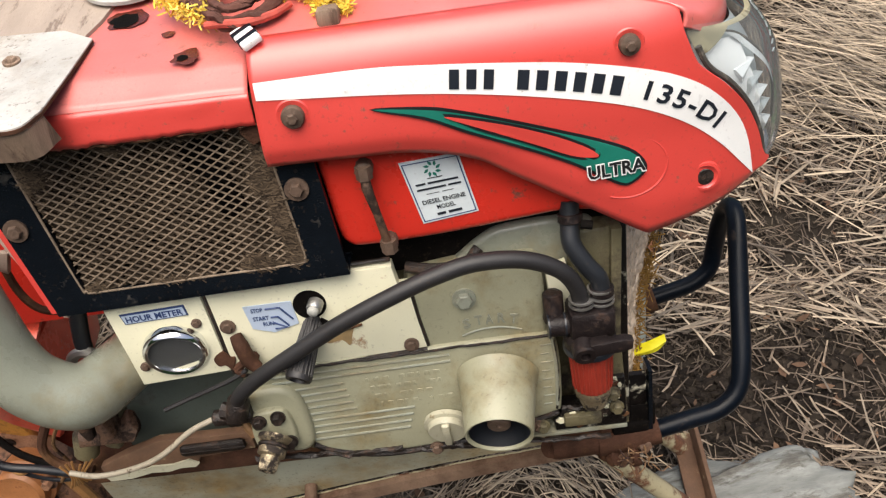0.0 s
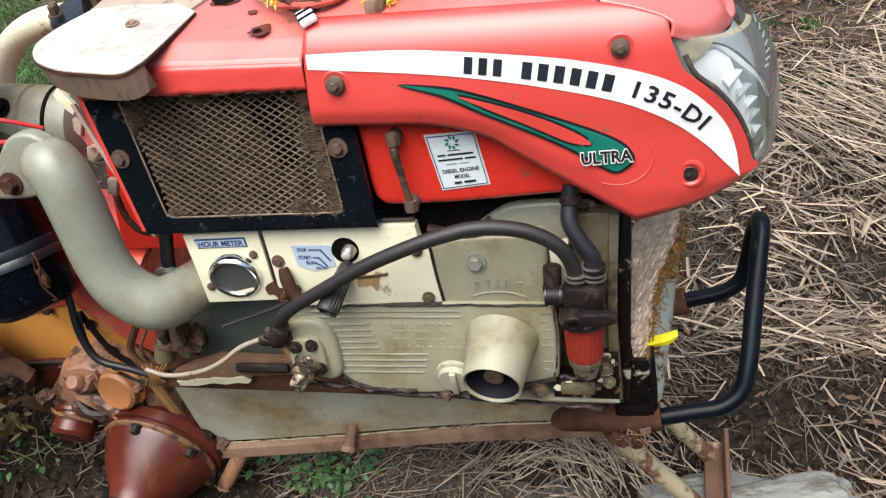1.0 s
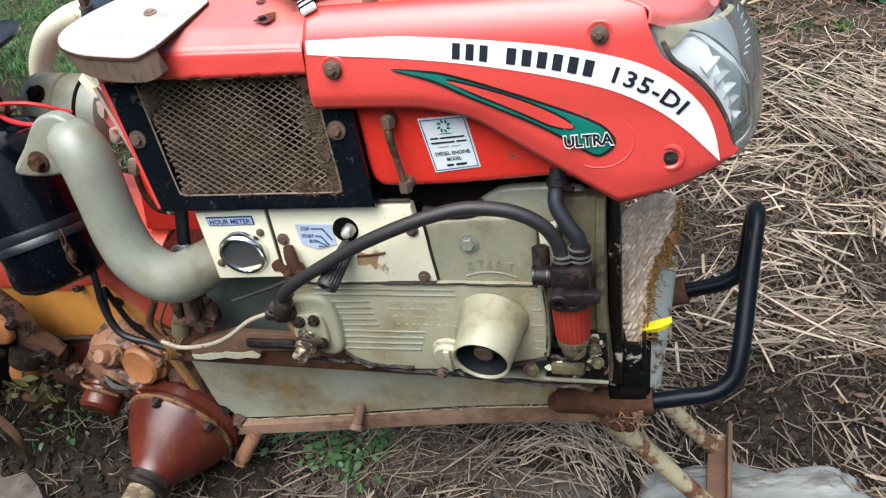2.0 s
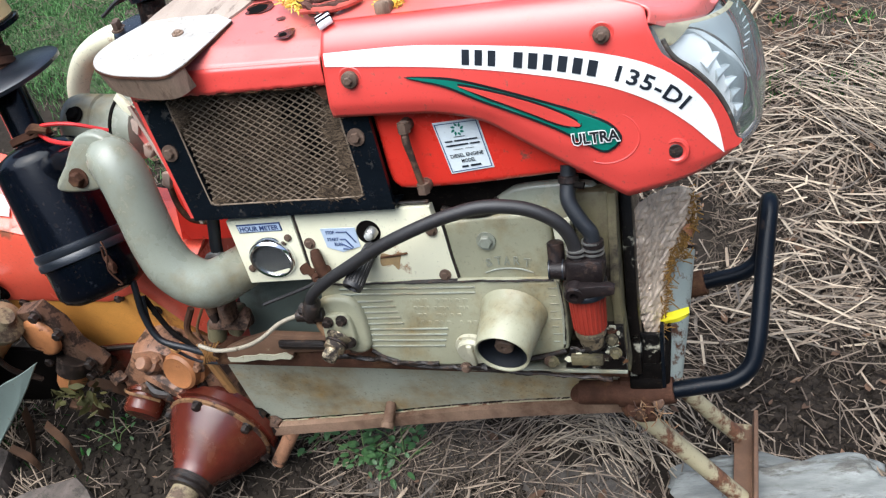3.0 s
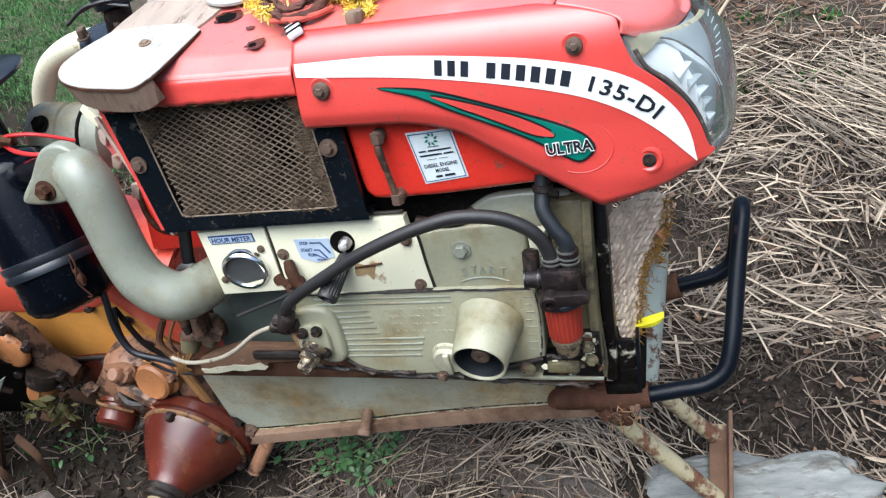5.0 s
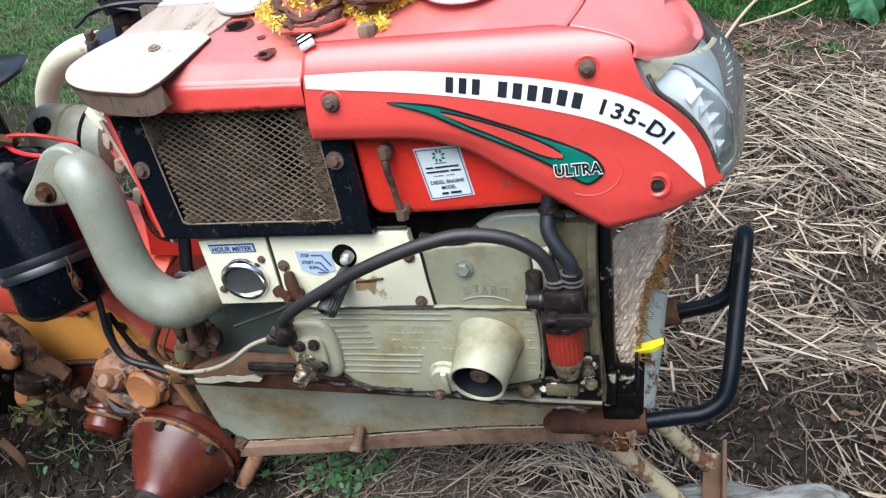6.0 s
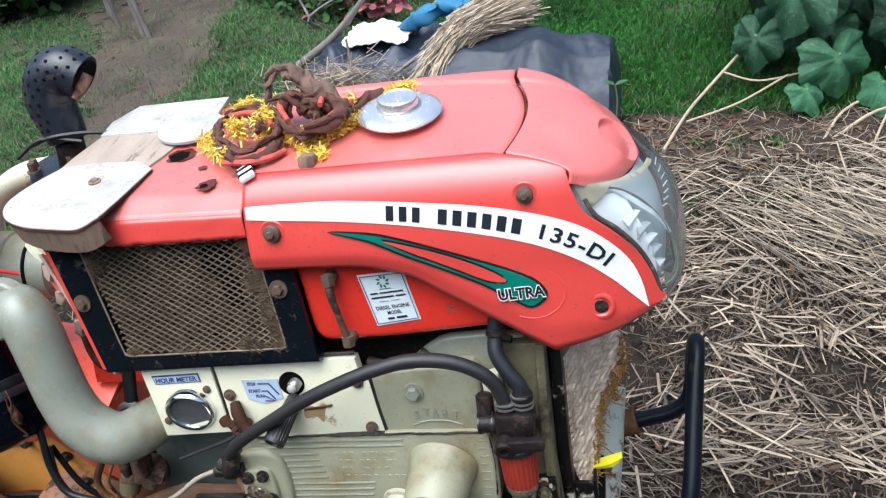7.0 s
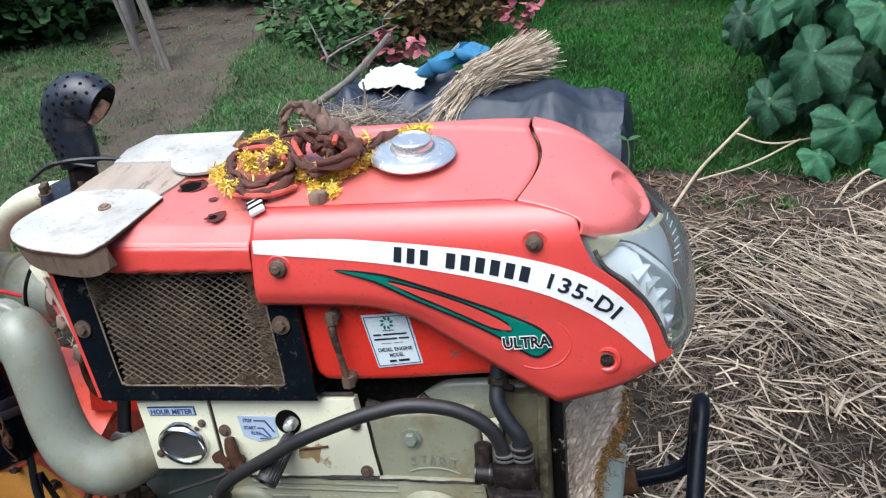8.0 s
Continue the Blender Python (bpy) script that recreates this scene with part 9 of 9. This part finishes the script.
tarp = part("tarpaulin", skin(70, 50, draped), M_TARP, None, "", 60)
tagged(tarp, "faded black tarpaulin over a low heap", "tarpaulin")
sheet2 = part("plastic_sheet", mound(-1.20, -0.42, 2.90, 3.55, 0.17, 6.0, 0.08), M_NAVYTARP, None, "", 60)
tagged(sheet2, "crumpled dark blue plastic sheet on the ground", "plastic sheet")
def crumpled(u, v):
    x, y = -1.01 + 0.29 * u, 3.14 + 0.24 * v
    z = 0.155 + 0.045 * math.sin(math.pi * u) * math.sin(math.pi * v) + 0.055 * abs(noise.noise((x * 8, y * 8, 3.0))) + 0.012 * noise.noise((x * 40, y * 40, 5.0))
    return x + 0.03 * noise.noise((y * 12, x * 4, 1.0)), y + 0.03 * noise.noise((x * 12, y * 4, 2.0)), z


cloth = part("white_cloth", skin(36, 28, crumpled), M_WHITECLOTH, None, "", 60)
thick(cloth, 0.003)
tagged(cloth, "crumpled white cloth lying on the heap", "cloth")
blue = part("blue_cloth", rough(tube([(-0.78, 3.28, 0.165), (-0.68, 3.29, 0.205), (-0.60, 3.30, 0.235), (-0.53, 3.30, 0.262), (-0.43, 3.28, 0.275)], [0.012, 0.026, 0.040, 0.046, 0.030], 22, 8), 0.045, 16, 3.0), M_BLUE, None, "", 60)
tagged(blue, "crumpled bright blue cloth on the heap", "cloth")
verts, faces = [], []
SHEAF = spline([(-0.545, 2.83, 0.110), (-0.490, 2.88, 0.200), (-0.425, 2.95, 0.270), (-0.330, 3.02, 0.305), (-0.200, 3.08, 0.335)], 12)


def along(u):
    k = max(0.0, min(0.9999, u)) * (len(SHEAF) - 1)
    return SHEAF[int(k)].lerp(SHEAF[min(int(k) + 1, len(SHEAF) - 1)], k - int(k))


for _ in range(4600):
    s = Vector((rng.gauss(0, 1), rng.gauss(0, 1), rng.gauss(0, 0.8)))
    s = s * (0.042 / max(1.0, s.length / 1.7))
    u = rng.uniform(0.50, 0.66) if rng.random() < 0.45 else rng.uniform(-0.05, 0.6)
    v = min(u + rng.uniform(0.30, 0.42), 1.0)
    p = along(u) + s * (1.15 - 0.4 * u) + Vector((rng.gauss(0, 0.014), rng.gauss(0, 0.012), rng.gauss(0, 0.010)))
    c = along((u + v) / 2) + s * 0.95
    q = along(v) + s * (0.75 + 0.75 * v * v) + Vector((rng.gauss(0, 0.012), rng.gauss(0, 0.012), rng.gauss(0, 0.008)))
    w = Vector((rng.gauss(0, 1), rng.gauss(0, 1), rng.gauss(0, 1))).normalized() * rng.uniform(0.0012, 0.0028)
    b = len(verts)
    verts += [p - w, p + w, c + w, c - w, q + w * 0.7, q - w * 0.7]
    faces += [(b, b + 1, b + 2, b + 3), (b + 3, b + 2, b + 4, b + 5)]
tagged(raw("straw_sheaf", verts, faces, M_SHEAF, None, "", 0), "loose sheaf of dry straw lying over the tarpaulin", "straw sheaf")
verts, faces = [], []
for _ in range(1100):
    p = Vector((-0.92 + rng.gauss(0, 0.12), 2.82 + rng.gauss(0, 0.06), 0.10 + abs(rng.gauss(0, 0.05))))
    q = p + Vector((rng.gauss(0, 0.06), rng.gauss(0, 0.06), rng.gauss(0, 0.025)))
    w = Vector((rng.gauss(0, 1), rng.gauss(0, 1), rng.gauss(0, 1))).normalized() * rng.uniform(0.0009, 0.0018)
    b = len(verts)
    verts += [p - w, p + w, q + w, q - w]
    faces.append((b, b + 1, b + 2, b + 3))
tagged(raw("straw_pile", verts, faces, M_STRAW, None, "", 0), "small pile of dry straw before the plastic sheet", "straw", kind="stuff")
for pts, r, m in (([(-1.29, 3.30, 0.01), (-1.12, 3.30, 0.12), (-1.00, 3.30, 0.225), (-0.88, 3.30, 0.35)], [0.020, 0.018, 0.015, 0.011], M_POST), ([(-0.80, 3.34, 0.06), (-0.69, 3.35, 0.167), (-0.57, 3.35, 0.285)], 0.016, M_STICK),
                  ([(-0.52, 3.18, 0.24), (-0.44, 3.20, 0.282), (-0.34, 3.20, 0.327)], 0.017, M_DIRTYWHITE), ([(-0.74, 2.95, 0.09), (-0.63, 2.95, 0.165), (-0.547, 2.95, 0.222)], 0.008, M_STICK), ([(-0.90, 2.95, 0.265), (-0.884, 2.94, 0.081)], 0.005, M_STICK)):
    stick = part("stick", tube(pts, r, 10, 4), m, None)
    if r in (0.016, 0.017):
        end, back = Vector(pts[-1]), (Vector(pts[-1]) - Vector(pts[-2])).normalized()
        part("hollow", lathe([(r * 0.72, 0.0), (r * 0.70, 0.0015), (0.0, 0.0015)], end, back, 14), M_DARK, stick, "dark hollow end")
    tagged(stick, "weathered stick lying on the heap", "stick", "sticks on the heap")
sprout = thing("seedling", "tiny pale green seedling beside the tarpaulin", "seedling", pose(0.19, 2.66, 0.12))
part("stem", tube([(0, 0, -0.12), (0.008, 0, -0.02), (0, 0, 0.05)], 0.0035, 6), M_VINESTEM, sprout)
for a in (20, 170):
    lf = new("leaf", weed_leaf)
    lf.parent = sprout
    lf.matrix_basis = pose(0, 0, 0.05, 0, -20, a) @ Matrix.Scale(0.05, 4)

# ---- fence and shrubs ----
for x, y, h, lean, r in ((-2.30, 3.70, 1.3, (-0.16, 0.05), 0.019), (-2.25, 3.66, 1.3, (-0.22, 0.08), 0.012), (-2.78, 4.15, 1.4, (-0.05, 0.1), 0.026), (-3.4, 4.7, 1.4, (0.05, 0.0), 0.03), (-3.05, 4.6, 1.3, (0, 0), 0.025), (-1.75, 5.2, 1.5, (-0.1, 0), 0.03), (-2.575, 3.90, 1.1, (-0.22, 0.0), 0.012), (-2.36, 3.80, 1.2, (-0.30, 0.1), 0.010), (-2.06, 4.62, 1.2, (0.10, 0.1), 0.016)):
    post = part("fence_post", tube([(x, y, -0.05), (x + lean[0] * 0.5, y + lean[1] * 0.5, h * 0.5), (x + lean[0], y + lean[1], h)], [r * 1.1, r, r * 0.9], 9, 4), M_POST, None)
    tagged(post, "weathered grey wooden fence post", "fence post", "fence posts")


def leaf_cloud(verts, faces, cx, cy, cz, rx, ry, rz, n, size):
    for _ in range(n):
        while True:
            p = Vector((rng.uniform(-1, 1), rng.uniform(-1, 1), rng.uniform(-1, 1)))
            if 0.25 < p.length < 1:
                break
        c = Vector((cx + p.x * rx, cy + p.y * ry, max(0.01, cz + p.z * rz)))
        s = rng.uniform(*size)
        d = Vector((rng.gauss(0, 1), rng.gauss(-0.4, 0.8), rng.gauss(-0.1, 0.6))).normalized()
        w = d.cross(Vector((rng.gauss(0, 0.5), rng.gauss(0, 0.5), 1))).normalized()
        nrm = d.cross(w)
        b = len(verts)
        verts.extend([c, c + d * s * 0.45 + w * s * 0.32 + nrm * s * 0.08, c + d * s * 0.85 + w * s * 0.20, c + d * s, c + d * s * 0.85 - w * s * 0.20, c + d * s * 0.45 - w * s * 0.32 + nrm * s * 0.08])
        faces.extend([(b, b + 1, b + 5), (b + 1, b + 2, b + 4, b + 5), (b + 2, b + 3, b + 4)])


shrubs = [(-2.5, 5.2, 0.5, 0.6, 0.4, 0.6, 1500, (0.05, 0.12)), (-1.6, 5.6, 0.5, 0.7, 0.4, 0.6, 1400, (0.05, 0.12)), (-3.4, 5.0, 0.5, 0.6, 0.4, 0.7, 1400, (0.06, 0.13)), (-0.85, 4.75, 0.22, 0.35, 0.3, 0.28, 700, (0.03, 0.08)), (-3.7, 4.5, 0.35, 0.7, 0.5, 0.5, 900, (0.06, 0.14)), (-4.6, 4.2, 0.45, 0.7, 0.6, 0.6, 900, (0.06, 0.14)), (-3.0, 5.3, 0.4, 0.7, 0.5, 0.6, 900, (0.05, 0.12)), (-1.9, 5.1, 0.35, 0.6, 0.45, 0.45, 800, (0.04, 0.10)),
          (-1.2, 4.75, 0.28, 0.55, 0.35, 0.35, 800, (0.035, 0.09)), (-0.5, 5.2, 0.30, 0.6, 0.4, 0.4, 800, (0.035, 0.09)), (0.3, 5.3, 0.35, 0.7, 0.5, 0.45, 900, (0.04, 0.10)), (1.3, 5.0, 0.5, 0.7, 0.5, 0.6, 900, (0.06, 0.16)),
          (2.2, 4.4, 0.5, 0.8, 0.6, 0.6, 900, (0.08, 0.18)), (-5.4, 5.2, 0.6, 0.9, 0.7, 0.8, 900, (0.08, 0.16)), (-1.55, 4.15, 0.14, 0.4, 0.25, 0.18, 420, (0.03, 0.08)),
          (-3.55, 4.25, 0.40, 0.55, 0.40, 0.42, 1500, (0.04, 0.11)), (-4.1, 3.95, 0.40, 0.60, 0.40, 0.45, 1300, (0.05, 0.12)), (-1.35, 3.95, 0.12, 0.35, 0.20, 0.16, 420, (0.03, 0.07)), (-1.0, 4.3, 0.22, 0.45, 0.25, 0.25, 900, (0.03, 0.08))]
for s in shrubs:
    verts, faces = [], []
    leaf_cloud(verts, faces, *s)
    bush = thing("shrub", "leafy dark green shrub at the field edge", "shrub", pose(0, 0, 0), "shrubs at the field edge")
    raw("foliage", verts, faces, M_DEADSHRUB if s[0] in (-0.85, -1.2, -1.0) else M_SHRUB, bush, "", 0)
    for _ in range(6):
        part("stem", tube([(s[0] + rng.uniform(-0.2, 0.2) * s[3], s[1] + rng.uniform(-0.2, 0.2), 0), (s[0] + rng.uniform(-0.5, 0.5) * s[3], s[1] + rng.uniform(-0.3, 0.3), s[2] * 0.9),
                           (s[0] + rng.uniform(-0.8, 0.8) * s[3], s[1] + rng.uniform(-0.5, 0.5) * s[4], s[2] + s[5] * 0.6)], [0.010, 0.007, 0.003], 6, 4), M_POST, bush)
verts, faces = [], []
for x, y, z in ((-1.18, 3.85, 0.10), (-1.07, 3.85, 0.14), (-1.03, 3.85, 0.07), (-0.93, 3.85, 0.13), (-1.43, 3.85, 0.04), (-1.12, 3.85, 0.17), (-0.49, 4.10, 0.21), (-0.37, 4.10, 0.24), (-0.41, 4.10, 0.14)):
    leaf_cloud(verts, faces, x, y, z, 0.05, 0.05, 0.05, 16, (0.04, 0.08))
tagged(raw("pink_flowers", verts, faces, M_PINK, None, "", 0), "pink blossoms on the far shrubs", "flowers", kind="stuff")


def dusty():
    return rng.gauss(-0.22, 0.16), rng.gauss(0.68, 0.09)


strands("chaff", 4500, dusty, (0.005, 0.030), (0.0010, 0.0030), M_CHIP, "fine broken chaff over the dusty soil", "chaff", 0.012)
strands("straw", 160, dusty, (0.03, 0.12), (0.0014, 0.0036), M_STRAWMID, "thin scatter of short straw on dusty soil", "straw", 0.016)

# ---- unseen backdrop added behind the camera to cut horizon light ----


def hedge(u, v):
    a = radians(188 + 164 * u)
    r = 6.5 + 0.5 * noise.noise((u * 14, v * 4, 0.7)) + 0.25 * noise.noise((u * 50, v * 12, 4.7))
    return 0.3 + r * math.cos(a), 1.0 + r * math.sin(a), -0.05 + (3.4 + 0.5 * noise.noise((u * 16, 0, 9))) * v


tagged(part("backdrop", skin(120, 24, hedge), M_SHRUB, None, "", 60), "unseen dark green backdrop added to cut horizon light", "hedge", kind="structure")
